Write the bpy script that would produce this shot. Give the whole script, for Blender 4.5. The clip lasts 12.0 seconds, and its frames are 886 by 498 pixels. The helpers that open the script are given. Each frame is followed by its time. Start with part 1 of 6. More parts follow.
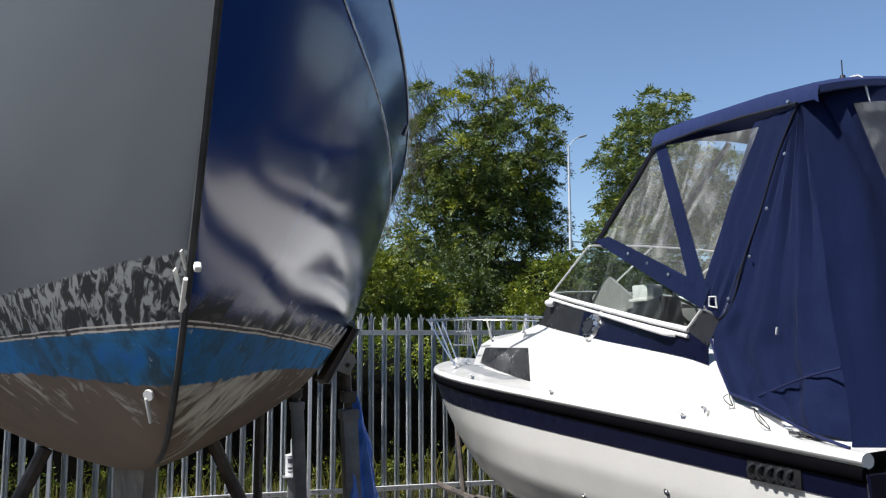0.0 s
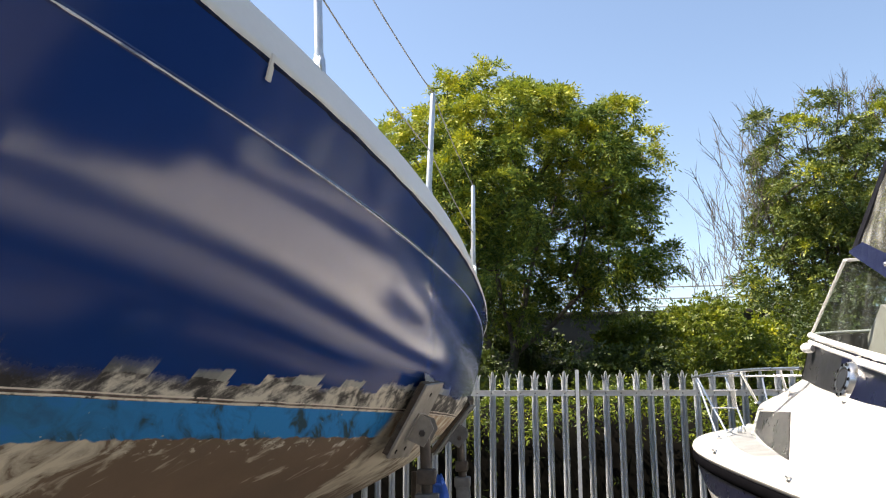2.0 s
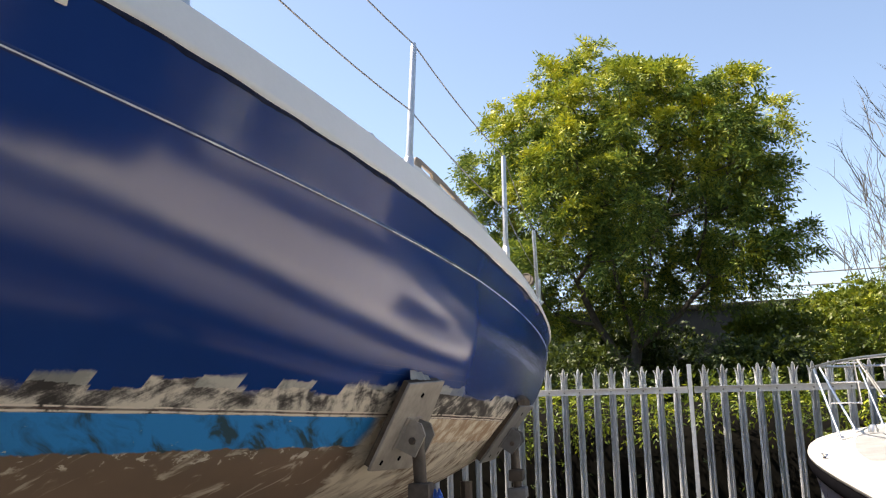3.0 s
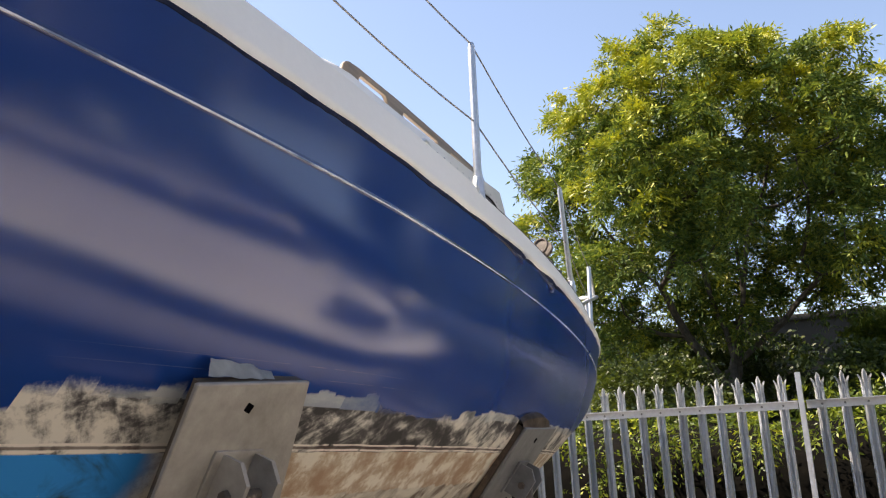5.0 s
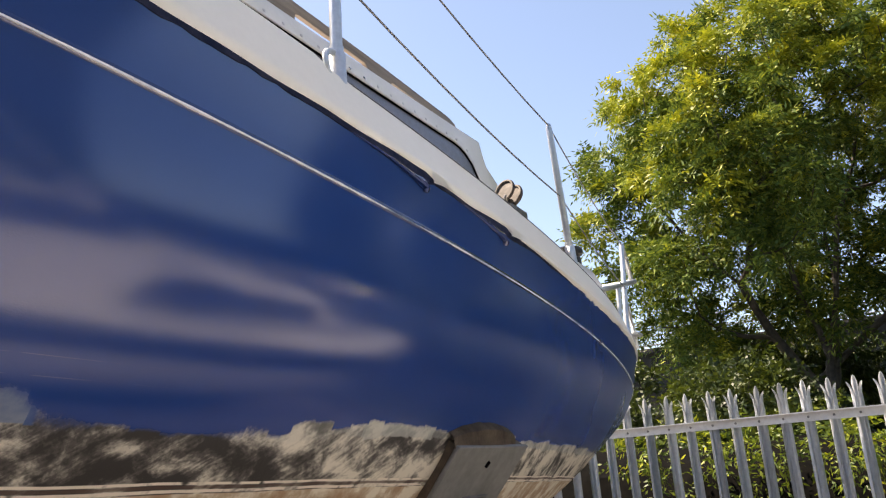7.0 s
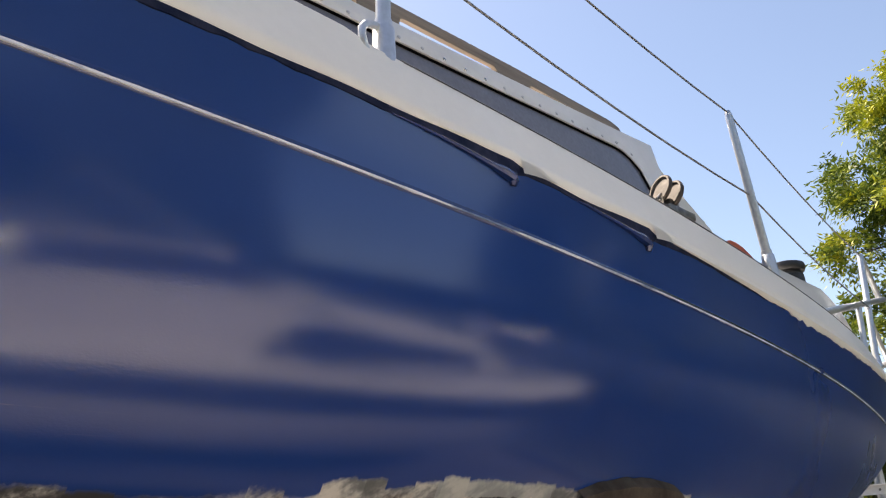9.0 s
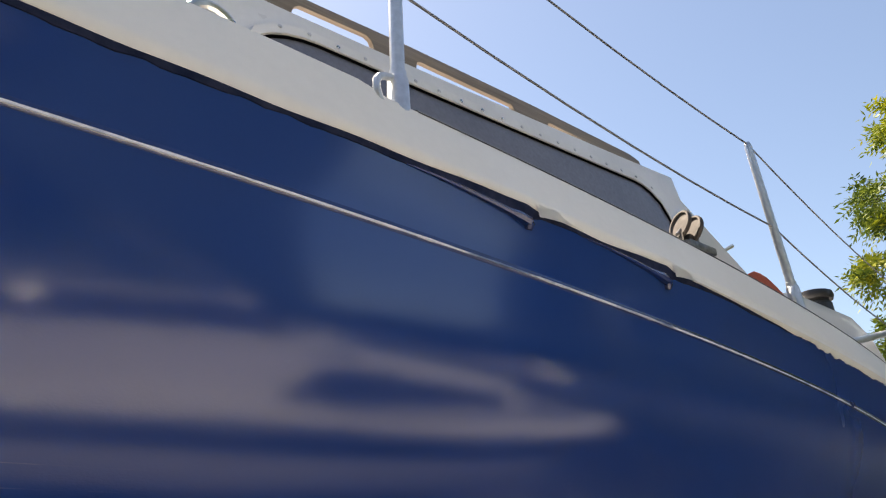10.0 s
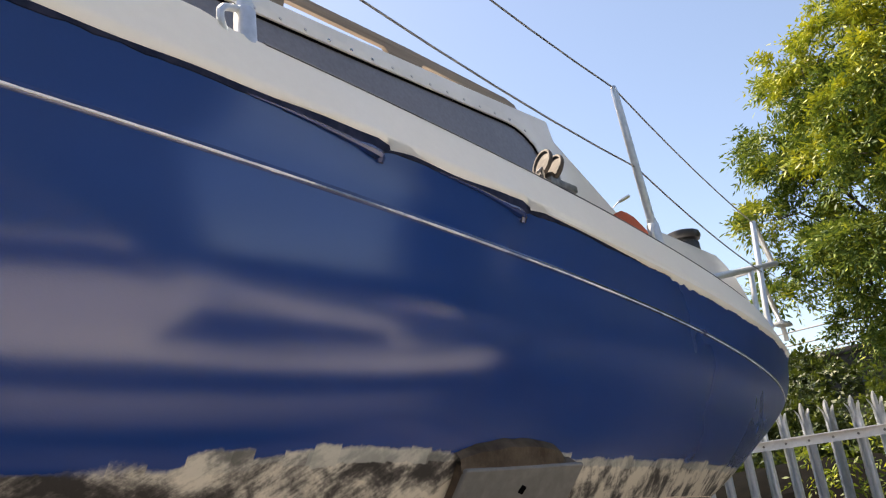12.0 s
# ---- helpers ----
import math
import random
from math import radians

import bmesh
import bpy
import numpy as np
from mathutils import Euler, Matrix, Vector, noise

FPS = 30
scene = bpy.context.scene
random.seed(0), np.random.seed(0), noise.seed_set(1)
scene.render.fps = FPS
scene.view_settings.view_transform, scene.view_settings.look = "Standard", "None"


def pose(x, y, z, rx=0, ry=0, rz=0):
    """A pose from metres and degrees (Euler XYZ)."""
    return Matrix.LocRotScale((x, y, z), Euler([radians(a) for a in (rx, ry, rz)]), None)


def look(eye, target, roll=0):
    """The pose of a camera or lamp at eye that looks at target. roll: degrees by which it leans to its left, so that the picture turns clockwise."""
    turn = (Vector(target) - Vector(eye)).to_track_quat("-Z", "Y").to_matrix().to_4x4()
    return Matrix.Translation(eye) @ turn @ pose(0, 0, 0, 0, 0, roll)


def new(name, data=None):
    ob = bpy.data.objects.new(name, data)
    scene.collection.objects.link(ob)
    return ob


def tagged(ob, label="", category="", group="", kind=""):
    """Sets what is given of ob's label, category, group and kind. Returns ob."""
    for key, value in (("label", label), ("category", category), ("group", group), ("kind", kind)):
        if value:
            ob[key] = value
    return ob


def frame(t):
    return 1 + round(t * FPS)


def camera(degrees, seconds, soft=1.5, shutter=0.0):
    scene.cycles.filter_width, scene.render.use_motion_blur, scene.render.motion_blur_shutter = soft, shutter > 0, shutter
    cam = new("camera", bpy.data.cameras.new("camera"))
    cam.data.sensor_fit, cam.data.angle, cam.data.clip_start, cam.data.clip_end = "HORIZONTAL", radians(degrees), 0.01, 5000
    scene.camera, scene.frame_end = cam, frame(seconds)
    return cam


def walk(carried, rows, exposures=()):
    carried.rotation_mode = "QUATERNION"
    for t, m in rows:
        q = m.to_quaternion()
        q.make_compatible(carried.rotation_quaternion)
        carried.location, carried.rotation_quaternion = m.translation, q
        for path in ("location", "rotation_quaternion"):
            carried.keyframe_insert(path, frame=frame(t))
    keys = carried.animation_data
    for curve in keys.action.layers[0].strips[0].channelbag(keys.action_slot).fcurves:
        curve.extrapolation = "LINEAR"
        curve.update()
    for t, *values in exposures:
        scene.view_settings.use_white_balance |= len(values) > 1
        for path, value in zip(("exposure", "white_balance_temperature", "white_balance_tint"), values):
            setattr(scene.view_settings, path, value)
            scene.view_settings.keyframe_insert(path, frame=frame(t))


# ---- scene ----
cam = camera(58.1, 12.0, 1.2)
PATH = [
    (0, (-1.173, -9.616, 1.985), (-0.613, -7.71, 2.217), -0.2),
    (0.5, (-0.83, -9.482, 1.97), (-0.384, -7.551, 2.235), -0.1),
    (1, (-0.465, -9.235, 1.987), (-0.203, -7.273, 2.275), -0.4),
    (1.5, (-0.119, -8.985, 1.979), (-0.308, -7.02, 2.299), 0.0),
    (2, (0.109, -8.623, 1.975), (-0.237, -6.691, 2.36), 0.0),
    (2.5, (0.348, -8.33, 1.952), (-0.128, -6.428, 2.345), -1.4),
    (3, (0.498, -8.034, 1.972), (-0.185, -6.196, 2.364), -1.1),
    (3.5, (0.498, -7.701, 1.961), (-0.22, -5.879, 2.367), -2.2),
    (5.5, (0.427, -6.398, 1.928), (-0.519, -4.709, 2.431), -3.5),
    (6, (0.432, -6.164, 1.911), (-0.552, -4.503, 2.434), -4.4),
    (6.5, (0.362, -5.939, 1.932), (-0.647, -4.291, 2.448), -3.0),
    (7, (0.398, -5.717, 1.93), (-0.654, -4.103, 2.466), -4.3),
    (7.5, (0.398, -5.515, 1.927), (-0.789, -4.03, 2.548), -4.2),
    (9.5, (0.377, -5.312, 1.951), (-1.101, -4.167, 2.66), -3.5),
    (10, (0.406, -5.315, 1.961), (-1.067, -4.193, 2.719), -3.7),
    (10.5, (0.418, -5.318, 1.966), (-1.045, -4.202, 2.751), -4.4),
    (11, (0.442, -5.308, 1.964), (-1.024, -4.204, 2.758), -4.3),
    (11.5, (0.441, -5.287, 1.946), (-0.941, -4.053, 2.7), -6.4),
    (12, (0.473, -5.262, 1.91), (-0.893, -3.945, 2.54), -6.8),
]
walk(cam, [(t, look(eye, target, roll)) for t, eye, target, roll in PATH], [(0, 0.68, 6150, 10), (0.5, 1.10, 6400, 11), (1.0, 1.24, 6550, 12), (1.5, 1.44, 6950, 12), (2.0, 1.58, 7350, 12), (3.5, 1.62, 7550, 15), (7.0, 1.64, 7900, 17), (7.5, 1.52, 7850, 17), (9.5, 1.44, 7750, 15), (10.5, 1.29, 7750, 13), (11.0, 1.27, 7720, 13), (12, 1.52, 7850, 15)])


# ---- world and light ----
SUN_AZ = Vector((-1.0, -0.12, 0.0)).normalized()      # towards the sun, on the ground
SUN_EL = radians(57)
world = bpy.data.worlds.new("sky")
scene.world = world
world.use_nodes = True
wn = world.node_tree
sky = wn.nodes.new("ShaderNodeTexSky")
sky.sky_type = "NISHITA"
sky.sun_disc = False
sky.sun_elevation = SUN_EL
sky.sun_rotation = math.atan2(SUN_AZ.x, SUN_AZ.y)
sky.air_density, sky.dust_density, sky.ozone_density = 1.0, 0.65, 2.4
wn.nodes["Background"].inputs[1].default_value = 0.09
wn.links.new(sky.outputs[0], wn.nodes["Background"].inputs[0])
sun = new("sun", bpy.data.lights.new("sun", "SUN"))
sun.data.energy, sun.data.angle, sun.data.color = 5.0, radians(0.55), (1.0, 0.95, 0.87)
sun_dir = Vector((SUN_AZ.x * math.cos(SUN_EL), SUN_AZ.y * math.cos(SUN_EL), math.sin(SUN_EL)))
sun.matrix_world = look(sun_dir * 30, (0, 0, 0))
tagged(sun, kind="structure")


# ---- small tools ----
def spline(xs, ys):
    """A natural cubic through the points."""
    xs, ys = np.array(xs, float), np.array(ys, float)
    n, h = len(xs), np.diff(xs)
    a, r = np.eye(n), np.zeros(n)
    for i in range(1, n - 1):
        a[i, i - 1], a[i, i], a[i, i + 1] = h[i - 1], 2 * (h[i - 1] + h[i]), h[i]
        r[i] = 6 * ((ys[i + 1] - ys[i]) / h[i] - (ys[i] - ys[i - 1]) / h[i - 1])
    m = np.linalg.solve(a, r)

    def at(x):
        x = np.asarray(x, float)
        i = np.clip(np.searchsorted(xs, x) - 1, 0, n - 2)
        d0, d1, k = x - xs[i], xs[i + 1] - x, h[i]
        return (m[i] * d1**3 + m[i + 1] * d0**3) / (6 * k) + (ys[i] / k - m[i] * k / 6) * d1 + (ys[i + 1] / k - m[i + 1] * k / 6) * d0
    return at


def part(name, bm, material, parent, label="", smooth=True):
    """Links a bmesh as one mesh object under a thing or a part."""
    me = bpy.data.meshes.new(name)
    bm.to_mesh(me)
    bm.free()
    return mesh_part(name, me, material, parent, label, smooth)


def mesh_part(name, me, material, parent, label="", smooth=True):
    for mat in material if isinstance(material, (list, tuple)) else [material]:
        me.materials.append(mat)
    if smooth:
        me.polygons.foreach_set("use_smooth", [True] * len(me.polygons))
        me.set_sharp_from_angle(angle=radians(38))
    ob = new(name, me)
    if parent:
        ob.parent = parent
    if label:
        ob["label"] = label
    return ob


def thing(name, m, label, category, group="", kind=""):
    ob = new(name)
    ob.matrix_world = m
    ob.empty_display_size = 0.1
    return tagged(ob, label, category, group, kind)


def box(bm, centre, size, m=None, bevel=0.0):
    got = bmesh.ops.create_cube(bm, size=1.0)["verts"]
    bmesh.ops.scale(bm, vec=size, verts=got)
    if bevel:
        es = list({e for v in got for e in v.link_edges})
        made = bmesh.ops.bevel(bm, geom=es, offset=bevel, segments=2, profile=0.6, affect="EDGES")
        got = list({v for f in made["faces"] for v in f.verts} | {v for v in got if v.is_valid})
    if m is not None:
        bmesh.ops.transform(bm, matrix=m, verts=got)
    bmesh.ops.translate(bm, vec=centre, verts=got)
    return got


def tube(bm, pts, r, seg=10, closed=False, caps=True):
    """A round tube along points; r is one radius or one for each point."""
    pts = [Vector(p) for p in pts]
    n = len(pts)
    rs = [r] * n if not isinstance(r, (list, tuple)) else r
    rings, side = [], None
    for i, p in enumerate(pts):
        a = pts[(i - 1) % n] if (closed or i) else p
        b = pts[(i + 1) % n] if (closed or i < n - 1) else p
        t = (b - a).normalized()
        if side is None:
            side = t.orthogonal().normalized()
        side = (side - t * side.dot(t)).normalized()
        up = t.cross(side)
        rings.append([bm.verts.new(p + rs[i] * (side * math.cos(k * math.tau / seg) + up * math.sin(k * math.tau / seg))) for k in range(seg)])
    for i in range(n if closed else n - 1):
        a, b = rings[i], rings[(i + 1) % n]
        for k in range(seg):
            bm.faces.new((a[k], a[(k + 1) % seg], b[(k + 1) % seg], b[k]))
    if caps and not closed:
        bm.faces.new(rings[0][::-1])
        bm.faces.new(rings[-1])


def arc(points, n=8):
    """A smooth run of points through a few."""
    pts = np.array(points, float)
    s = np.r_[0, np.cumsum(np.linalg.norm(np.diff(pts, axis=0), axis=1))]
    fs = [spline(s, pts[:, k]) for k in range(3)]
    return [tuple(float(f(v)) for f in fs) for v in np.linspace(0, s[-1], n)]


def sheet(bm, rows, closed=False, flip=False, mat=0):
    """A skin over rows of points."""
    vs = [[bm.verts.new(p) for p in row] for row in rows]
    for a, b in zip(vs, vs[1:]):
        m = len(a)
        for k in range(m if closed else m - 1):
            q = (a[k], a[(k + 1) % m], b[(k + 1) % m], b[k])
            q = tuple(dict.fromkeys(q))
            if len(q) > 2:
                f = bm.faces.new(q[::-1] if flip else q)
                f.material_index = mat
    return vs


def slab(bm, outline, thick, normal=None):
    """A plate: a flat outline (a list of points) given a thickness along its normal."""
    vs = [bm.verts.new(p) for p in outline]
    f = bm.faces.new(vs)
    f.normal_update()
    n = Vector(normal) if normal else f.normal
    got = bmesh.ops.extrude_face_region(bm, geom=[f])
    bmesh.ops.translate(bm, vec=n.normalized() * thick, verts=[g for g in got["geom"] if isinstance(g, bmesh.types.BMVert)])
    bmesh.ops.recalc_face_normals(bm, faces=bm.faces[:])


def lathe(bm, profile, centre, axis=(0, 0, 1), seg=20):
    """A turned body: profile rows of (radius, height) round the axis."""
    q = Vector((0, 0, 1)).rotation_difference(Vector(axis))
    rows = [[Vector(centre) + q @ Vector((max(r, 1e-4) * math.cos(k * math.tau / seg), max(r, 1e-4) * math.sin(k * math.tau / seg), h)) for k in range(seg)] for r, h in profile]
    sheet(bm, rows, closed=True)
    bmesh.ops.remove_doubles(bm, verts=bm.verts[:], dist=3e-4)


# ---- materials ----
class Nodes:
    """A short way to write a node material."""
    def __init__(self, name):
        self.mat = bpy.data.materials.new(name)
        self.mat.use_nodes = True
        self.t = self.mat.node_tree
        self.b = self.t.nodes["Principled BSDF"]
        self.out = self.t.nodes["Material Output"]

    def put(self, socket, value):
        if isinstance(value, bpy.types.NodeSocket):
            self.t.links.new(value, socket)
        elif isinstance(value, (tuple, list)) and len(value) == 3 and socket.type == "RGBA":
            socket.default_value = (*value, 1)
        else:
            socket.default_value = value

    def node(self, kind, *ins, **props):
        n = self.t.nodes.new(kind)
        for k, v in props.items():
            setattr(n, k, v)
        for i, v in enumerate(ins):
            if v is not None:
                self.put(n.inputs[i], v)
        return n

    def obj(self):
        return self.node("ShaderNodeTexCoord").outputs["Object"]

    def turned(self, angle, scale):
        """Object coordinates turned about x, then stretched."""
        vec = self.node("ShaderNodeMapping", self.obj(), None, (radians(angle), 0, 0)).outputs[0]
        return self.node("ShaderNodeMapping", vec, None, None, scale).outputs[0]

    def noise(self, scale, detail=4.0, rough=0.55, vec=None, stretch=None, twist=0.0):
        vec = vec or self.obj()
        if stretch:
            vec = self.node("ShaderNodeMapping", vec, None, None, stretch).outputs[0]
        n = self.node("ShaderNodeTexNoise")
        self.put(n.inputs["Vector"], vec)
        n.inputs["Scale"].default_value, n.inputs["Detail"].default_value, n.inputs["Roughness"].default_value = scale, detail, rough
        n.inputs["Distortion"].default_value = twist
        return n.outputs["Fac"]

    def ramp(self, fac, *stops):
        n = self.node("ShaderNodeValToRGB", fac)
        e = n.color_ramp.elements
        while len(e) < len(stops):
            e.new(0.5)
        for el, (p, c) in zip(e, stops):
            el.position, el.color = p, (*c, 1) if isinstance(c, (tuple, list)) else (c, c, c, 1)
        return n.outputs[0]

    def mix(self, fac, a, b, mode="MIX"):
        n = self.node("ShaderNodeMix", data_type="RGBA", blend_type=mode)
        self.put(n.inputs[0], fac)
        self.put(n.inputs[6], a)
        self.put(n.inputs[7], b)
        return n.outputs[2]

    def math(self, op, a, b=0.0, clamp=False):
        n = self.node("ShaderNodeMath", a, b, operation=op)
        n.use_clamp = clamp
        return n.outputs[0]

    def step(self, x, lo, hi):
        """0 below lo, 1 above hi."""
        n = self.node("ShaderNodeMapRange", x, lo, hi, 0.0, 1.0)
        n.interpolation_type = "SMOOTHSTEP"
        return n.outputs[0]

    def xyz(self, vec=None):
        n = self.node("ShaderNodeSeparateXYZ", vec or self.obj())
        return n.outputs

    def bump(self, height, strength=0.3, dist=0.01):
        n = self.node("ShaderNodeBump")
        n.inputs["Strength"].default_value, n.inputs["Distance"].default_value = strength, dist
        self.put(n.inputs["Height"], height)
        self.t.links.new(n.outputs[0], self.b.inputs["Normal"])

    def set(self, **kw):
        for k, v in kw.items():
            self.put(self.b.inputs[{"color": "Base Color", "rough": "Roughness", "metal": "Metallic", "coat": "Coat Weight", "coat_rough": "Coat Roughness", "spec": "Specular IOR Level", "trans": "Transmission Weight", "ior": "IOR", "alpha": "Alpha", "sheen": "Sheen Weight"}[k]], v)
        return self.mat


def worn(name, c1, c2, scale=6.0, rough=0.5, metal=0.0, grain=60.0, bump=0.15, contrast=(0.35, 0.65), speck=0.25, **kw):
    """A surface whose colour drifts between two, with stains, fine grain and uneven gloss."""
    n = Nodes(name)
    big = n.ramp(n.noise(scale, 6, 0.6), (contrast[0], c1), (contrast[1], c2))
    fine = n.noise(grain, 3, 0.6)
    col = n.mix(speck, big, n.ramp(fine, (0.3, 0.35), (0.7, 1.0)), "MULTIPLY")
    n.bump(fine, bump, 0.004)
    r = n.math("ADD", rough - 0.12, n.math("MULTIPLY", n.noise(scale * 1.7, 4), 0.24), True)
    return n.set(color=col, rough=r, metal=metal, **kw)


def hull_paint():
    n = Nodes("hull_paint")
    add, sub, mul = (lambda p, q: n.math("ADD", p, q)), (lambda p, q: n.math("SUBTRACT", p, q)), (lambda p, q: n.math("MULTIPLY", p, q))
    inv = lambda p: n.math("SUBTRACT", 1.0, p)
    within = lambda v, lo, hi, soft: mul(n.step(v, lo, lo + soft), inv(n.step(v, hi - soft, hi)))
    b, a, z = n.xyz()
    h = sub(z, sub(1.923, mul(a, 0.0305)))                                      # height over the painted waterline
    port = n.step(b, 0.0, 0.004)
    bow = inv(n.step(a, -2.5, -1.7))
    aft = n.step(a, -0.05, 0.30)
    cells = lambda v: n.node("ShaderNodeTexWhiteNoise", None, n.math("FLOOR", v), noise_dimensions="1D").outputs[0]
    # lower edge of the topside paint: taped in short lengths, brushed thin towards the bow
    along = add(a, mul(h, -0.12))
    cell = cells(mul(along, 8.3))
    cell2 = cells(mul(add(along, 0.037), 21.0))
    jag = n.noise(34, 5, 0.65)
    speck = n.noise(190, 3, 0.7)
    low = n.ramp(n.node("ShaderNodeMapRange", a, -3.0, 1.0, 0.0, 1.0).outputs[0], (0.0, 0.066), (0.30, 0.072), (0.45, 0.084), (0.548, 0.090), (0.565, 0.106), (0.660, 0.097), (0.666, 0.075), (0.762, 0.073), (0.772, 0.088), (0.84, 0.100), (1.0, 0.092))
    drop = mul(mul(n.math("LESS_THAN", cell, 0.32), inv(n.step(a, -0.86, -0.80))), -0.028)
    edge = add(low, add(drop, add(mul(cell2, 0.013), mul(sub(jag, 0.5), 0.014))))
    stbd = add(0.112, add(mul(inv(n.step(a, -3.15, -2.5)), 0.022), mul(sub(jag, 0.5), 0.030)))
    edge = n.mix(port, stbd, edge)
    thin = mul(port, add(mul(bow, 0.022), mul(mul(inv(aft), n.step(n.noise(4.5, 2), 0.45, 0.6)), 0.009)))
    over = sub(h, add(edge, mul(sub(speck, 0.5), mul(thin, 1.6))))
    top = n.step(n.math("DIVIDE", over, add(thin, 0.003)), -1.0, 1.0)
    navy = n.mix(n.noise(2.2, 4), (0.0056, 0.034, 0.172), (0.0092, 0.052, 0.245))
    rule = n.math("MAXIMUM", within(h, 0.128, 0.1296, 0.0006), within(h, 0.150, 0.1514, 0.0006))
    navy = n.mix(mul(mul(rule, within(a, -1.1, -0.15, 0.2)), mul(n.step(n.noise(17, 3), 0.38, 0.55), 0.32)), navy, (0.16, 0.19, 0.30))
    primer = n.mix(n.noise(3.5, 5), (0.136, 0.146, 0.160), (0.158, 0.168, 0.182))
    topside = n.mix(port, primer, navy)
    # the sanded band under it: swirled blotches of dark old paint, grey and bare gelcoat, with fine scratches
    blot = n.noise(10.5, 5, 0.58, None, (1, 1, 1.5), 0.5)
    sweep = n.noise(1.0, 5, 0.6, n.turned(-20, (11, 11, 26)), None, 0.2)
    flame = n.noise(1.0, 5, 0.6, n.turned(56, (11, 9, 40)), None, 0.2)
    steep = n.math("MAXIMUM", n.step(a, 0.78, 0.95), within(a, -1.45, -0.70, 0.2))
    scratch = n.noise(1.0, 3, 0.7, n.turned(-30, (14, 12, 120)))
    grit = n.noise(160, 3, 0.7)
    mixd = add(add(mul(blot, 0.58), mul(n.mix(steep, sweep, flame), n.mix(steep, (0.24, 0.24, 0.24), (0.34, 0.34, 0.34)))), add(mul(n.mix(steep, (1.0, 1.0, 1.0), (0.37, 0.37, 0.37)), mul(scratch, 0.16)), mul(grit, 0.10)))
    mixd = sub(mixd, 0.015)
    mixd = sub(mixd, mul(sub(1.0, steep), 0.025))
    mixd = sub(add(mixd, 0.012), mul(bow, 0.066))
    mixd = sub(add(mixd, mul(steep, -0.008)), mul(within(a, -0.62, 0.18, 0.22), 0.045))
    sand = n.ramp(mixd, (0.425, (0.040, 0.037, 0.036)), (0.468, (0.098, 0.091, 0.086)), (0.502, (0.25, 0.235, 0.213)), (0.532, (0.48, 0.447, 0.39)), (0.575, (0.70, 0.655, 0.57)))
    camo = n.ramp(n.noise(1.0, 3, 0.55, n.turned(40, (26, 19, 46)), None, 0.9), (0.455, (0.030, 0.030, 0.030)), (0.515, (0.13, 0.13, 0.125)), (0.56, (0.38, 0.38, 0.365)))
    sand = n.mix(port, camo, sand)
    # pale film left where tape was pulled off, stepped along its upper edge
    film = mul(mul(port, n.step(sub(h, add(edge, add(-0.007, mul(cell2, -0.024)))), -0.0012, 0.0012)), n.math("MAXIMUM", aft, n.math("GREATER_THAN", cell, 0.62)))
    film = mul(film, mul(add(0.40, mul(cell, 0.5)), mul(inv(bow), add(0.62, mul(jag, 0.4)))))
    sand = n.mix(film, sand, n.mix(cell2, (0.26, 0.29, 0.31), (0.50, 0.51, 0.47)))
    taped = mul(mul(port, within(a, -0.90, -0.338, 0.006)), n.step(sub(h, add(0.078, mul(cell, 0.006))), -0.001, 0.001))
    tint = n.ramp(add(mul(cell, 0.62), mul(n.noise(13, 4, 0.6, None, (1, 0.6, 1.6), 0.4), 0.5)), (0.32, (0.055, 0.105, 0.255)), (0.50, (0.24, 0.28, 0.34)), (0.72, (0.46, 0.47, 0.46)))
    sand = n.mix(mul(taped, 0.94), sand, tint)
    # fine lines at the waterline
    hl = add(h, mul(sub(n.noise(7, 2), 0.5), 0.006))
    lines = n.math("MAXIMUM", within(hl, 0.001, 0.006, 0.001), within(hl, 0.011, 0.0155, 0.001))
    sand = n.mix(mul(lines, n.step(n.noise(30, 3), 0.33, 0.48)), sand, (0.78, 0.71, 0.62))
    sand = n.mix(mul(within(hl, 0.006, 0.011, 0.001), 0.75), sand, (0.10, 0.062, 0.05))
    # blue boot top, smeared with dark dirt towards its lower edge; it stops under the first prop
    smear = add(n.noise(1.0, 4, 0.6, n.turned(32, (7, 7, 22)), None, 0.6), mul(n.math("MULTIPLY", h, -1.0), 1.15))
    scuff = n.ramp(smear, (0.54, (0.010, 0.240, 0.620)), (0.62, (0.012, 0.185, 0.470)), (0.70, (0.024, 0.070, 0.100)))
    dusky = n.ramp(n.noise(11, 5, 0.6, None, (1, 0.8, 1), 0.8), (0.38, (0.030, 0.070, 0.095)), (0.52, (0.022, 0.150, 0.300)), (0.66, (0.016, 0.150, 0.47)))
    scuff = n.mix(mul(bow, 0.85), scuff, dusky)
    scuff = n.mix(n.step(n.noise(24, 5, 0.7), 0.665, 0.70), scuff, (0.46, 0.47, 0.44))
    peach = n.ramp(n.noise(12, 8, 0.68), (0.40, (0.40, 0.26, 0.165)), (0.50, (0.52, 0.41, 0.295)), (0.58, (0.74, 0.68, 0.57)))
    past = n.step(add(a, mul(n.noise(8), 0.1)), -0.80, -0.74)
    boot = n.mix(past, scuff, peach)
    # bottom: brown old antifouling; scraped pale in waves near the bow and smooth beige further aft
    drag = n.noise(1.0, 5, 0.62, n.turned(-32, (5, 6, 15)), None, 0.9)
    keep = add(add(drag, mul(mul(inv(n.step(a, -2.25, -1.75)), port), 0.15)), mul(past, 0.19))
    keep = sub(keep, mul(n.step(mul(h, -1.0), 0.12, 0.34), 0.13))
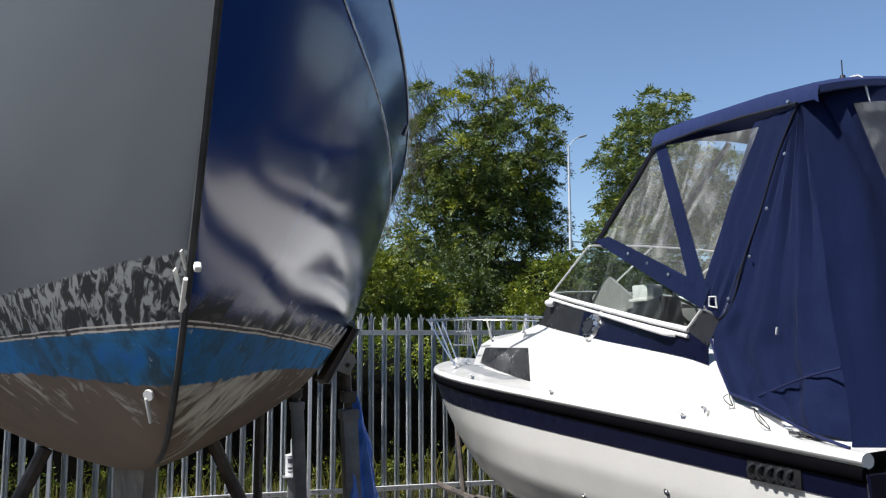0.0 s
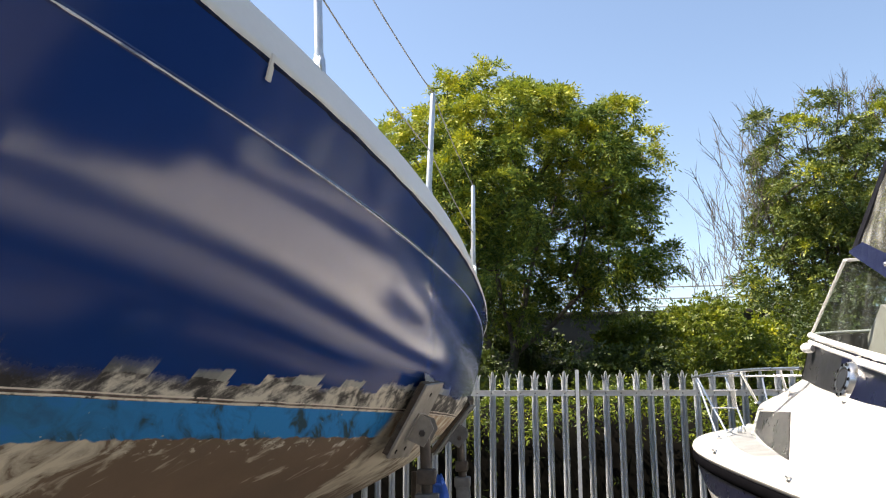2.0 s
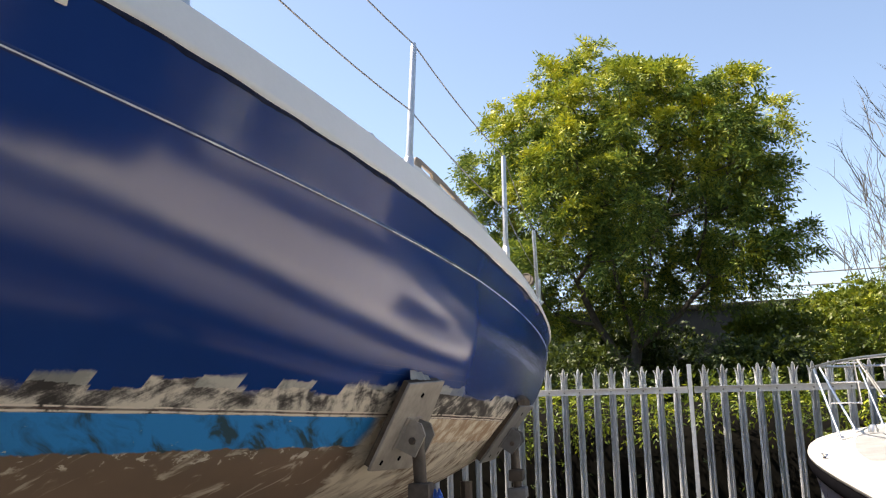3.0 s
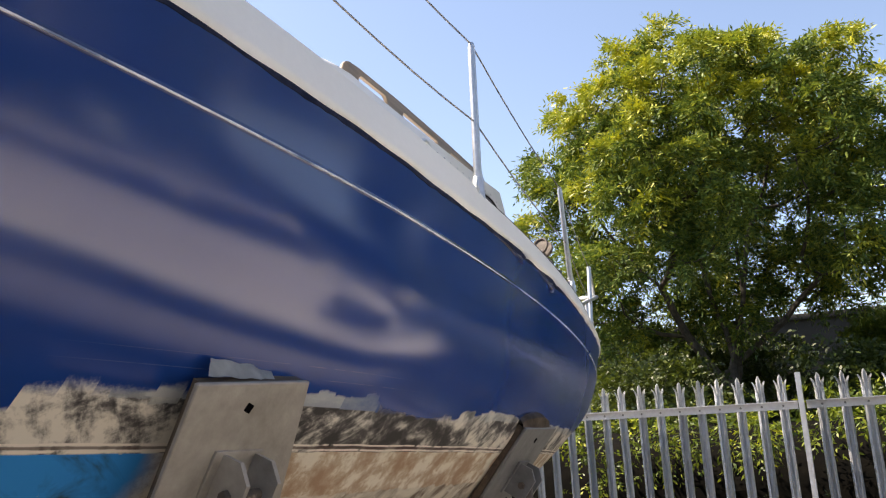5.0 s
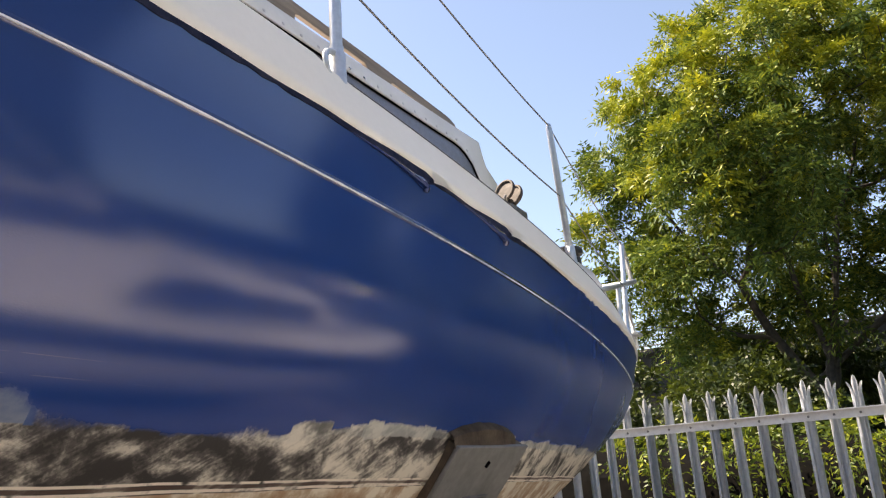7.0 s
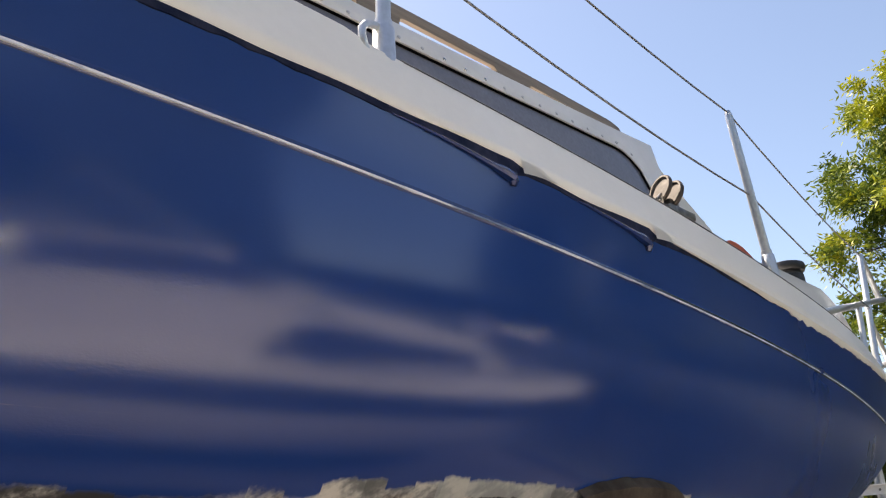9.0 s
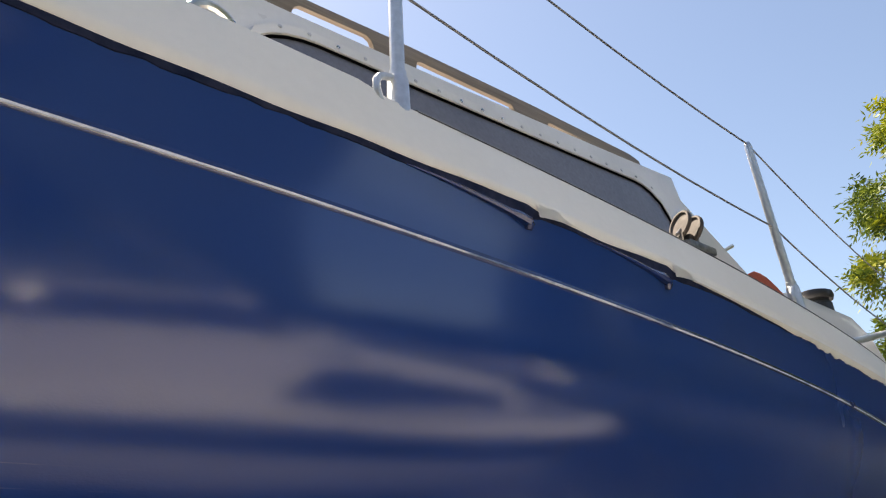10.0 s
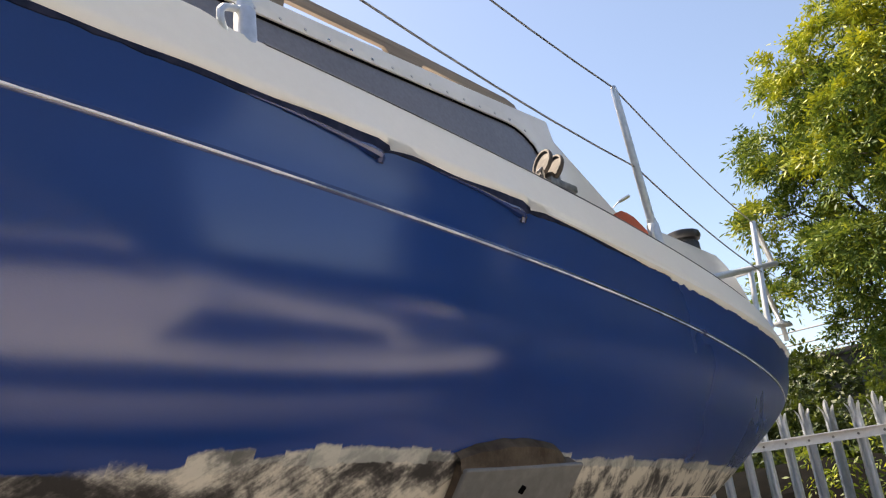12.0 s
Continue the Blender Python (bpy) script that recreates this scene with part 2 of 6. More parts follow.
    rust = n.mix(n.noise(2.6, 5, 0.6), (0.115, 0.090, 0.071), (0.225, 0.152, 0.105))
    under = n.mix(n.step(keep, 0.54, 0.62), rust, n.mix(n.step(keep, 0.60, 0.76), (0.40, 0.355, 0.29), (0.64, 0.59, 0.49)))
    bootlow = add(add(-0.085, mul(n.step(a, -2.0, -3.0), -0.03)), mul(sub(n.noise(20, 4), 0.5), 0.026))
    flake = mul(mul(n.step(n.noise(26, 6, 0.7, None, (1, 0.7, 1.2), 0.3), 0.55, 0.60), within(sub(h, bootlow), -0.040, 0.006, 0.012)), mul(port, inv(bow)))
    under = n.mix(mul(flake, 0.85), under, (0.62, 0.58, 0.50))
    low2 = n.mix(n.step(sub(h, bootlow), -0.003, 0.003), under, boot)
    lowall = n.mix(n.step(hl, -0.001, 0.001), low2, sand)
    col = n.mix(top, lowall, topside)
    peel = n.noise(470, 1, 0.5, None, (1, 0.55, 1))
    wavy = n.noise(5.5, 2, 0.4, None, (0.6, 0.35, 1.2))
    rough_top = n.mix(port, (0.42, 0.42, 0.42), n.ramp(n.noise(2.0, 3), (0.3, 0.10), (0.7, 0.15)))
    rough_top = add(rough_top, mul(n.step(a, 0.5, 1.8), 0.16))
    rough = n.mix(top, (0.72, 0.72, 0.72), rough_top)
    bh = add(mul(peel, 0.030), mul(wavy, 0.50))
    bh = n.mix(top, mul(n.noise(70, 5, 0.7), 0.5), bh)
    n.bump(bh, 0.22, 0.012)
    return n.set(color=col, rough=rough, spec=n.mix(top, (0.35, 0.35, 0.35), (0.5, 0.5, 0.5)), coat=mul(top, mul(mul(port, 0.16), inv(n.step(a, 0.4, 1.4)))), coat_rough=0.07)


def leaf_mat(name, dark, mid, bright, glow=0.45, patch=1.3, gold=(2.0, 1.8, 0.8), gloss=(0.5, 0.32)):
    n = Nodes(name)
    rnd = n.node("ShaderNodeNewGeometry").outputs["Random Per Island"]
    c = n.ramp(rnd, (0.0, dark), (0.55, mid), (1.0, bright))
    cloud = n.ramp(n.noise(patch, 3), (0.40, (0.70, 0.80, 0.78)), (0.54, (1.05, 1.05, 0.95)), (0.66, gold))
    c = n.mix(1.0, c, cloud, "MULTIPLY")
    n.set(color=c, rough=gloss[0], spec=gloss[1])
    tr = n.node("ShaderNodeBsdfTranslucent", n.mix(0.35, c, (0.16, 0.20, 0.02)))
    mx = n.node("ShaderNodeMixShader", glow, n.b.outputs[0], tr.outputs[0])
    n.t.links.new(mx.outputs[0], n.out.inputs[0])
    return n.mat


def glassy(name, tint=(0.9, 0.95, 0.95), rough=0.02, clear=0.8, haze=(0.5, 0.55, 0.55), crease=(8, 2.2, 16), twist=0.0, cloud=0.24):
    """Thin clear sheet: mostly see-through, with gloss and a milky film of dust and creases."""
    n = Nodes(name)
    n.set(color=haze, rough=rough, spec=0.5)
    cl = n.node("ShaderNodeBsdfTransparent", tint)
    streak = n.noise(1.0, 3, 0.5, n.turned(60, crease), None, twist)
    fac = n.node("ShaderNodeMapRange", streak, 0.48, 0.72, min(0.98, clear + 0.06), clear - cloud).outputs[0]
    mx = n.node("ShaderNodeMixShader", fac, n.b.outputs[0], cl.outputs[0])
    n.t.links.new(mx.outputs[0], n.out.inputs[0])
    if cloud > 0.1:
        n.bump(streak, 0.12, 0.01)
    return n.mat


def fabric(name, c1, c2):
    n = Nodes(name)
    big = n.mix(n.noise(2.5, 5, 0.6), c1, c2)
    weave = n.noise(420, 2, 0.5)
    fade = n.ramp(n.noise(1.1, 4), (0.3, 0.8), (0.75, 1.15))
    n.bump(n.math("ADD", n.math("MULTIPLY", weave, 0.10), n.noise(9, 4, 0.55, None, (1.0, 1.0, 0.35))), 0.45, 0.03)
    return n.set(color=n.mix(1.0, big, fade, "MULTIPLY"), rough=0.82, sheen=0.04, spec=0.22)


def galvanised():
    n = Nodes("galvanised_steel")
    sp = n.node("ShaderNodeTexVoronoi", n.obj())
    sp.inputs["Scale"].default_value = 45
    rnd = n.node("ShaderNodeObjectInfo").outputs["Random"]
    c = n.mix(0.4, n.ramp(sp.outputs["Color"], (0.1, (0.56, 0.575, 0.59)), (0.9, (0.70, 0.71, 0.72))), n.ramp(n.noise(3.5, 5), (0.3, (0.48, 0.49, 0.51)), (0.7, (0.70, 0.71, 0.72))))
    c = n.mix(1.0, c, n.ramp(rnd, (0, 0.85), (1, 1.1)), "MULTIPLY")
    n.bump(n.noise(60, 3), 0.08, 0.003)
    return n.set(color=c, metal=0.30, rough=n.ramp(sp.outputs["Color"], (0, 0.34), (1, 0.50)))


def plain(name, c, rough=0.5, metal=0.0, vary=0.12, scale=8.0, bump=0.05, **kw):
    d = tuple(v * (1 - vary) for v in c)
    u = tuple(min(1, v * (1 + vary)) for v in c)
    return worn(name, d, u, scale, rough, metal, 90.0, bump, **kw)


def wood_mat(name, c1, c2):
    n = Nodes(name)
    g = n.noise(1.0, 6, 0.65, None, (55, 2.2, 55))
    c = n.ramp(g, (0.3, c1), (0.7, c2))
    n.bump(g, 0.35, 0.004)
    return n.set(color=c, rough=0.62)


def gravel_ground():
    n = Nodes("gravel_ground")
    v = n.node("ShaderNodeTexVoronoi", n.obj())
    v.inputs["Scale"].default_value = 42
    stone = n.ramp(v.outputs["Color"], (0.0, (0.060, 0.057, 0.053)), (0.5, (0.105, 0.099, 0.091)), (1.0, (0.17, 0.163, 0.15)))
    dirt = n.ramp(n.noise(0.7, 6, 0.6), (0.38, (0.62, 0.58, 0.52)), (0.62, (1.0, 1.0, 1.0)))
    n.bump(v.outputs["Distance"], 0.7, 0.015)
    return n.set(color=n.mix(1.0, stone, dirt, "MULTIPLY"), rough=0.9)


def scrub_ground():
    n = Nodes("scrub_ground")
    c = n.ramp(n.noise(1.2, 6, 0.65), (0.35, (0.030, 0.026, 0.016)), (0.55, (0.05, 0.055, 0.02)), (0.75, (0.085, 0.10, 0.03)))
    n.bump(n.noise(9, 5), 0.6, 0.05)
    return n.set(color=c, rough=0.95)


M_HULL = hull_paint()
M_WHITE = worn("white_gelcoat", (0.70, 0.69, 0.66), (0.80, 0.79, 0.77), 3.0, 0.32, bump=0.03, speck=0.06, coat=0.25, coat_rough=0.15)
M_GUNWALE = worn("chalky_white_paint", (0.84, 0.815, 0.755), (0.89, 0.87, 0.815), 1.3, 0.5, 0.0, 60.0, 0.03, speck=0.04)
M_CRUISER = worn("cruiser_gelcoat", (0.66, 0.645, 0.61), (0.71, 0.695, 0.665), 1.6, 0.22, bump=0.02, speck=0.05, coat=0.30, coat_rough=0.08)
M_NAVYBAND = plain("navy_gelcoat", (0.005, 0.006, 0.020), 0.3, bump=0.02, spec=0.14)
M_RUBBER = plain("black_rubber", (0.004, 0.004, 0.005), 0.85, bump=0.02, spec=0.0)
M_CANVAS = fabric("navy_canvas", (0.008, 0.017, 0.072), (0.012, 0.024, 0.094))
M_CANVAS_TRIM = fabric("navy_canvas_trim", (0.007, 0.011, 0.052), (0.010, 0.016, 0.068))
M_BLACKTRIM = fabric("black_webbing", (0.006, 0.007, 0.014), (0.010, 0.011, 0.02))
M_VINYL = glassy("clear_vinyl", (0.86, 0.88, 0.88), 0.10, 0.84, (0.52, 0.52, 0.49), (5, 3.0, 9), 1.0)
M_GLASS = glassy("windscreen_glass", (0.84, 0.88, 0.86), 0.01, 0.93, (0.24, 0.25, 0.24), cloud=0.06)
M_TINT = plain("smoked_acrylic", (0.022, 0.022, 0.024), 0.30, vary=0.2, spec=0.35)
M_CABWIN = plain("grey_acrylic", (0.150, 0.150, 0.175), 0.22, vary=0.06)
M_GALV = galvanised()
M_STEEL = plain("stainless_steel", (0.62, 0.62, 0.62), 0.30, 1.0, 0.06)
M_DULLSTEEL = worn("dull_stainless", (0.13, 0.125, 0.12), (0.30, 0.29, 0.275), 30.0, 0.38, 0.85)
M_ALLOY = plain("dull_alloy", (0.66, 0.68, 0.70), 0.36, 0.75, 0.10)
M_PROPSTEEL = worn("weathered_prop_steel", (0.26, 0.24, 0.215), (0.40, 0.375, 0.34), 9.0, 0.62, 0.10, 30.0, 0.6)
M_PROPDARK = worn("rusty_prop_steel", (0.060, 0.050, 0.045), (0.14, 0.115, 0.095), 10.0, 0.66, 0.2, 45.0, 0.35)
M_PROPGREY = worn("grey_prop_paint", (0.15, 0.155, 0.16), (0.24, 0.245, 0.25), 8.0, 0.55, 0.2)
M_PADWOOD = wood_mat("pad_wood", (0.055, 0.040, 0.030), (0.13, 0.095, 0.065))
M_TEAK = wood_mat("weathered_teak", (0.16, 0.118, 0.084), (0.34, 0.265, 0.195))
M_BLUETARP = worn("blue_tarpaulin", (0.03, 0.13, 0.55), (0.07, 0.22, 0.70), 7.0, 0.42, 0.0, 38.0, 0.9)
M_WIRE = plain("steel_wire", (0.22, 0.22, 0.23), 0.55, 0.0, bump=0.0)
M_BLACK = plain("black_plastic", (0.016, 0.016, 0.018), 0.35)
M_ORANGE = fabric("orange_red_canvas", (0.42, 0.075, 0.03), (0.55, 0.11, 0.045))
M_GREYDECK = plain("grey_deck_paint", (0.22, 0.225, 0.225), 0.7, bump=0.3)
M_SILVER = worn("worn_silver_tape", (0.20, 0.26, 0.40), (0.82, 0.86, 0.92), 5.0, 0.40, 0.0, contrast=(0.38, 0.47), speck=0.08)
M_SHEET = worn("masking_sheet", (0.34, 0.38, 0.42), (0.55, 0.58, 0.60), 14.0, 0.35)
M_STEM = worn("bare_stem", (0.020, 0.020, 0.022), (0.060, 0.058, 0.058), 12.0, 0.6, 0.1)
M_SEAL = worn("old_sealant", (0.005, 0.012, 0.042), (0.026, 0.034, 0.072), 26.0, 0.7, 0.0, 90.0, 0.5, spec=0.12)
M_GRAVEL = gravel_ground()
M_SCRUB = scrub_ground()
M_NAVYPAINT = plain("navy_topside_paint", (0.008, 0.030, 0.145), 0.15, coat=0.4)
M_BARK = worn("bark", (0.045, 0.036, 0.028), (0.11, 0.09, 0.07), 12.0, 0.85, 0.0, 70.0, 0.6)
M_TWIG = worn("dry_twig", (0.10, 0.085, 0.068), (0.17, 0.15, 0.125), 9.0, 0.85)
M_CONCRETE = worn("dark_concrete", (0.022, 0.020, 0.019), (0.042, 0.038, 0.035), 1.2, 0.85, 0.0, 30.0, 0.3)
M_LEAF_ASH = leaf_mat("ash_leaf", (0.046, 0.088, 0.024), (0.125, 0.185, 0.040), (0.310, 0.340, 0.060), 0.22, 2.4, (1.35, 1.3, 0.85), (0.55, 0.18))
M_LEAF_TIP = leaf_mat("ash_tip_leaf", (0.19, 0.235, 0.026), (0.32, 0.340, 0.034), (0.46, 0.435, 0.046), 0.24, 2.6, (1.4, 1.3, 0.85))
M_LEAF_WILLOW = leaf_mat("poplar_leaf", (0.042, 0.070, 0.022), (0.100, 0.138, 0.034), (0.22, 0.23, 0.056), 0.20, 1.6, (1.5, 1.4, 0.85), (0.5, 0.28))
# dark green, lowered further for the self-shade that sparse lobes lack
M_LEAF_DARK = leaf_mat("shaded_thicket_leaf", (0.016, 0.030, 0.009), (0.030, 0.052, 0.012), (0.070, 0.090, 0.018), 0.22, 1.6)
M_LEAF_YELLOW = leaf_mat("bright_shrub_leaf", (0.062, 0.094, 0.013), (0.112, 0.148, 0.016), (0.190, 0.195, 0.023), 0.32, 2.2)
M_GRASS = leaf_mat("dry_grass", (0.085, 0.090, 0.030), (0.15, 0.145, 0.045), (0.27, 0.22, 0.09), 0.35)
M_REDCAP = plain("red_plastic", (0.45, 0.02, 0.025), 0.4)
M_BOTTLE = glassy("bottle_plastic", (0.85, 0.9, 0.9), 0.1, 0.45, (0.6, 0.62, 0.62))
M_LABEL = plain("white_label", (0.62, 0.62, 0.62), 0.5)
M_BAR = plain("dark_print", (0.05, 0.055, 0.08), 0.5)

# ---- ground ----
bm = bmesh.new()
g = [-2500, -300, -60, -20, -8, -2, 4, 12, 30, 90, 500, 2500]
gy = [-2500, -300, -60, -20, -12, -8, -5, -2, 0.12]
sheet(bm, [[(x, y, 0.02 * math.sin(x * 1.3) * math.sin(y * 1.7) * (abs(x) < 30 and abs(y) < 30 and y < 0)) for x in g] for y in gy])
gy2 = [0.12, 0.6, 1.4, 3, 6, 12, 30, 90, 500, 2500]
vs = sheet(bm, [[(x, y, 0.0 if y < 0.2 else min(1.0, (y - 0.12) * 0.35) * 0.5) for x in g] for y in gy2], mat=1)
bmesh.ops.remove_doubles(bm, verts=bm.verts[:], dist=1e-4)
ground = part("ground", bm, [M_GRAVEL, M_SCRUB], None)
tagged(ground, "grey gravel yard with rough weedy earth beyond the fence", "ground", kind="structure")


# ---- the yacht ----
BOATS = pose(-1.5463, -5.0, 0, 0, 0, 6.277)       # both boats lie along this axis: y aft, x to port
yacht = thing("sailing_yacht", BOATS, "navy-blue sailing yacht with sanded waterline, propped ashore", "sailing boat")

SA = [-3.80, -3.4, -3.0, -2.6, -2.2, -1.8, -1.4, -1.0, -0.6, -0.2, 0.2, 0.6, 1.0, 1.4, 1.8, 2.2, 2.6, 3.05]
half_breadth = spline(SA, [0.012, 0.200, 0.395, 0.591, 0.754, 0.886, 0.990, 1.070, 1.127, 1.164, 1.185, 1.190, 1.180, 1.156, 1.117, 1.061, 0.986, 0.872])
sheer_z = spline(SA, [2.955, 2.893, 2.835, 2.772, 2.716, 2.665, 2.619, 2.578, 2.542, 2.509, 2.481, 2.457, 2.437, 2.419, 2.405, 2.395, 2.387, 2.381])
keel_z = spline([-3.80, -3.43, -3.11, -2.95, -2.765, -2.5, -2.0, -1.3, -0.5, 0.5, 1.5, 2.5, 3.05], [2.955, 2.51, 2.131, 1.97, 1.82, 1.71, 1.61, 1.50, 1.42, 1.40, 1.48, 1.70, 1.90])
stripe_z = spline([-3.4, -2.6, -1.8, -1.0, -0.2, 0.6, 1.4, 2.2, 3.05], [2.742, 2.630, 2.537, 2.467, 2.411, 2.362, 2.315, 2.262, 2.197])
SEC_T = spline(range(11), [0, 0.03, 0.10, 0.18, 0.26, 0.34, 0.468, 0.577, 0.757, 0.91, 1.0])
SEC_F = spline(range(11), [0, 0.17, 0.36, 0.52, 0.65, 0.743, 0.848, 0.9155, 0.965, 0.984, 1.0])


def section(a, k):
    """The hull's half breadth and height at station a, for k from 0 (keel) to 10 (sheer)."""
    t, f = float(SEC_T(k)), float(SEC_F(k))
    w = min(1.0, max(0.0, (-a - 0.4) / 3.0)) ** 1.15
    f = (1 - w) * f + w * t
    zk, zs = float(keel_z(a)), float(sheer_z(a))
    return float(half_breadth(a)) * max(f, 0.0), zk + (zs - zk) * t


def hull_at(a, z):
    """The port skin's half breadth at a station and height."""
    ks = np.linspace(0, 10, 121)
    pts = [section(a, k) for k in ks]
    return float(np.interp(z, [p[1] for p in pts], [p[0] for p in pts]))


stations = [-3.80 + 6.85 * i / 200 for i in range(201)]
bm = bmesh.new()
rows = []
for a in stations:
    port = [(section(a, k)[0], a, section(a, k)[1]) for k in np.linspace(10, 0, 64)]
    rows.append(port + [(-x, y, z) for x, y, z in port[-2::-1]])
vs = sheet(bm, rows)
bm.faces.new(vs[-1])
bmesh.ops.remove_doubles(bm, verts=bm.verts[:], dist=2e-4)
bmesh.ops.recalc_face_normals(bm, faces=bm.faces[:])
hull = part("hull", bm, M_HULL, yacht, "glossy navy topsides over sanded patchy waterline, grey primer to starboard")


def ribbon(name, prof, material, parent, a0, a1, n, label="", sides=(1, -1)):
    """A moulding swept along the hull: prof(a) gives its outline of (half breadth, height)."""
    for s in sides:
        bm = bmesh.new()
        rows = [[(s * x, a, z) for x, z in prof(a)] for a in np.linspace(a0, a1, n)]
        vs = sheet(bm, rows, closed=True, flip=s < 0)
        bm.faces.new(vs[0]), bm.faces.new(vs[-1][::-1])
        bmesh.ops.recalc_face_normals(bm, faces=bm.faces[:])
        part(name, bm, material, parent, label)


def peel(a):
    """How far the paint has pulled away from the joint, forward of the two lifted flaps."""
    return max(max(0.0, 1 - (e - a) / 0.21) ** 1.6 if a <= e else max(0.0, 1 - (a - e) / 0.02) for e in (0.345, 0.72))


def gunwale_prof(a):
    s, z = float(half_breadth(a)), float(sheer_z(a))
    e = min(1.0, (a + 3.82) / 0.5)
    w = 0.003 * math.sin(a * 9) + 0.002 * math.sin(a * 31 + 1)
    rise = 0.010 * min(1.0, max(0.0, (0.10 - a) / 0.04))
    p = 0.008 * peel(a)
    c = lambda x, h: (max(0.002, s + x * e), z + h)
    return [c(-0.01, 0.004 + 0.6 * w + p), c(0.0035, 0.004 + 0.6 * w + p), c(0.0055, 0.009 + p), c(0.0055, 0.019 + p * 0.6), c(0.003, 0.026 + p * 0.3), c(-0.034, 0.118 + rise), c(-0.055, 0.128), c(-0.075, 0.118), c(-0.085, 0.06), c(-0.06, 0.0)]


ribbon("gunwale", gunwale_prof, M_GUNWALE, yacht, -3.79, 3.04, 360, "chalky white gunwale moulding with ragged edge")


def joint_prof(a):
    s, z = float(half_breadth(a)), float(sheer_z(a))
    w = 0.001 * math.sin(a * 13 + 2) + 0.002 * noise.noise(Vector((a * 14, 3, 0)))
    w -= 0.005 * max(0.0, 0.25 + noise.noise(Vector((a * 6, 2, 0))) + 0.6 * noise.noise(Vector((a * 33, 6, 0)))) * min(1.0, max(0.0, (a + 2.6) / 0.6))
    w -= 0.011 * peel(a)
    p = 0.010 + 0.008 * peel(a)
    return [(max(0.001, s - 0.004), z - 0.004 + w), (hull_at(a, z - 0.003 + w) + 0.002, z - 0.003 + w), (s + 0.003, z + 0.002), (s + 0.002, z + p), (max(0.001, s - 0.006), z + p)]


ribbon("hull_joint", joint_prof, M_SEAL, yacht, -3.7, 3.02, 420, "dark ragged sealant under the gunwale")


def moulded(z, half, out):
    """A low rounded ridge on the topsides."""
    def prof(a):
        q = z(a)
        hs = [q - half, q - half * 0.5, q + half * 0.35, q + half]
        return [(hull_at(a, v) + d, v) for v, d in zip(hs, (0.0, out, out, 0.0))] + [(hull_at(a, q) - 0.004, q)]
    return prof


def crest_prof(a):
    z = float(stripe_z(a)) - 0.0015
    step = 0.5 + 0.5 * noise.noise(Vector((math.floor(a * 5.3) * 1.7, 4, 0))) + 0.25 * noise.noise(Vector((a * 30, 8, 0)))
    w = 0.0013 + 0.0019 * max(0.0, min(1.0, step * 1.7 - 0.35))
    return [(hull_at(a, z - w) + 0.0012, z - w), (hull_at(a, z) + 0.0034, z - w * 0.6), (hull_at(a, z) + 0.0034, z + w * 0.6), (hull_at(a, z + w) + 0.0012, z + w)]


ribbon("styling_ridge", moulded(lambda a: float(stripe_z(a)), 0.0065, 0.0022), M_NAVYPAINT, yacht, -3.25, 3.0, 110, "moulded navy ridge along the topsides")
ribbon("styling_line", crest_prof, M_SILVER, yacht, -3.25, 3.0, 420, "worn pale line along the crest of the ridge")

# stem band
bm = bmesh.new()
rows = []
for a in np.linspace(-3.80, -2.3, 50):
    z = float(keel_z(a))
    rows.append([(x, a - 0.012 + 0.5 * abs(x) + d, z) for x, d in ((-0.0075, 0.014), (-0.006, 0.0), (0, -0.003), (0.006, 0.0), (0.0075, 0.014))])
sheet(bm, rows)
part("stem_band", bm, M_STEM, yacht, "bare worn strip along the stem")

# deck and coachroof
bm = bmesh.new()
rows = []
for a in np.linspace(-3.6, 3.04, 50):
    s, z = max(0.01, float(half_breadth(a)) - 0.08), float(sheer_z(a)) + 0.062
    rows.append([(s * u, a, z + 0.05 * (1 - u * u)) for u in np.linspace(-1, 1, 11)])
sheet(bm, rows)
part("deck", bm, M_GREYDECK, yacht)


def roof_row(a):
    """The coachroof's outline at a station."""
    f = min(1.0, max(0.0, (a + 1.15) / 1.25))
    f = f * f * (3 - 2 * f)
    zb = float(sheer_z(a)) + 0.06
    zt = zb + 0.02 + 0.485 * f + 0.085 * max(0.0, a - 0.1)
    w0, w1 = 0.55 + 0.33 * f, 0.42 + 0.34 * f
    top = zt + 0.06 * f
    side = [(w0, zb), (w0 - 0.02, zb + 0.3 * (zt - zb)), (w1 + 0.02, zt - 0.03), (w1 - 0.02, zt), (w1 - 0.10, zt + 0.03), (w1 * 0.5, top - 0.02), (0, top)]
    return [(x, a, z) for x, z in side] + [(-x, a, z) for x, z in side[-2::-1]]


bm = bmesh.new()
vs = sheet(bm, [roof_row(a) for a in np.linspace(-1.2, 1.55, 40)])
end = [bm.verts.new((x * 0.97, 1.55 + 0.80 * (1 - max(0.0, min(1.0, (p[2] - 2.46) / 0.6))), p[2] - 0.01)) for p in roof_row(1.55) for x in [p[0]]]
for k in range(len(end) - 1):
    bm.faces.new((vs[-1][k], vs[-1][k + 1], end[k + 1], end[k]))
bm.faces.new(end)
bmesh.ops.recalc_face_normals(bm, faces=bm.faces[:])
part("coachroof", bm, M_WHITE, yacht, "white moulded coachroof")


def cabin_side(a, z):
    """The coachroof side's half breadth at a station and height."""
    r = roof_row(a)[:4]
    return float(np.interp(z, [p[2] for p in r], [p[0] for p in r]))


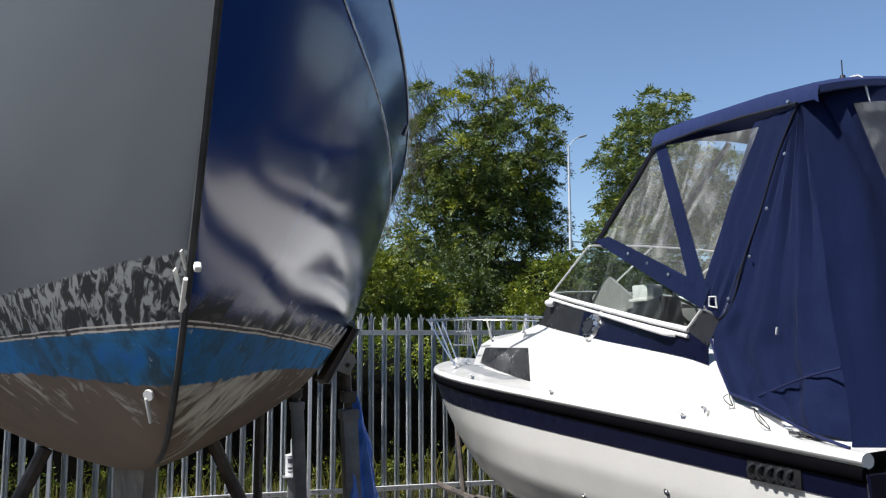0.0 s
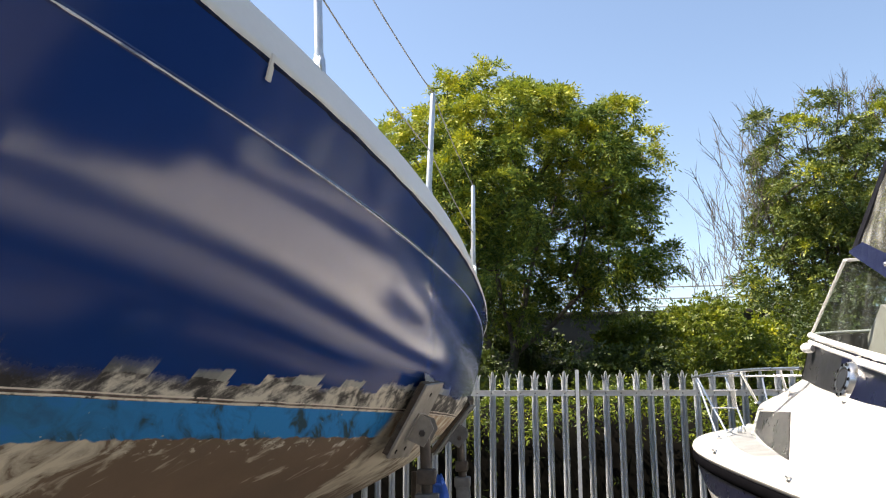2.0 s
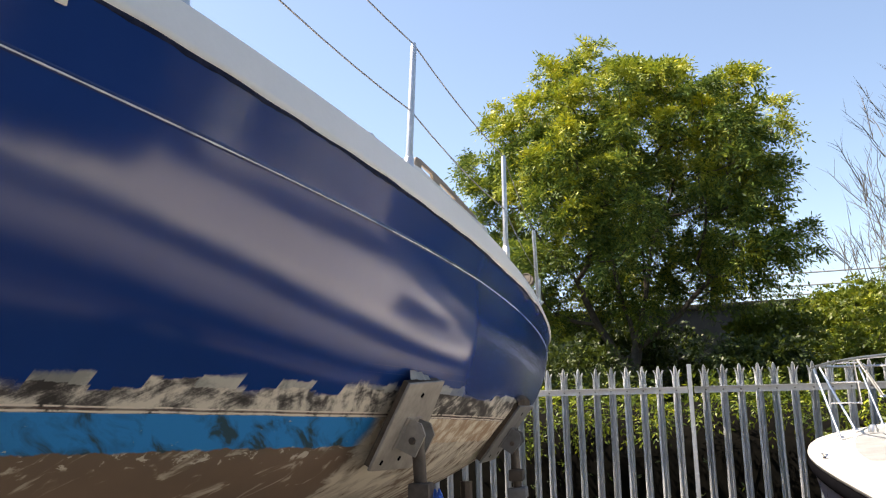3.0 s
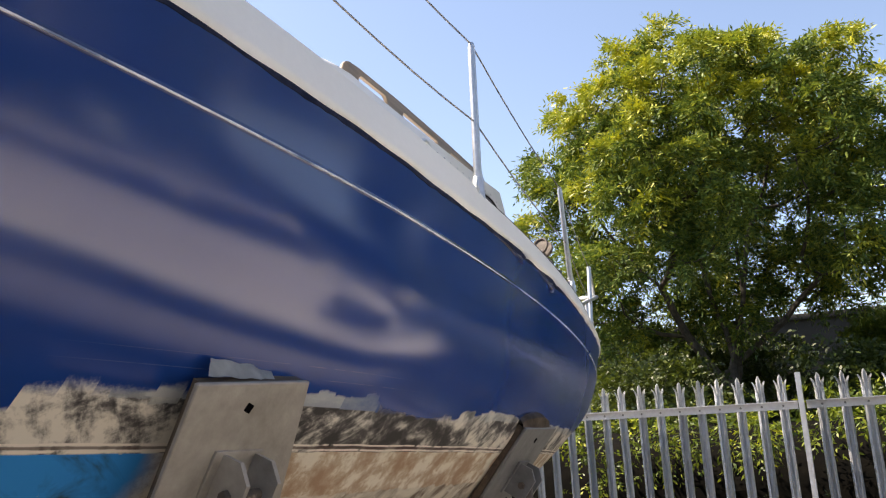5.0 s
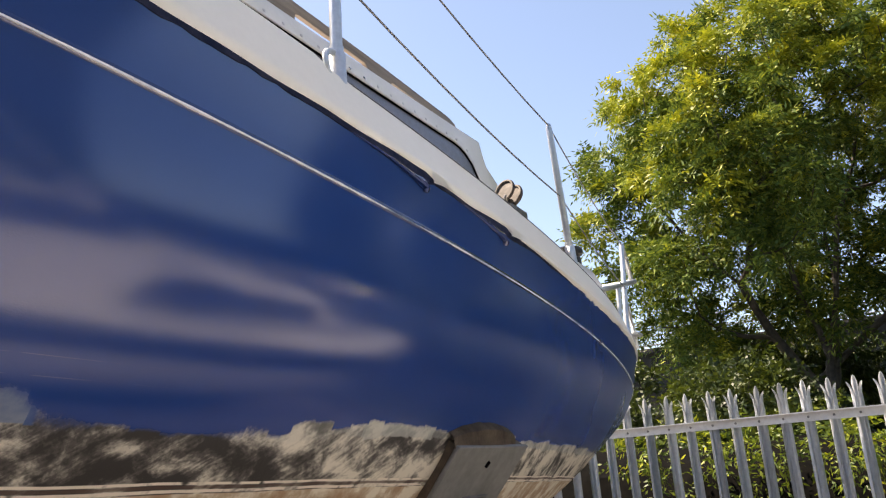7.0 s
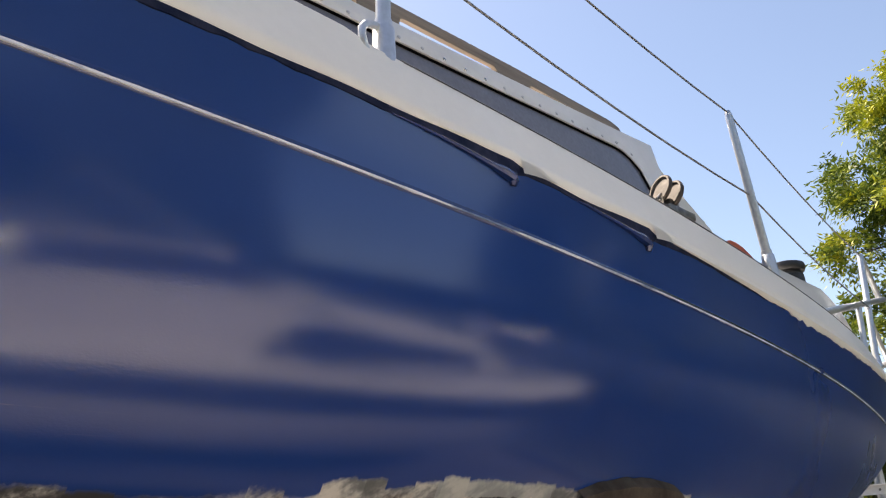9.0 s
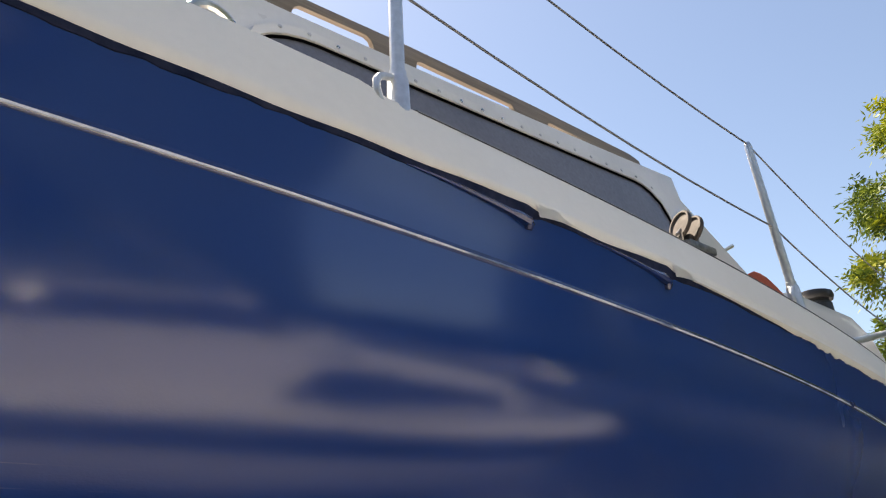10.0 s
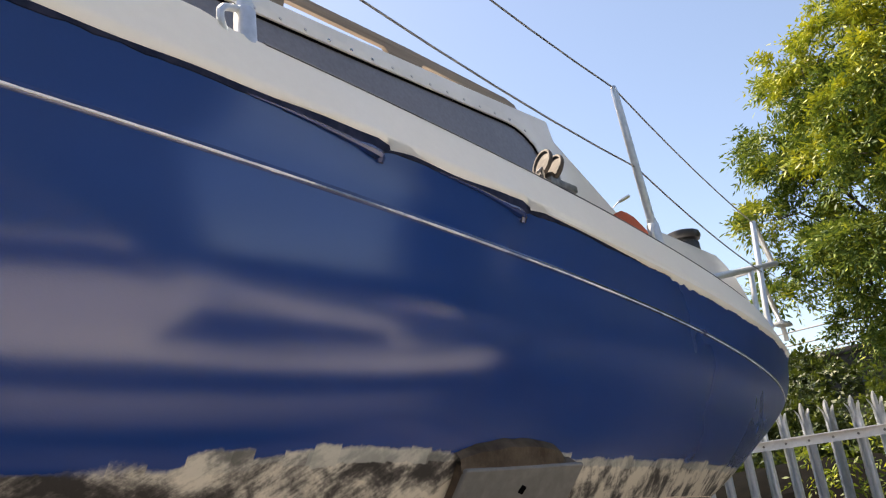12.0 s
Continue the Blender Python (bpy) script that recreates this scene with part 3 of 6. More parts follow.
def window_outline(a0, a1, n=40, lift=0.0, grow=0.0):
    pts = []
    for t in np.linspace(0, 1, n):
        a = a0 - grow + (a1 - a0 + 2 * grow) * t
        e = min(1.0, min(t * 0.75, 1 - t) * (a1 - a0) / 0.14)
        r = math.sqrt(max(0.0, 1 - (1 - e) ** 2))
        lo, hi = 2.64 + 0.0 * t, 2.938 + 0.030 * t
        m = (lo + hi) / 2 + 0.02
        pts.append((a, m - (m - lo + grow) * r, m + (hi - m + grow) * r))
    return pts


for s in (1, -1):
    bm = bmesh.new()
    sheet(bm, [[(s * (cabin_side(a, z) + 0.010), a, z) for z in np.linspace(lo, hi, 5)] for a, lo, hi in window_outline(0.03, 1.42)], flip=s < 0)
    part("window_pane", bm, M_CABWIN, yacht, "long dark grey cabin window")
    bm = bmesh.new()
    for hi_lo in (2, 1):
        pts = [(s * (cabin_side(q[0], q[hi_lo]) + 0.012), q[0], q[hi_lo]) for q in window_outline(0.03, 1.42)]
        tube(bm, pts, 0.0035, 6)
    part("window_seal", bm, M_RUBBER, yacht)
    # white flange over the window, held by a row of screws
    bm = bmesh.new()
    q = window_outline(0.03, 1.42, 40, 0, 0.004)
    sheet(bm, [[(s * (cabin_side(a, hi + d) + o), a, hi + d) for d, o in ((0.0, 0.006), (0.003, 0.016), (0.026, 0.018), (0.031, 0.004))] for a, lo, hi in q], flip=s < 0)
    part("window_flange", bm, M_WHITE, yacht)
    bm = bmesh.new()
    for a in np.linspace(0.12, 1.36, 19):
        lo_hi = min(q, key=lambda p: abs(p[0] - a))
        c = (s * (cabin_side(a, lo_hi[2] + 0.014) + 0.0175), a, lo_hi[2] + 0.014)
        lathe(bm, [(0.0, 0.003), (0.004, 0.002), (0.005, 0.0)], c, (s, 0, 0.25), 8)
    tagged(part("screw_row", bm, M_STEEL, yacht), kind="stuff")
    # teak grab rail: a flat board cut away between its feet
    bm = bmesh.new()
    top = [(0.085, 3.057), (0.10, 3.089), (0.13, 3.106), (0.20, 3.114), (0.5, 3.125), (0.95, 3.130), (1.40, 3.126), (1.445, 3.117), (1.455, 3.092)]
    zt = lambda a: float(np.interp(a, [p[0] for p in top], [p[1] for p in top]))
    rows = []
    for a in np.linspace(0.085, 1.455, 110):
        foot = min(abs(a - f) - h for f, h in ((0.135, 0.05), (0.47, 0.055), (0.94, 0.055), (1.41, 0.05)))
        e = min(1.0, max(0.0, foot / 0.03))
        lo = 3.035 + (zt(a) - 0.026 - 3.035) * math.sqrt(max(0.0, 1 - (1 - e) ** 2))
        lo = min(lo, zt(a) - (0.012 if a < 0.5 else 0.034))
        rows.append([(s * (0.735 + x), a, z) for x, z in ((-0.006, lo), (-0.006, zt(a) - 0.004), (-0.003, zt(a)), (0.003, zt(a)), (0.006, zt(a) - 0.004), (0.006, lo))])
    vs = sheet(bm, rows, closed=True)
    bm.faces.new(vs[0]), bm.faces.new(vs[-1])
    bmesh.ops.recalc_face_normals(bm, faces=bm.faces[:])
    part("grab_rail", bm, M_TEAK, yacht, "weathered teak grab rail")

# mushroom vent on the coachroof
bm = bmesh.new()
lathe(bm, [(0.05, 0.0), (0.05, 0.02), (0.03, 0.03), (0.03, 0.06), (0.062, 0.07), (0.06, 0.085), (0.0, 0.10)], (0.62, -0.30, 2.99), (0, 0, 1), 18)
part("ventilator", bm, M_ALLOY, yacht)


# stanchions and wires
def stanchion(base, top, collar=True):
    st = new("stanchion")
    st.parent = yacht
    st["label"] = "white alloy guard-rail stanchion"
    b, t = Vector(base), Vector(top)
    d = (t - b).normalized()
    bm = bmesh.new()
    tube(bm, [b, b + d * 0.07, b + d * 0.071, t - d * 0.012, t], [0.0135, 0.0135, 0.0115, 0.0105, 0.008], 12)
    part("post", bm, M_ALLOY, st)
    bm = bmesh.new()
    tube(bm, [b - d * 0.05, b + d * 0.055, b + d * 0.06], [0.019, 0.0165, 0.0135], 14)
    tube(bm, arc([b + Vector((0.0, -0.015, -0.02)), b + Vector((0.012, -0.045, 0.0)), b + Vector((0.012, -0.05, 0.03)), b + Vector((0.004, -0.015, 0.052))], 9), 0.006, 8)
    part("socket", bm, M_ALLOY, st, "painted socket with a welded eye")
    bm = bmesh.new()
    lathe(bm, [(0.0, 0.006), (0.007, 0.004), (0.009, -0.004), (0.0, -0.008)], t, (0, 0, 1), 10)
    part("cap", bm, M_STEEL, st)


ST = [((0.800, -1.872, 2.80), (0.775, -1.872, 3.32)), ((0.995, -0.87, 2.71), (1.012, -0.85, 3.17)), ((1.135, 0.135, 2.60), (1.137, 0.14, 3.072)), ((1.092, 1.50, 2.545), (1.090, 1.425, 3.006))]
for base, top in ST:
    stanchion(base, top)
    stanchion((-base[0], *base[1:]), (-top[0], *top[1:]))
PUSH = (0.93, 2.837, 2.93)
for s in (1, -1):
    bow_end = (0.12, -3.62, 3.48)
    tops = [bow_end] + [t for _, t in ST] + [PUSH]
    mids = [(0.12, -3.6, 3.22)] + [tuple((np.array(b) * 0.52 + np.array(t) * 0.48)) for b, t in ST] + [(0.94, 2.76, 2.70)]
    for line in (tops, mids):
        bm = bmesh.new()
        pts = []
        for p, q in zip(line, line[1:]):
            for k in range(6):
                u = k / 6
                pts.append((s * (p[0] * (1 - u) + q[0] * u), p[1] * (1 - u) + q[1] * u, p[2] * (1 - u) + q[2] * u - 0.02 * 4 * u * (1 - u)))
        pts.append((s * line[-1][0], *line[-1][1:]))
        tube(bm, pts, 0.0024, 6)
        part("guard_wire", bm, M_WIRE, yacht)

# pulpit and pushpit
bm = bmesh.new()
for s in (1, -1):
    tube(bm, arc([(s * 0.30, -3.2, 2.93), (s * 0.27, -3.3, 3.2), (s * 0.2, -3.45, 3.45), (0.0, -3.75, 3.52)], 16), 0.012, 8)
    tube(bm, arc([(s * 0.10, -3.62, 3.02), (s * 0.11, -3.62, 3.25), (s * 0.12, -3.6, 3.47)], 8), 0.011, 8)
part("pulpit", bm, M_ALLOY, yacht)
bm = bmesh.new()
for s in (1, -1):
    tube(bm, [(s * 0.94, 2.71, 2.46), (s * 0.93, 2.726, 2.512), (s * 0.93, 2.837, 2.935)], 0.0125, 10)
    tube(bm, [(s * 0.93, 2.615, 2.47), (s * 0.93, 2.665, 2.695)], 0.011, 10)
    tube(bm, [(s * 0.88, 2.10, 2.57), (s * 0.93, 2.28, 2.609), (s * 0.93, 3.0, 2.777), (s * 0.91, 3.025, 2.784)], 0.0125, 10)
    tube(bm, [(s * 0.93, 2.837, 2.93), (s * 0.91, 3.025, 2.784)], 0.0115, 10)
    tube(bm, [(s * 0.93, 2.76, 2.66), (s * 0.90, 2.98, 2.50), (s * 0.90, 2.99, 2.44)], 0.010, 10)
    box(bm, (s * 0.91, 2.95, 2.505), (0.05, 0.11, 0.014), None, 0.004)
tube(bm, [(-0.91, 3.025, 2.784), (-0.5, 3.09, 2.79), (0.5, 3.09, 2.79), (0.91, 3.025, 2.784)], 0.0125, 10)
part("pushpit", bm, M_ALLOY, yacht, "white tube pushpit rail at the stern")

# cockpit coaming, winch, turning block, fittings
for s in (1, -1):
    bm = bmesh.new()
    rows = []
    for a in np.linspace(1.75, 2.75, 14):
        z = float(sheer_z(a)) + 0.09
        e = math.sin(min(1, (a - 1.75) / 0.3) * math.pi / 2) * math.sin(min(1, (2.78 - a) / 0.25) * math.pi / 2)
        rows.append([(s * x, a, z + h * e) for x, h in ((0.90, -0.03), (0.885, 0.22), (0.86, 0.275), (0.68, 0.28), (0.63, 0.24), (0.60, -0.03))])
    sheet(bm, rows, flip=s < 0)
    part("coaming", bm, M_WHITE, yacht)
    bm = bmesh.new()
    lathe(bm, [(0.060, 0.0), (0.058, 0.045), (0.050, 0.050), (0.050, 0.056), (0.064, 0.060), (0.070, 0.074), (0.066, 0.090), (0.045, 0.098), (0.0, 0.100)], (s * 0.785, 2.42, 2.757), (0, 0, 1), 24)
    part("winch", bm, M_BLACK, yacht, "black covered sheet winch")
bm = bmesh.new()
box(bm, (1.098, 1.02, 2.597), (0.034, 0.11, 0.018), None, 0.004)
box(bm, (1.098, 1.00, 2.611), (0.020, 0.040, 0.026), None, 0.005)
tube(bm, [(1.102, 0.955, 2.604), (1.106, 0.945, 2.622), (1.108, 0.925, 2.606)], 0.004, 7)
block = part("turning_block", bm, M_DULLSTEEL, yacht, "stainless double turning block on the gunwale")
for d in (-0.016, 0.016):
    bm = bmesh.new()
    lathe(bm, [(0.0, 0.006), (0.007, 0.006), (0.009, 0.001), (0.026, 0.001), (0.029, 0.005), (0.033, 0.005), (0.035, 0.0), (0.033, -0.005), (0.029, -0.005), (0.026, -0.001), (0.0, -0.001)], (1.100 + d * 0.32, 0.985 + d * 0.90, 2.640 - d * 0.27), (0.32, 0.90, -0.27), 26)
    part("sheave", bm, M_PROPDARK, block)
bm = bmesh.new()
tube(bm, arc([(1.085, -0.185, 2.61), (1.095, -0.185, 2.650), (1.095, -0.155, 2.676), (1.095, -0.118, 2.660), (1.085, -0.108, 2.61)], 14), 0.007, 8)
part("fairlead", bm, M_STEEL, yacht)
# orange cloth bundled on the side deck
bm = bmesh.new()
rows = []
for i, a in enumerate(np.linspace(1.46, 1.88, 12)):
    e = math.sin(math.pi * (i + 0.4) / 12.6)
    rows.append([(0.99 - 0.14 * k / 7, a, 2.52 + 0.22 * e * math.sin(math.pi * k / 7) ** 0.7 + 0.004 * math.sin(a * 40 + k * 2)) for k in range(8)])
sheet(bm, rows)
part("folded_cover", bm, M_ORANGE, yacht, "orange-red cover lying on the side deck")

# lifted flaps of gunwale paint and drips
for a, drop, ln in ((0.345, 0.034, 0.24), (0.72, 0.044, 0.24), (1.62, 0.02, 0.03)):
    bm = bmesh.new()
    pts = []
    for t in np.linspace(0, 1, 14):
        q = a - ln + ln * min(1.0, t / 0.85)
        z = (float(sheer_z(q)) - 0.004 - 0.012 * peel(q) if a < 1.5 else float(stripe_z(q)) + 0.002) - 0.35 * drop * max(0.0, (t - 0.80) / 0.20) ** 2
        pts.append((hull_at(q, z) + 0.001, q, z))
    tube(bm, pts, [0.0015 + 0.0045 * min(1.0, k / 9) + (0.0035 if k > 9 else 0) - (0.003 if k == 13 else 0) for k in range(14)], 8)
    part("paint_drip", bm, M_NAVYPAINT, yacht, "sagging navy paint under a lifted edge")
    if a < 1.5:
        bm = bmesh.new()
        rows = []
        for t in np.linspace(0, 1, 8):
            q = a + 0.012 + 0.13 * t
            z = float(sheer_z(q))
            rows.append([(float(half_breadth(q)) + o, q, z + h) for o, h in ((-0.004, 0.035), (0.004 * (1 - t) + 0.003, 0.014 + 0.01 * t), (0.006 * (1 - t) + 0.003, -0.014 * (1 - t) ** 2 + 0.006))])
        sheet(bm, rows)
        bmesh.ops.solidify(bm, geom=bm.faces[:], thickness=0.003)
        part("paint_flap", bm, M_GUNWALE, yacht, "lifted flap of white paint")
# the white paint runs ragged over the joint onto the topsides
bm = bmesh.new()
rows = []
for q in np.linspace(0.80, 3.0, 260):
    q = float(q)
    z = float(sheer_z(q))
    deep = -0.006 + 0.019 * min(1.0, max(0.0, (q - 0.80) / 0.6))
    rag = noise.noise(Vector((q * 7, 1, 0))) * 0.9 + noise.noise(Vector((q * 26, 5, 0))) * 0.7 + noise.noise(Vector((q * 90, 9, 0))) * 0.35
    lo = z - max(-0.004, deep * (0.7 + 0.75 * rag))
    rows.append([(hull_at(q, min(h, z)) + o, q, h) for h, o in ((z + 0.013, 0.0055), (z + 0.003, 0.0075), (0.5 * (z + lo), 0.0045), (lo, 0.0025), (lo + 0.002, -0.003))])
sheet(bm, rows)
part("ragged_paint_edge", bm, M_GUNWALE, yacht, "ragged white paint lapping over the navy topsides")


def toe_prof(a):
    s, z = float(half_breadth(a)), float(sheer_z(a))
    return [(s - 0.034, z + 0.116), (s - 0.032, z + 0.118), (s - 0.035, z + 0.122), (s - 0.052, z + 0.131), (s - 0.050, z + 0.120)]


ribbon("deck_seam", toe_prof, M_STEM, yacht, 0.16, 2.3, 60, "dark sealant line along the top of the gunwale")
# chain plate tabs under the gunwale
for a in (-2.17,):
    bm = bmesh.new()
    z = float(sheer_z(a))
    box(bm, (hull_at(a, z - 0.02) + 0.006, a, z - 0.010), (0.006, 0.026, 0.060), pose(0, 0, 0, 8, 14, 0), 0.002)
    part("chain_plate", bm, M_GUNWALE, yacht, "white painted chain plate tab")

# bow fitting and bobstay plate
bm = bmesh.new()
box(bm, (0.008, -3.15, 2.120), (0.014, 0.020, 0.014), pose(0, 0, 0, 40), 0.006)
tube(bm, [(-0.010, -3.13, 2.10), (-0.010, -3.05, 2.045)], 0.0045, 8)
part("stem_eye", bm, M_GUNWALE, yacht, "white stem eye fitting")
bm = bmesh.new()
box(bm, (-0.016, -3.085, 2.085), (0.004, 0.014, 0.085), pose(0, 0, 0, 38, 0, -28), 0.002)
box(bm, (-0.014, -3.12, 2.135), (0.004, 0.010, 0.040), pose(0, 0, 0, 38, 0, -28), 0.002)
part("stem_plate", bm, M_GUNWALE, yacht, "narrow white plate beside the stem")
bm = bmesh.new()
lathe(bm, [(0.0, 0.003), (0.012, 0.003), (0.012, -0.003)], (-0.05, -2.80, 1.875), (-0.6, -0.7, -0.3), 14)
box(bm, (-0.048, -2.785, 1.842), (0.006, 0.011, 0.060), pose(0, 0, 0, 24, 0, -30), 0.003)
part("bow_strap", bm, M_GUNWALE, yacht, "white painted strap below the boot top")

# fin keel and rudder
bm = bmesh.new()
rows = []
for z, a0, a1, w in ((1.72, -1.75, 1.3, 0.12), (1.55, -1.62, 1.2, 0.10), (1.42, -1.5, 1.1, 0.085), (1.1, -1.25, 1.0, 0.08), (0.62, -0.95, 0.95, 0.09), (0.30, -0.8, 0.95, 0.10)):
    n = 14
    up = [(w * math.sin(math.pi * (k / n) ** 0.7), a0 + (a1 - a0) * k / n, z) for k in range(n + 1)]
    rows.append(up + [(-x, y, q) for x, y, q in up[-2:0:-1]])
vs = sheet(bm, rows, closed=True)
bm.faces.new(vs[-1])
bmesh.ops.recalc_face_normals(bm, faces=bm.faces[:])
part("keel", bm, worn("keel_paint", (0.10, 0.085, 0.07), (0.22, 0.20, 0.17), 7.0, 0.75), yacht, "grey-brown fin keel")
bm = bmesh.new()
box(bm, (0, 2.85, 1.45), (0.05, 0.42, 1.2), None, 0.02)
part("rudder", bm, M_PROPGREY, yacht)


# ---- props under the yacht ----
def hull_prop(tl, tr, br, bl, first):
    """A hinged plate on a steel leg, pushing up against the hull; its four corners in turn."""
    prop = thing("boat_prop", BOATS, "steel boat prop with a hinged plate against the hull", "boat prop", "props under the yacht")
    tl, tr, br, bl = (Vector((b, a, z)) for a, b, z in (tl, tr, br, bl))
    t = (tl + tr) / 2
    ex = (tr - tl + br - bl).normalized()
    ey = ((bl + br) / 2 - t)
    ln = ey.length
    ey = (ey - ex * ey.dot(ex)).normalized()
    ez = ex.cross(ey)
    if ez.x < 0:
        ez = -ez
    m = Matrix((ex, ey, ez)).transposed().to_4x4()
    m.translation = t
    inv = m.inverted()
    flat = [inv @ c for c in (tl, tr, br, bl)]
    w = (tr - tl).length / 2
    bm = bmesh.new()
    slab(bm, [(c.x, c.y, 0) for c in flat], 0.010, (0, 0, 1))
    bmesh.ops.bevel(bm, geom=bm.edges[:], offset=0.002, segments=1, affect="EDGES")
    bm.transform(m)
    part("plate", bm, M_PROPSTEEL if first else M_PROPGREY, prop, "flat steel plate with bolt holes", False)
    bm = bmesh.new()
    slab(bm, [(c.x * (0.84 if c.x < 0 and first else 0.96), c.y + (0.004 if c.y < 0.1 else -0.004), -0.003) for c in flat], 0.022, (0, 0, -1))
    bm.transform(m)
    part("pad", bm, M_PADWOOD, prop, "dark timber pad behind the plate")
    # crumpled masking sheet caught above the pad
    bm = bmesh.new()
    rows = []
    for i in range(14):
        u = -w * 0.72 + w * 1.20 * i / 13
        rows.append([(u + 0.012 * v * (1 - i / 13), 0.002 - (0.023 - 0.010 * i / 13) * v + 0.0015 * math.sin(i * 1.3), -0.012 - 0.022 * v + 0.003 * noise.noise(Vector((i * 0.6, v * 3, 1)))) for v in (0, 0.25, 0.5, 0.75, 1.0)])
    sheet(bm, rows)
    bmesh.ops.solidify(bm, geom=bm.faces[:], thickness=0.0012)
    bm.transform(m)
    part("masking_sheet", bm, M_SHEET, prop, "crumpled translucent masking sheet")
    if not first:
        # scrap of carpet bent over the top of the pad
        bm = bmesh.new()
        rows = []
        for i in range(15):
            u = -w * 1.02 + 2.10 * w * i / 14
            lift = 0.030 * math.sin(math.pi * min(1.0, (i + 1) / 14)) ** 0.7 - 0.010 * max(0, i - 11) + 0.004 * noise.noise(Vector((i * 0.9, 2, 0)))
            rows.append([(u, 0.012 - lift * 0.4, 0.004), (u, -lift, -0.010), (u, -lift - 0.004, -0.032), (u, -lift + 0.004, -0.055)])
        sheet(bm, rows)
        bmesh.ops.solidify(bm, geom=bm.faces[:], thickness=0.010)
        bm.transform(m)
        part("carpet_scrap", bm, worn("brown_carpet", (0.10, 0.075, 0.055), (0.24, 0.19, 0.145), 14.0, 0.9, 0.0, 160.0, 0.6), prop, "frayed brown carpet over the pad")
    for x, y in ((0.0, 0.045), (w * 0.35, ln * 0.55), (-w * 0.5, ln * 0.88), (w * 0.45, ln * 0.86)):
        bm = bmesh.new()
        box(bm, (x, y, 0.0105), (0.016, 0.016, 0.003), pose(0, 0, 0, 0, 0, 20), 0.002)
        bm.transform(m)
        part("bolt_hole", bm, M_RUBBER, prop, "", False)
    # clevis ears and pin
    bm = bmesh.new()
    for x in (-0.020, 0.055):
        slab(bm, [(x, ln * 0.40, 0.008), (x, ln * 0.38, 0.055), (x, ln * 0.46, 0.085), (x, ln * 0.70, 0.085), (x, ln * 0.72, 0.008)], 0.009, (1, 0, 0))
    box(bm, (0.020, ln * 0.56, 0.013), (0.115, ln * 0.36, 0.006), None, 0.002)
    bm.transform(m)
    part("clevis", bm, M_PROPSTEEL if first else M_PROPGREY, prop, "", False)
    pin = m @ Vector((0.022, ln * 0.57, 0.055))
    bm = bmesh.new()
    ax = m.to_3x3() @ Vector((1, 0, 0))
    tube(bm, [pin - ax * 0.052, pin + ax * 0.052], 0.010, 12)
    lathe(bm, [(0.0, 0.010), (0.010, 0.009), (0.013, 0.0)], pin - ax * 0.044, -ax, 6)
    lathe(bm, [(0.0, 0.010), (0.010, 0.009), (0.013, 0.0)], pin + ax * 0.044, ax, 6)
    part("pin", bm, M_PROPDARK, prop)
    # leg: a threaded head over a square tube, down to a foot
    p = pin.copy()
    foot = Vector((p.x + 0.10, p.y, 0.02))
    bm = bmesh.new()
    tube(bm, [p, p + (foot - p) * 0.14], 0.021, 12)
    part("screw", bm, M_PROPDARK, prop)
    q = p + (foot - p) * 0.085
    bm = bmesh.new()
    box(bm, (q.x, q.y, q.z), (0.07, 0.075, 0.055), None, 0.01)
    part("nut", bm, M_PROPDARK, prop)
    q = p + (foot - p) * 0.12
    ax = (foot - q).to_track_quat("Z", "Y").to_matrix().to_4x4()
    bm = bmesh.new()
    box(bm, (0, 0, (foot - q).length / 2), (0.075, 0.075, (foot - q).length), None, 0.006)
    box(bm, (0, 0, 0.02), (0.088, 0.088, 0.05), None, 0.006)
    bm.transform(Matrix.Translation(q) @ ax)
    part("leg", bm, M_PROPGREY, prop, "grey painted square tube leg")
    bm = bmesh.new()
    box(bm, (foot.x, foot.y, 0.015), (0.32, 0.26, 0.03), None, 0.006)
    part("foot", bm, M_PROPDARK, prop)
    bm = bmesh.new()
    tube(bm, [(foot.x - 0.05, foot.y + 0.03, 0.9), (foot.x - 0.62, foot.y + 0.10, 0.05)], 0.022, 8)
    part("brace", bm, M_PROPDARK, prop)
    return p, foot


PA, _ = hull_prop((-0.875, 0.980, 2.056), (-0.620, 1.040, 2.061), (-0.518, 0.872, 1.782), (-0.848, 0.853, 1.786), True)
hull_prop((0.56, 1.100, 1.980), (0.90, 1.112, 1.980), (0.87, 0.912, 1.72), (0.555, 0.900, 1.72), False)


def starboard_prop(a):
    prop = thing("boat_prop", BOATS, "dark steel prop leg under the starboard bilge", "boat prop", "props under the yacht")
    x = -hull_at(a, 1.86)
    bm = bmesh.new()
    box(bm, (x - 0.03, a, 1.86), (0.03, 0.28, 0.30), pose(0, 0, 0, 0, 32, 0), 0.005)
    part("plate", bm, M_PROPSTEEL, prop)
    bm = bmesh.new()
    tube(bm, [(x - 0.05, a, 1.84), (x - 0.22, a, 0.02)], 0.036, 8)
    part("leg", bm, M_PROPDARK, prop)
    bm = bmesh.new()
    tube(bm, [(x - 0.15, a, 0.9), (x + 0.45, a, 0.04)], 0.022, 8)
    part("brace", bm, M_PROPDARK, prop)


starboard_prop(-0.8)
starboard_prop(0.75)


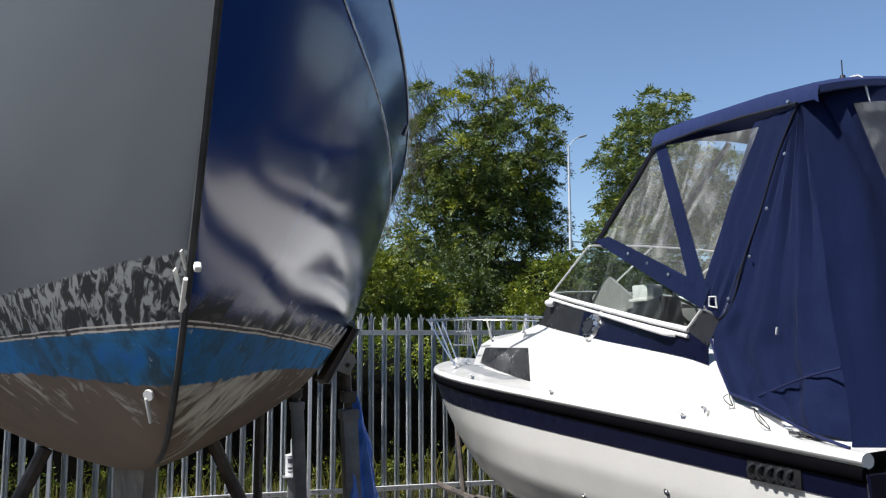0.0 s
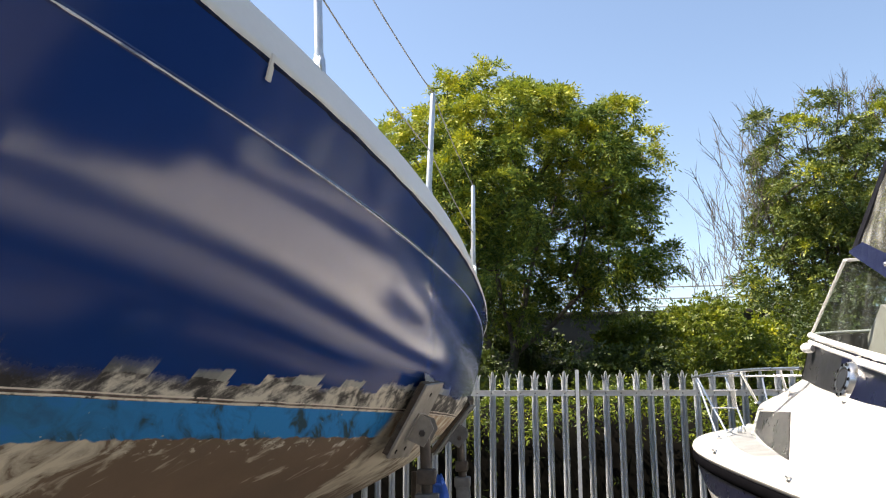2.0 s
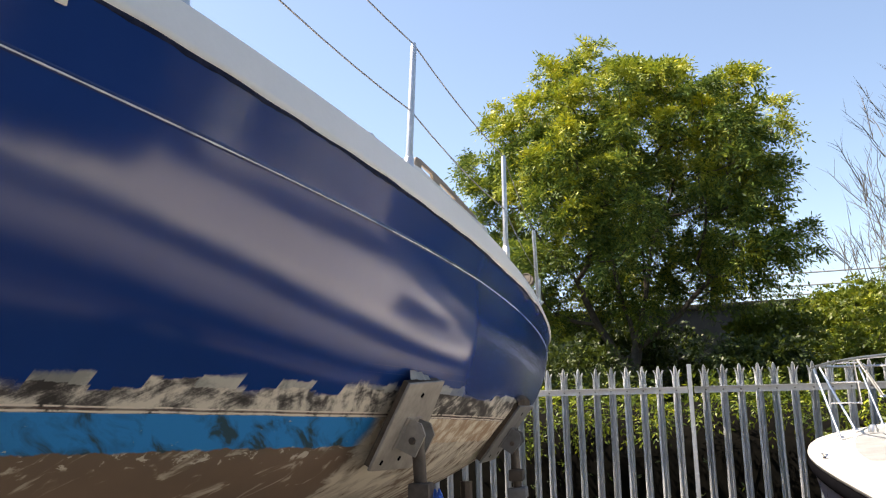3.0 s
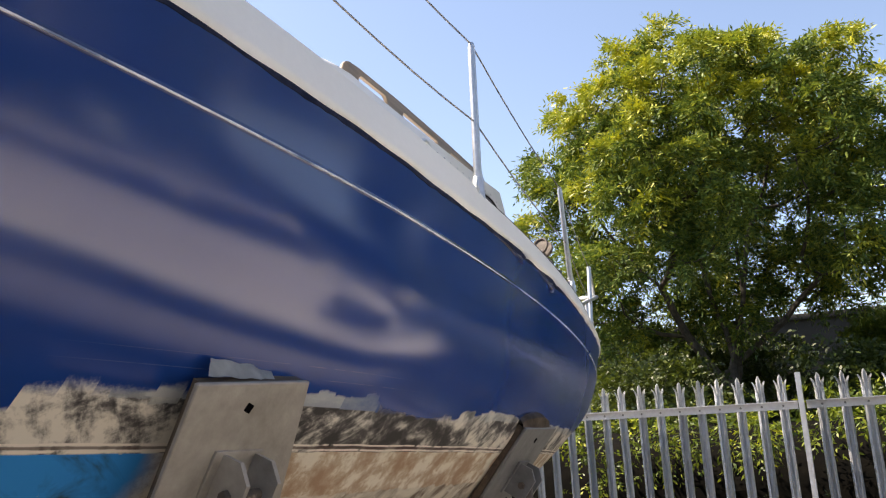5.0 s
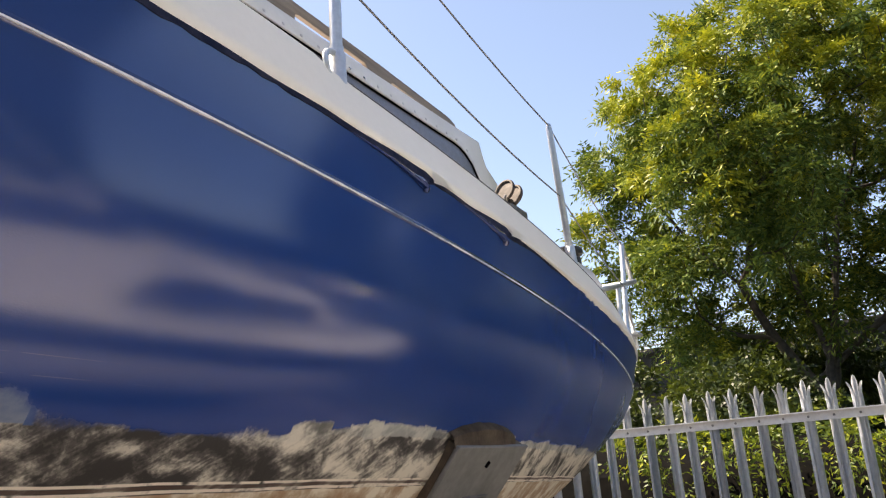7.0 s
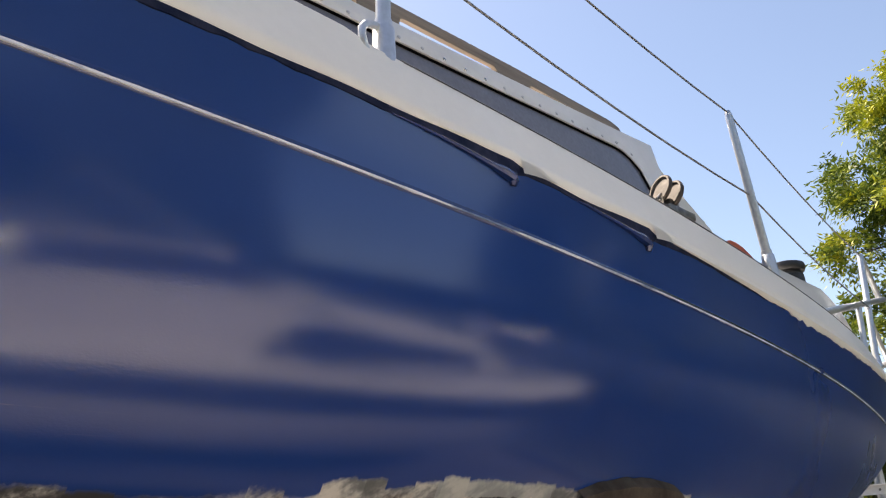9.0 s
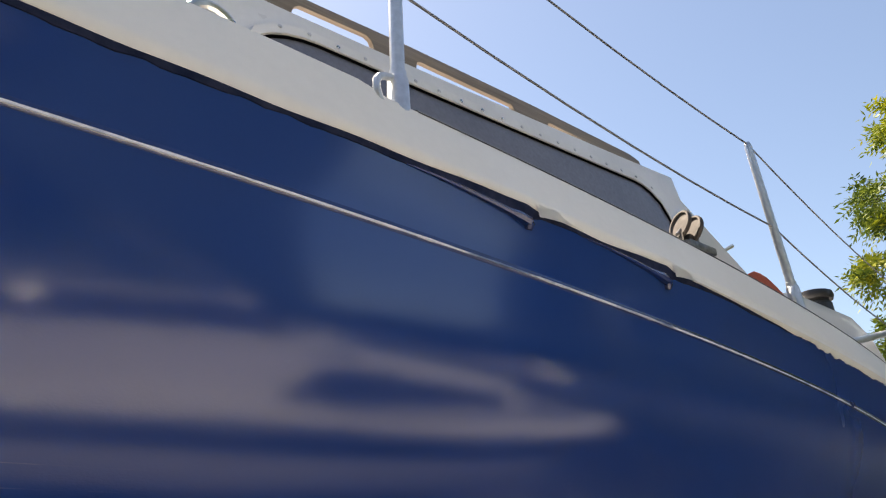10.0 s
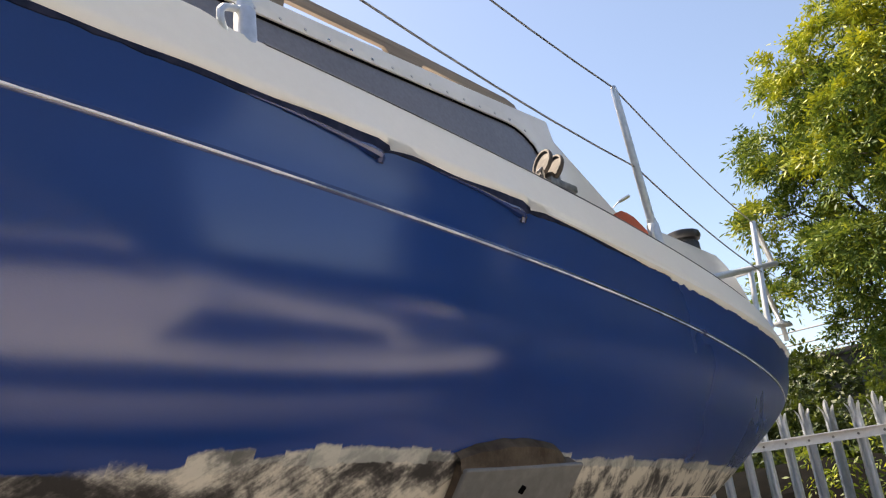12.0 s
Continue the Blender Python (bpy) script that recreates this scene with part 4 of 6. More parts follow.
def bilge_strut(a, b0, z0, b1):
    """A dark steel strut from the bottom of the hull out to the ground."""
    st = thing("bilge_strut", BOATS, "dark rusty steel strut leaning under the hull", "strut", "struts under the yacht")
    bm = bmesh.new()
    tube(bm, [(b0, a, z0), (b1, a, 0.03)], 0.030, 8)
    part("tube", bm, M_PROPDARK, st)
    bm = bmesh.new()
    box(bm, (b1, a, 0.02), (0.20, 0.16, 0.04), None, 0.006)
    part("foot", bm, M_PROPDARK, st)


bilge_strut(-0.8, -0.36, 1.545, -1.03)
bilge_strut(-0.8, 0.32, 1.545, 1.06)
bilge_strut(0.72, 0.80, 1.62, 0.79)

# blue tarpaulin rag tied to the first prop
rag = thing("blue_tarpaulin", BOATS, "crumpled blue tarpaulin tied round a prop leg", "tarpaulin")
bm = bmesh.new()
rows = []
for i in range(50):
    t = i / 49
    z = 1.705 - 0.86 * t
    c = Vector((PA.x + 0.045 + 0.09 * t, PA.y + 0.02 - 0.02 * t))
    w = 0.014 + 0.088 * t ** 0.8
    row = []
    for k in range(44):
        u = k / 44 * math.tau
        r = w * (1 + 0.26 * math.sin(5 * u + 2.0 * t + 0.6 * math.sin(9 * t)) + 0.14 * math.sin(11 * u + 5 * t) + 0.35 * noise.noise(Vector((math.cos(u) * 2.2, math.sin(u) * 2.2, t * 9))))
        row.append((c.x + r * math.cos(u), c.y + 0.8 * r * math.sin(u), z + 0.02 * math.sin(4 * u)))
    rows.append(row)
sheet(bm, rows, closed=True)
part("sheet", bm, M_BLUETARP, rag)
bm = bmesh.new()
tube(bm, [(PA.x + 0.045 + 0.022 * math.cos(u), PA.y + 0.02 + 0.020 * math.sin(u), 1.695 + 0.01 * math.sin(u)) for u in np.linspace(0, math.tau, 14)[:-1]], 0.006, 6, True)
part("tie", bm, M_BLUETARP, rag)


# ---- the small cabin cruiser ----
cruiser = thing("cabin_cruiser", BOATS, "small white cabin cruiser with navy canvas canopy on a trailer", "motor boat")
CB = 3.45                                           # its centre line


def half_beam(a):
    return 0.97 * (1 - ((max(a, 0.2) - 0.2) / 3.4) ** 3.2) - 0.012 * max(0.0, -a) ** 1.3


def deck_z(a):
    return 1.65 + 0.038 * a


def keel_line(a):
    return float(np.interp(a, [-2.4, 1.2, 2.0, 2.4, 2.7, 3.0, 3.3, 3.5, 3.6], [0.56, 0.50, 0.52, 0.60, 0.80, 1.07, 1.36, 1.58, 1.72]))


def band_depth(a):
    return float(np.interp(a, [-2.4, 0.0, 2.7, 3.6], [0.115, 0.155, 0.19, 0.20]))


def cruiser_row(a, lo, hi, n, grow=0.0):
    """The near side's skin from below the rail (0) down to the keel (1), between two fractions."""
    h, zt, zk = half_beam(a), deck_z(a) - 0.075, keel_line(a)
    w = min(1.0, max(0.0, (a - 0.4) / 3.0))
    row = []
    for u in np.linspace(lo, hi, n):
        round_ = float(np.interp(u, [0, 0.12, 0.3, 0.5, 0.68, 0.84, 1.0], [1.0, 0.99, 0.965, 0.90, 0.78, 0.50, 0.0]))
        vee = 1 - u ** 1.25
        f = round_ * (1 - w) + vee * w
        row.append((h * f + (grow if f > 0.02 else 0.0), a, zt + (zk - zt) * u))
    return row


A_ST = list(np.linspace(-2.40, 1.0, 18)) + [1.0 + 2.598 * (1 - (1 - k / 34) ** 1.7) for k in range(1, 35)]
for name, lo, mat, lab in (("hull", 0.0, M_CRUISER, "cream-white moulded hull"),):
    bm = bmesh.new()
    rows = []
    for a in A_ST:
        r = cruiser_row(a, 0, 1, 30)
        rows.append([(CB - x, y, z) for x, y, z in r] + [(CB + x, y, z) for x, y, z in r[-2::-1]])
    vs = sheet(bm, rows)
    bm.faces.new(vs[0])
    bmesh.ops.remove_doubles(bm, verts=bm.verts[:], dist=3e-4)
    bmesh.ops.recalc_face_normals(bm, faces=bm.faces[:])
    part(name, bm, mat, cruiser, lab)
for s in (-1, 1):
    bm = bmesh.new()
    rows = []
    for a in A_ST[:-1]:
        q = band_depth(a) / max(0.05, deck_z(a) - 0.075 - keel_line(a))
        r = cruiser_row(a, 0.0, min(0.95, q), 7, 0.004)
        rows.append([(CB + s * x, y, z) for x, y, z in r])
    sheet(bm, rows, flip=s > 0)
    part("hull_band", bm, M_NAVYBAND, cruiser, "glossy navy band under the rail")


def outline_tube(name, dx, dz, r, mat, lab, squash=1.0):
    bm = bmesh.new()
    for s in (-1, 1):
        rows = []
        for a in A_ST:
            h, z = half_beam(a), deck_z(a)
            rows.append([(CB + s * (max(0.0, h + dx + r * math.cos(u)) if h > 0.05 else 0.0), a + (r * 0.9 * math.cos(u) if h <= 0.3 else 0.0), z + dz + r * squash * math.sin(u)) for u in np.linspace(0, math.tau, 11)[:-1]])
        vs = sheet(bm, rows, closed=True, flip=s > 0)
        bm.faces.new(vs[0])
    bmesh.ops.recalc_face_normals(bm, faces=bm.faces[:])
    part(name, bm, mat, cruiser, lab)


outline_tube("rub_rail", 0.002, -0.078, 0.020, M_RUBBER, "black rubber rubbing rail", 1.6)
outline_tube("deck_edge", -0.014, -0.026, 0.034, M_CRUISER, "rounded white deck edge", 0.9)

# transom face
bm = bmesh.new()
r = cruiser_row(-2.40, 0, 1, 24)
slab(bm, [(CB - x, -2.404, z) for x, y, z in r] + [(CB + x, -2.404, z) for x, y, z in r[-2::-1]], 0.012, (0, -1, 0))
part("transom", bm, M_NAVYBAND, cruiser, "dark navy transom")

# deck with a grey non-slip foredeck
bm = bmesh.new()
sheet(bm, [[(CB + u * half_beam(a) * 0.985, a, deck_z(a) + 0.004 + 0.03 * (1 - u * u)) for u in np.linspace(-1, 1, 9)] for a in A_ST])
part("deck", bm, M_CRUISER, cruiser)
bm = bmesh.new()
sheet(bm, [[(CB + u * max(0.03, half_beam(a) - 0.13), a, deck_z(a) + 0.010 + 0.03 * (1 - u * u)) for u in np.linspace(-1, 1, 9)] for a in np.linspace(0.9, 3.30, 30)])
part("foredeck_tread", bm, M_GREYDECK, cruiser, "grey non-slip foredeck panel")

# cabin: side top edge and roof
CAB_A = [2.38, 2.335, 2.28, 2.10, 1.44, 0.75, 0.10, -0.62, -1.42, -1.6, -2.0, -2.34]
CAB_Z = [1.755, 1.86, 1.960, 1.990, 2.022, 2.117, 2.05, 1.965, 1.865, 1.70, 1.62, 1.555]


def cab_top(a):
    return float(np.interp(-a, [-v for v in CAB_A], CAB_Z))


def cab_half(a, z):
    """The cabin side's half breadth: wide at the deck, leaning in."""
    foot = float(np.interp(a, [-2.4, -0.3, 0.3, 0.61, 0.95, 1.5, 2.1, 2.5, 2.7], [0.86, 0.85, 0.76, 0.69, 0.64, 0.55, 0.42, 0.33, 0.25]))
    return foot - 0.30 * max(0.0, z - deck_z(a))


def canopy_x(a, z):
    """Half breadth of the windscreen and canopy: widening aft, leaning in upwards."""
    wide = float(np.interp(a, [-2.4, -1.2, -0.25, 0.45, 0.9], [0.80, 0.735, 0.665, 0.575, 0.52]))
    return wide - 0.10 * (z - 2.2) if z > 2.15 else wide + 0.005 + 0.09 * ((2.15 - z) / 0.55) ** 1.3


bm = bmesh.new()
rows = []
for a in np.linspace(2.38, -2.28, 100):
    z0, z1 = deck_z(a) - 0.005, max(cab_top(a), deck_z(a) + 0.002)
    side = [(cab_half(a, z0) + 0.02, z0), (cab_half(a, z0), z0 + 0.012)] + [(cab_half(a, z), z) for z in np.linspace(z0 + 0.02, z1, 6)]
    k = cab_half(a, z1)
    crown = [(k - 0.03, z1 + 0.016), (k * 0.75, z1 + 0.045), (k * 0.35, z1 + 0.065), (0, z1 + 0.07)]
    row = side + crown
    rows.append([(CB - x, a, z) for x, z in row] + [(CB + x, a, z) for x, z in row[-2::-1]])
vs = sheet(bm, rows)
bm.faces.new(vs[0]), bm.faces.new(vs[-1])
bmesh.ops.recalc_face_normals(bm, faces=bm.faces[:])
part("cabin", bm, M_CRUISER, cruiser, "white moulded cabin top and sides")


def on_side(a, z, s=-1, out=0.004):
    return (CB + s * (cab_half(a, z) + out), a, z)


def side_patch(name, corners, mat, lab, s=-1, out=0.006, thick=0.006, n=8):
    """A four-cornered panel lying on the cabin side: corners (a, z) in turn."""
    (a0, z0), (a1, z1), (a2, z2), (a3, z3) = corners
    bm = bmesh.new()
    for o in (out, out - thick):
        rows = []
        for v in np.linspace(0, 1, 4):
            rows.append([on_side(a, z, s, o) for u in np.linspace(0, 1, n) for a, z in [((a0 * (1 - u) + a1 * u) * (1 - v) + (a3 * (1 - u) + a2 * u) * v, (z0 * (1 - u) + z1 * u) * (1 - v) + (z3 * (1 - u) + z2 * u) * v)]])
        if o == out:
            face_rows = rows
            top = sheet(bm, rows)
        else:
            bot = sheet(bm, rows)
    loop = lambda g: g[0] + [r[-1] for r in g[1:]] + g[-1][-2::-1] + [r[0] for r in g[-2:0:-1]]
    la, lb = loop(top), loop(bot)
    for k in range(len(la)):
        bm.faces.new((la[k], la[(k + 1) % len(la)], lb[(k + 1) % len(la)], lb[k]))
    bmesh.ops.recalc_face_normals(bm, faces=bm.faces[:])
    return part(name, bm, mat, cruiser, lab)


for s in (-1, 1):
    side_patch("cabin_window", [(2.055, 1.935), (0.87, 1.940), (0.655, 1.692), (2.10, 1.794)], M_TINT, "smoked side window", s, 0.006)
    # raised dark band under the windscreen
    bm = bmesh.new()
    top_l = [(0.535, 2.326), (-0.063, 2.238), (-1.212, 2.048), (-1.39, 1.985)]
    low_l = [(0.76, 2.118), (-0.063, 2.028), (-1.164, 1.912), (-1.40, 1.861)]
    for k, mat, lab in ((0, M_TINT, "black panel below the windscreen"), (1, M_NAVYBAND, "navy panel below the windscreen")):
        bm = bmesh.new()
        rows = []
        for u in np.linspace(0, 1, 8):
            i = k if k == 0 else (1 if u < 0.85 else 2)
            if k == 0:
                p, q = np.array(top_l[0]) * (1 - u) + np.array(top_l[1]) * u, np.array(low_l[0]) * (1 - u) + np.array(low_l[1]) * u
            else:
                aa = -0.063 - 1.327 * u
                p = (aa, float(np.interp(-aa, [-t[0] for t in top_l], [t[1] for t in top_l])))
                q = (aa, float(np.interp(-aa, [-t[0] for t in low_l], [t[1] for t in low_l])))
            rows.append([(CB + s * (cab_half(q[0], q[1]) + 0.004), q[0], q[1]), (CB + s * (canopy_x(*p) + 0.004), p[0], p[1]), (CB + s * (canopy_x(*p) - 0.03), p[0], p[1])])
        sheet(bm, rows, flip=s > 0)
        part("screen_panel", bm, mat, cruiser, lab)
bm = bmesh.new()
rows = []
for u in np.linspace(-1, 1, 11):
    bow = 0.12 * (1 - u * u)
    rows.append([(CB + u * 0.545, 0.76 + bow * 1.6, 2.12 + 0.05 * (1 - u * u)), (CB + u * 0.556, 0.535 + bow, 2.326 + 0.03 * (1 - u * u)), (CB + u * 0.53, 0.50 + bow, 2.33 + 0.03 * (1 - u * u))])
sheet(bm, rows)
part("screen_panel", bm, M_TINT, cruiser, "black panel below the windscreen")

# windscreen: white frame, side and front panes
for s in (-1, 1):
    q = [(CB + s * canopy_x(a, z), a, z) for a, z in ((0.525, 2.342), (-0.056, 2.631), (-1.328, 2.159), (-1.204, 2.048))]
    bm = bmesh.new()
    slab(bm, q, 0.004, (s, 0, 0))
    pane = part("side_pane", bm, M_GLASS, cruiser, "clear windscreen side pane", False)
    pane.visible_shadow = False
    bm = bmesh.new()
    tube(bm, [(p[0] + s * 0.004, p[1], p[2]) for p in (q[1], q[0])], 0.008, 8)
    part("screen_frame", bm, M_CRUISER, cruiser)
    bm = bmesh.new()
    tube(bm, [(p[0] + s * 0.004, p[1], p[2]) for p in (q[3], q[2])], 0.007, 8)
    part("screen_frame", bm, M_CRUISER, cruiser)
    bm = bmesh.new()
    for dz, r in ((-0.006, 0.016), (-0.040, 0.011)):
        tube(bm, [(CB + s * (canopy_x(a, z) + 0.008 - dz * 0.2), a, z + dz) for a, z in ((0.535, 2.342), (0.1, 2.266), (-0.4, 2.184), (-0.85, 2.108), (-1.225, 2.050))], r, 8)
    part("screen_sill", bm, M_CRUISER, cruiser, "white double sill below the side pane")
    # dark infill behind the pane, down to the coaming
    bm = bmesh.new()
    slab(bm, [(CB + s * (canopy_x(a, z) - 0.006), a, z) for a, z in ((-1.21, 2.038), (-1.33, 2.144), (-1.472, 2.096), (-1.385, 1.961))], 0.01, (s, 0, 0))
    part("screen_infill", bm, M_TINT, cruiser)
    # white grab rail below the sill
    bm = bmesh.new()
    tube(bm, [(CB + s * 0.685, -0.30, 2.165), (CB + s * 0.715, -0.33, 2.160), (CB + s * 0.728, -0.40, 2.149), (CB + s * 0.758, -0.72, 2.090), (CB + s * 0.788, -1.05, 2.031), (CB + s * 0.786, -1.09, 2.024), (CB + s * 0.760, -1.115, 2.02)], 0.014, 8)
    part("grab_rail", bm, M_CRUISER, cruiser)
    # round chrome vent
    bm = bmesh.new()
    c = (CB + s * 0.702, -0.235, 2.072)
    lathe(bm, [(0.0, 0.040), (0.03, 0.038), (0.034, 0.022), (0.052, 0.022), (0.056, 0.040), (0.074, 0.036), (0.088, 0.014), (0.090, 0.0)], c, (s, 0, 0.3), 28)
    part("round_vent", bm, M_STEEL, cruiser, "round chrome vent")
    bm = bmesh.new()
    lathe(bm, [(0.0, 0.043), (0.044, 0.042), (0.050, 0.030)], c, (s, 0, 0.3), 24)
    part("vent_core", bm, M_TINT, cruiser, "dark middle of the vent")
    bm = bmesh.new()
    for k in range(10):
        u = k / 10 * math.tau
        lathe(bm, [(0.0, 0.003), (0.006, 0.002), (0.008, 0.0)], (c[0] + s * (0.038 - 0.018 * math.sin(u)), c[1] + 0.065 * math.cos(u), c[2] + 0.012 + 0.065 * math.sin(u)), (s, 0, 0.3), 8)
    tagged(part("vent_hole", bm, M_RUBBER, cruiser), kind="stuff")
    # side light
    bm = bmesh.new()
    lathe(bm, [(0.0, 0.035), (0.018, 0.03), (0.026, 0.012), (0.026, -0.03), (0.018, -0.045), (0.0, -0.05)], (CB + s * 0.595, 0.50, 2.268), (0.3 * s, 0.9, 0.1), 16)
    part("side_light", bm, M_LABEL, cruiser, "domed navigation light")
bm = bmesh.new()
rows = []
for u in np.linspace(-1, 1, 11):
    bow = 0.12 * (1 - u * u)
    rows.append([(CB + u * 0.552, 0.525 + bow, 2.342 + 0.03 * (1 - u * u)), (CB + u * 0.595, -0.056 + bow * 0.8, 2.631 + 0.03 * (1 - u * u))])
sheet(bm, rows)
pane = part("front_pane", bm, M_GLASS, cruiser, "curved windscreen front")
pane.visible_shadow = False
bm = bmesh.new()
for k in (0, 1):
    tube(bm, [r[k] for r in rows], 0.007, 8)
tube(bm, [rows[5][0], rows[5][1]], 0.007, 8)
part("screen_frame", bm, M_CRUISER, cruiser)

# helm: dash, wheel, seat and a white instrument box behind the glass
bm = bmesh.new()
box(bm, (CB, -0.05, 2.06), (1.05, 0.60, 0.20), pose(0, 0, 0, -10), 0.03)
slab(bm, [(CB - 0.42, 0.20, 2.10), (CB - 0.42, 0.20, 2.30), (CB - 0.48, -0.10, 2.42), (CB - 0.52, -0.42, 2.26), (CB - 0.52, -0.42, 2.06)], 0.02, (1, 0, 0))
part("dashboard", bm, plain("grey_dash", (0.27, 0.26, 0.245), 0.6), cruiser)
bm = bmesh.new()
box(bm, (CB - 0.56, -0.62, 2.285), (0.12, 0.15, 0.085), None, 0.012)
box(bm, (CB - 0.56, -0.62, 2.235), (0.15, 0.18, 0.02), None, 0.006)
part("instrument_box", bm, M_CRUISER, cruiser, "white boxed instrument")
bm = bmesh.new()
box(bm, (CB - 0.54, -0.66, 2.10), (0.16, 0.34, 0.24), pose(0, 0, 0, -12), 0.02)
part("helm_console", bm, M_BLACK, cruiser, "black helm console")
bm = bmesh.new()
wc, q = Vector((CB - 0.30, -0.74, 2.19)), pose(0, 0, 0, 62, 0, 0)
tube(bm, [wc + (q @ Vector((0.15 * math.cos(u), 0.15 * math.sin(u), 0))) for u in np.linspace(0, math.tau, 29)[:-1]], 0.012, 8, True)
for k in range(3):
    u = k / 3 * math.tau + 0.5
    tube(bm, [wc, wc + (q @ Vector((0.15 * math.cos(u), 0.15 * math.sin(u), 0)))], 0.008, 6)
part("steering_wheel", bm, M_BLACK, cruiser)
bm = bmesh.new()
lathe(bm, [(0.0, 0.05), (0.03, 0.045), (0.045, 0.0), (0.03, -0.05), (0.0, -0.06)], (CB - 0.50, -0.76, 2.18), (0, 0, 1), 16)
part("white_bottle", bm, M_CRUISER, cruiser)
for x in (-0.38, 0.38):
    bm = bmesh.new()
    box(bm, (CB + x, -1.28, 1.80), (0.42, 0.12, 0.62), pose(0, 0, 0, -8), 0.05)
    box(bm, (CB + x, -1.06, 1.62), (0.42, 0.42, 0.14), None, 0.05)
    part("seat", bm, plain("pale_vinyl", (0.55, 0.54, 0.50), 0.5), cruiser)


# canopy
def canvas_panel(name, corners, mat, lab, s=-1, n=14, m=14, fold=0.008, out=0.0, seed=0.0, run=9.0):
    """A stretched cloth panel on the canopy side, corners (a, z) in turn, with soft folds."""
    (a0, z0), (a1, z1), (a2, z2), (a3, z3) = corners
    bm = bmesh.new()
    rows = []
    for v in np.linspace(0, 1, m):
        row = []
        for u in np.linspace(0, 1, n):
            a = (a0 * (1 - u) + a1 * u) * (1 - v) + (a3 * (1 - u) + a2 * u) * v
            z = (z0 * (1 - u) + z1 * u) * (1 - v) + (z3 * (1 - u) + z2 * u) * v
            w = fold * (math.sin(run * u * 2.2 + 3 * v + seed) * (0.4 + 0.6 * v) + 0.5 * math.sin(run * 1.9 * u - 5 * v + seed * 2)) + fold * 1.2 * noise.noise(Vector((a * 5, z * 4, seed)))
            row.append((CB + s * (canopy_x(a, z) + 0.012 + out + w), a, z))
        rows.append(row)
    sheet(bm, rows)
    got = bmesh.ops.solidify(bm, geom=bm.faces[:], thickness=0.003)
    return part(name, bm, mat, cruiser, lab)


for s in (-1, 1):
    canvas_panel("canopy_window", [(-0.283, 2.637), (-0.854, 3.125), (-0.88, 3.102), (-1.26, 2.262)], M_VINYL, "creased clear vinyl window", s, 10, 10, 0.004).visible_shadow = False
    canvas_panel("canopy_window", [(-0.923, 3.122), (-1.718, 3.023), (-1.344, 2.301), (-1.324, 2.291)], M_VINYL, "creased clear vinyl window", s, 10, 10, 0.004, 0, 2).visible_shadow = False
    canvas_panel("canopy_strip", [(-0.833, 3.147), (-0.937, 3.143), (-1.379, 2.241), (-1.241, 2.242)], M_CANVAS, "", s, 4, 14, 0.002, 0.006, 1)
    canvas_panel("canopy_strip", [(-0.166, 2.648), (-0.349, 2.657), (-1.398, 2.256), (-1.351, 2.144)], M_CANVAS, "", s, 6, 14, 0.002, 0.008, 2)
    canvas_panel("canopy_side", [(-1.682, 3.055), (-1.979, 3.057), (-1.486, 2.086), (-1.302, 2.193)], M_CANVAS, "stretched navy canvas side piece", s, 10, 16, 0.006, 0.003, 3)
    # the loose side cloth from the roof down over the coaming, with hanging folds
    bm = bmesh.new()
    rows = []
    for v in np.linspace(0, 1, 34):
        z0 = 3.06 - 1.325 * v
        a0 = float(np.interp(-z0, [-3.06, -2.584, -2.115, -2.09, -2.0, -1.86, -1.72], [-1.958, -1.741, -1.512, -1.475, -1.42, -1.50, -1.60]))
        z1, a1 = 3.07 - 1.50 * v, -1.99 - 0.34 * v
        row = []
        for u in np.linspace(0, 1, 30):
            a, z = a0 + (a1 - a0) * u, z0 + (z1 - z0) * u
            w = 0.017 * math.sin(19 * u + 2.0 * v + 1.5 * math.sin(5 * v)) * min(1, 3 * v) * (0.4 + 0.6 * u) + 0.009 * math.sin(41 * u - 3 * v) * (0.3 + u) + 0.024 * v * noise.noise(Vector((a * 4, z * 3, 4))) + 0.030 * v ** 3 * noise.noise(Vector((a * 9 + z * 6, z * 9 - a * 4, 8)))
            row.append((CB + s * (canopy_x(a, z) + 0.012 + w - 0.07 * u ** 5), a, z))
        rows.append(row)
    sheet(bm, rows)
    bmesh.ops.solidify(bm, geom=bm.faces[:], thickness=0.003)
    part("canopy_side", bm, M_CANVAS, cruiser, "loose navy canvas side hanging over the coaming")
    # black piping along the joint and the hem
    bm = bmesh.new()
    pipe = [(-1.978, 3.062), (-1.847, 2.834), (-1.741, 2.584), (-1.628, 2.328), (-1.516, 2.115), (-1.466, 2.091)]
    tube(bm, arc([(CB + s * (canopy_x(a, z) + 0.019 + 0.003 * math.sin(z * 31)), a + 0.004 * math.sin(z * 23), z) for a, z in pipe], 40), 0.005, 8)
    part("canopy_piping", bm, M_BLACKTRIM, cruiser, "black piping")
    bm = bmesh.new()
    pipe = [(-1.42, 1.999), (-1.50, 1.863), (-1.60, 1.738), (-1.80, 1.698), (-2.056, 1.622), (-2.186, 1.592), (-2.32, 1.572)]
    tube(bm, [(CB + s * (canopy_x(a, z) + 0.018), a, z) for a, z in pipe], 0.007, 6)
    part("canopy_hem", bm, M_CANVAS_TRIM, cruiser)
    bm = bmesh.new()
    tube(bm, arc([(CB + s * (canopy_x(a, z) + 0.014), a, z) for a, z in ((-1.79, 1.736), (-1.982, 1.806), (-2.15, 1.855), (-2.24, 1.875))], 14), 0.005, 6)
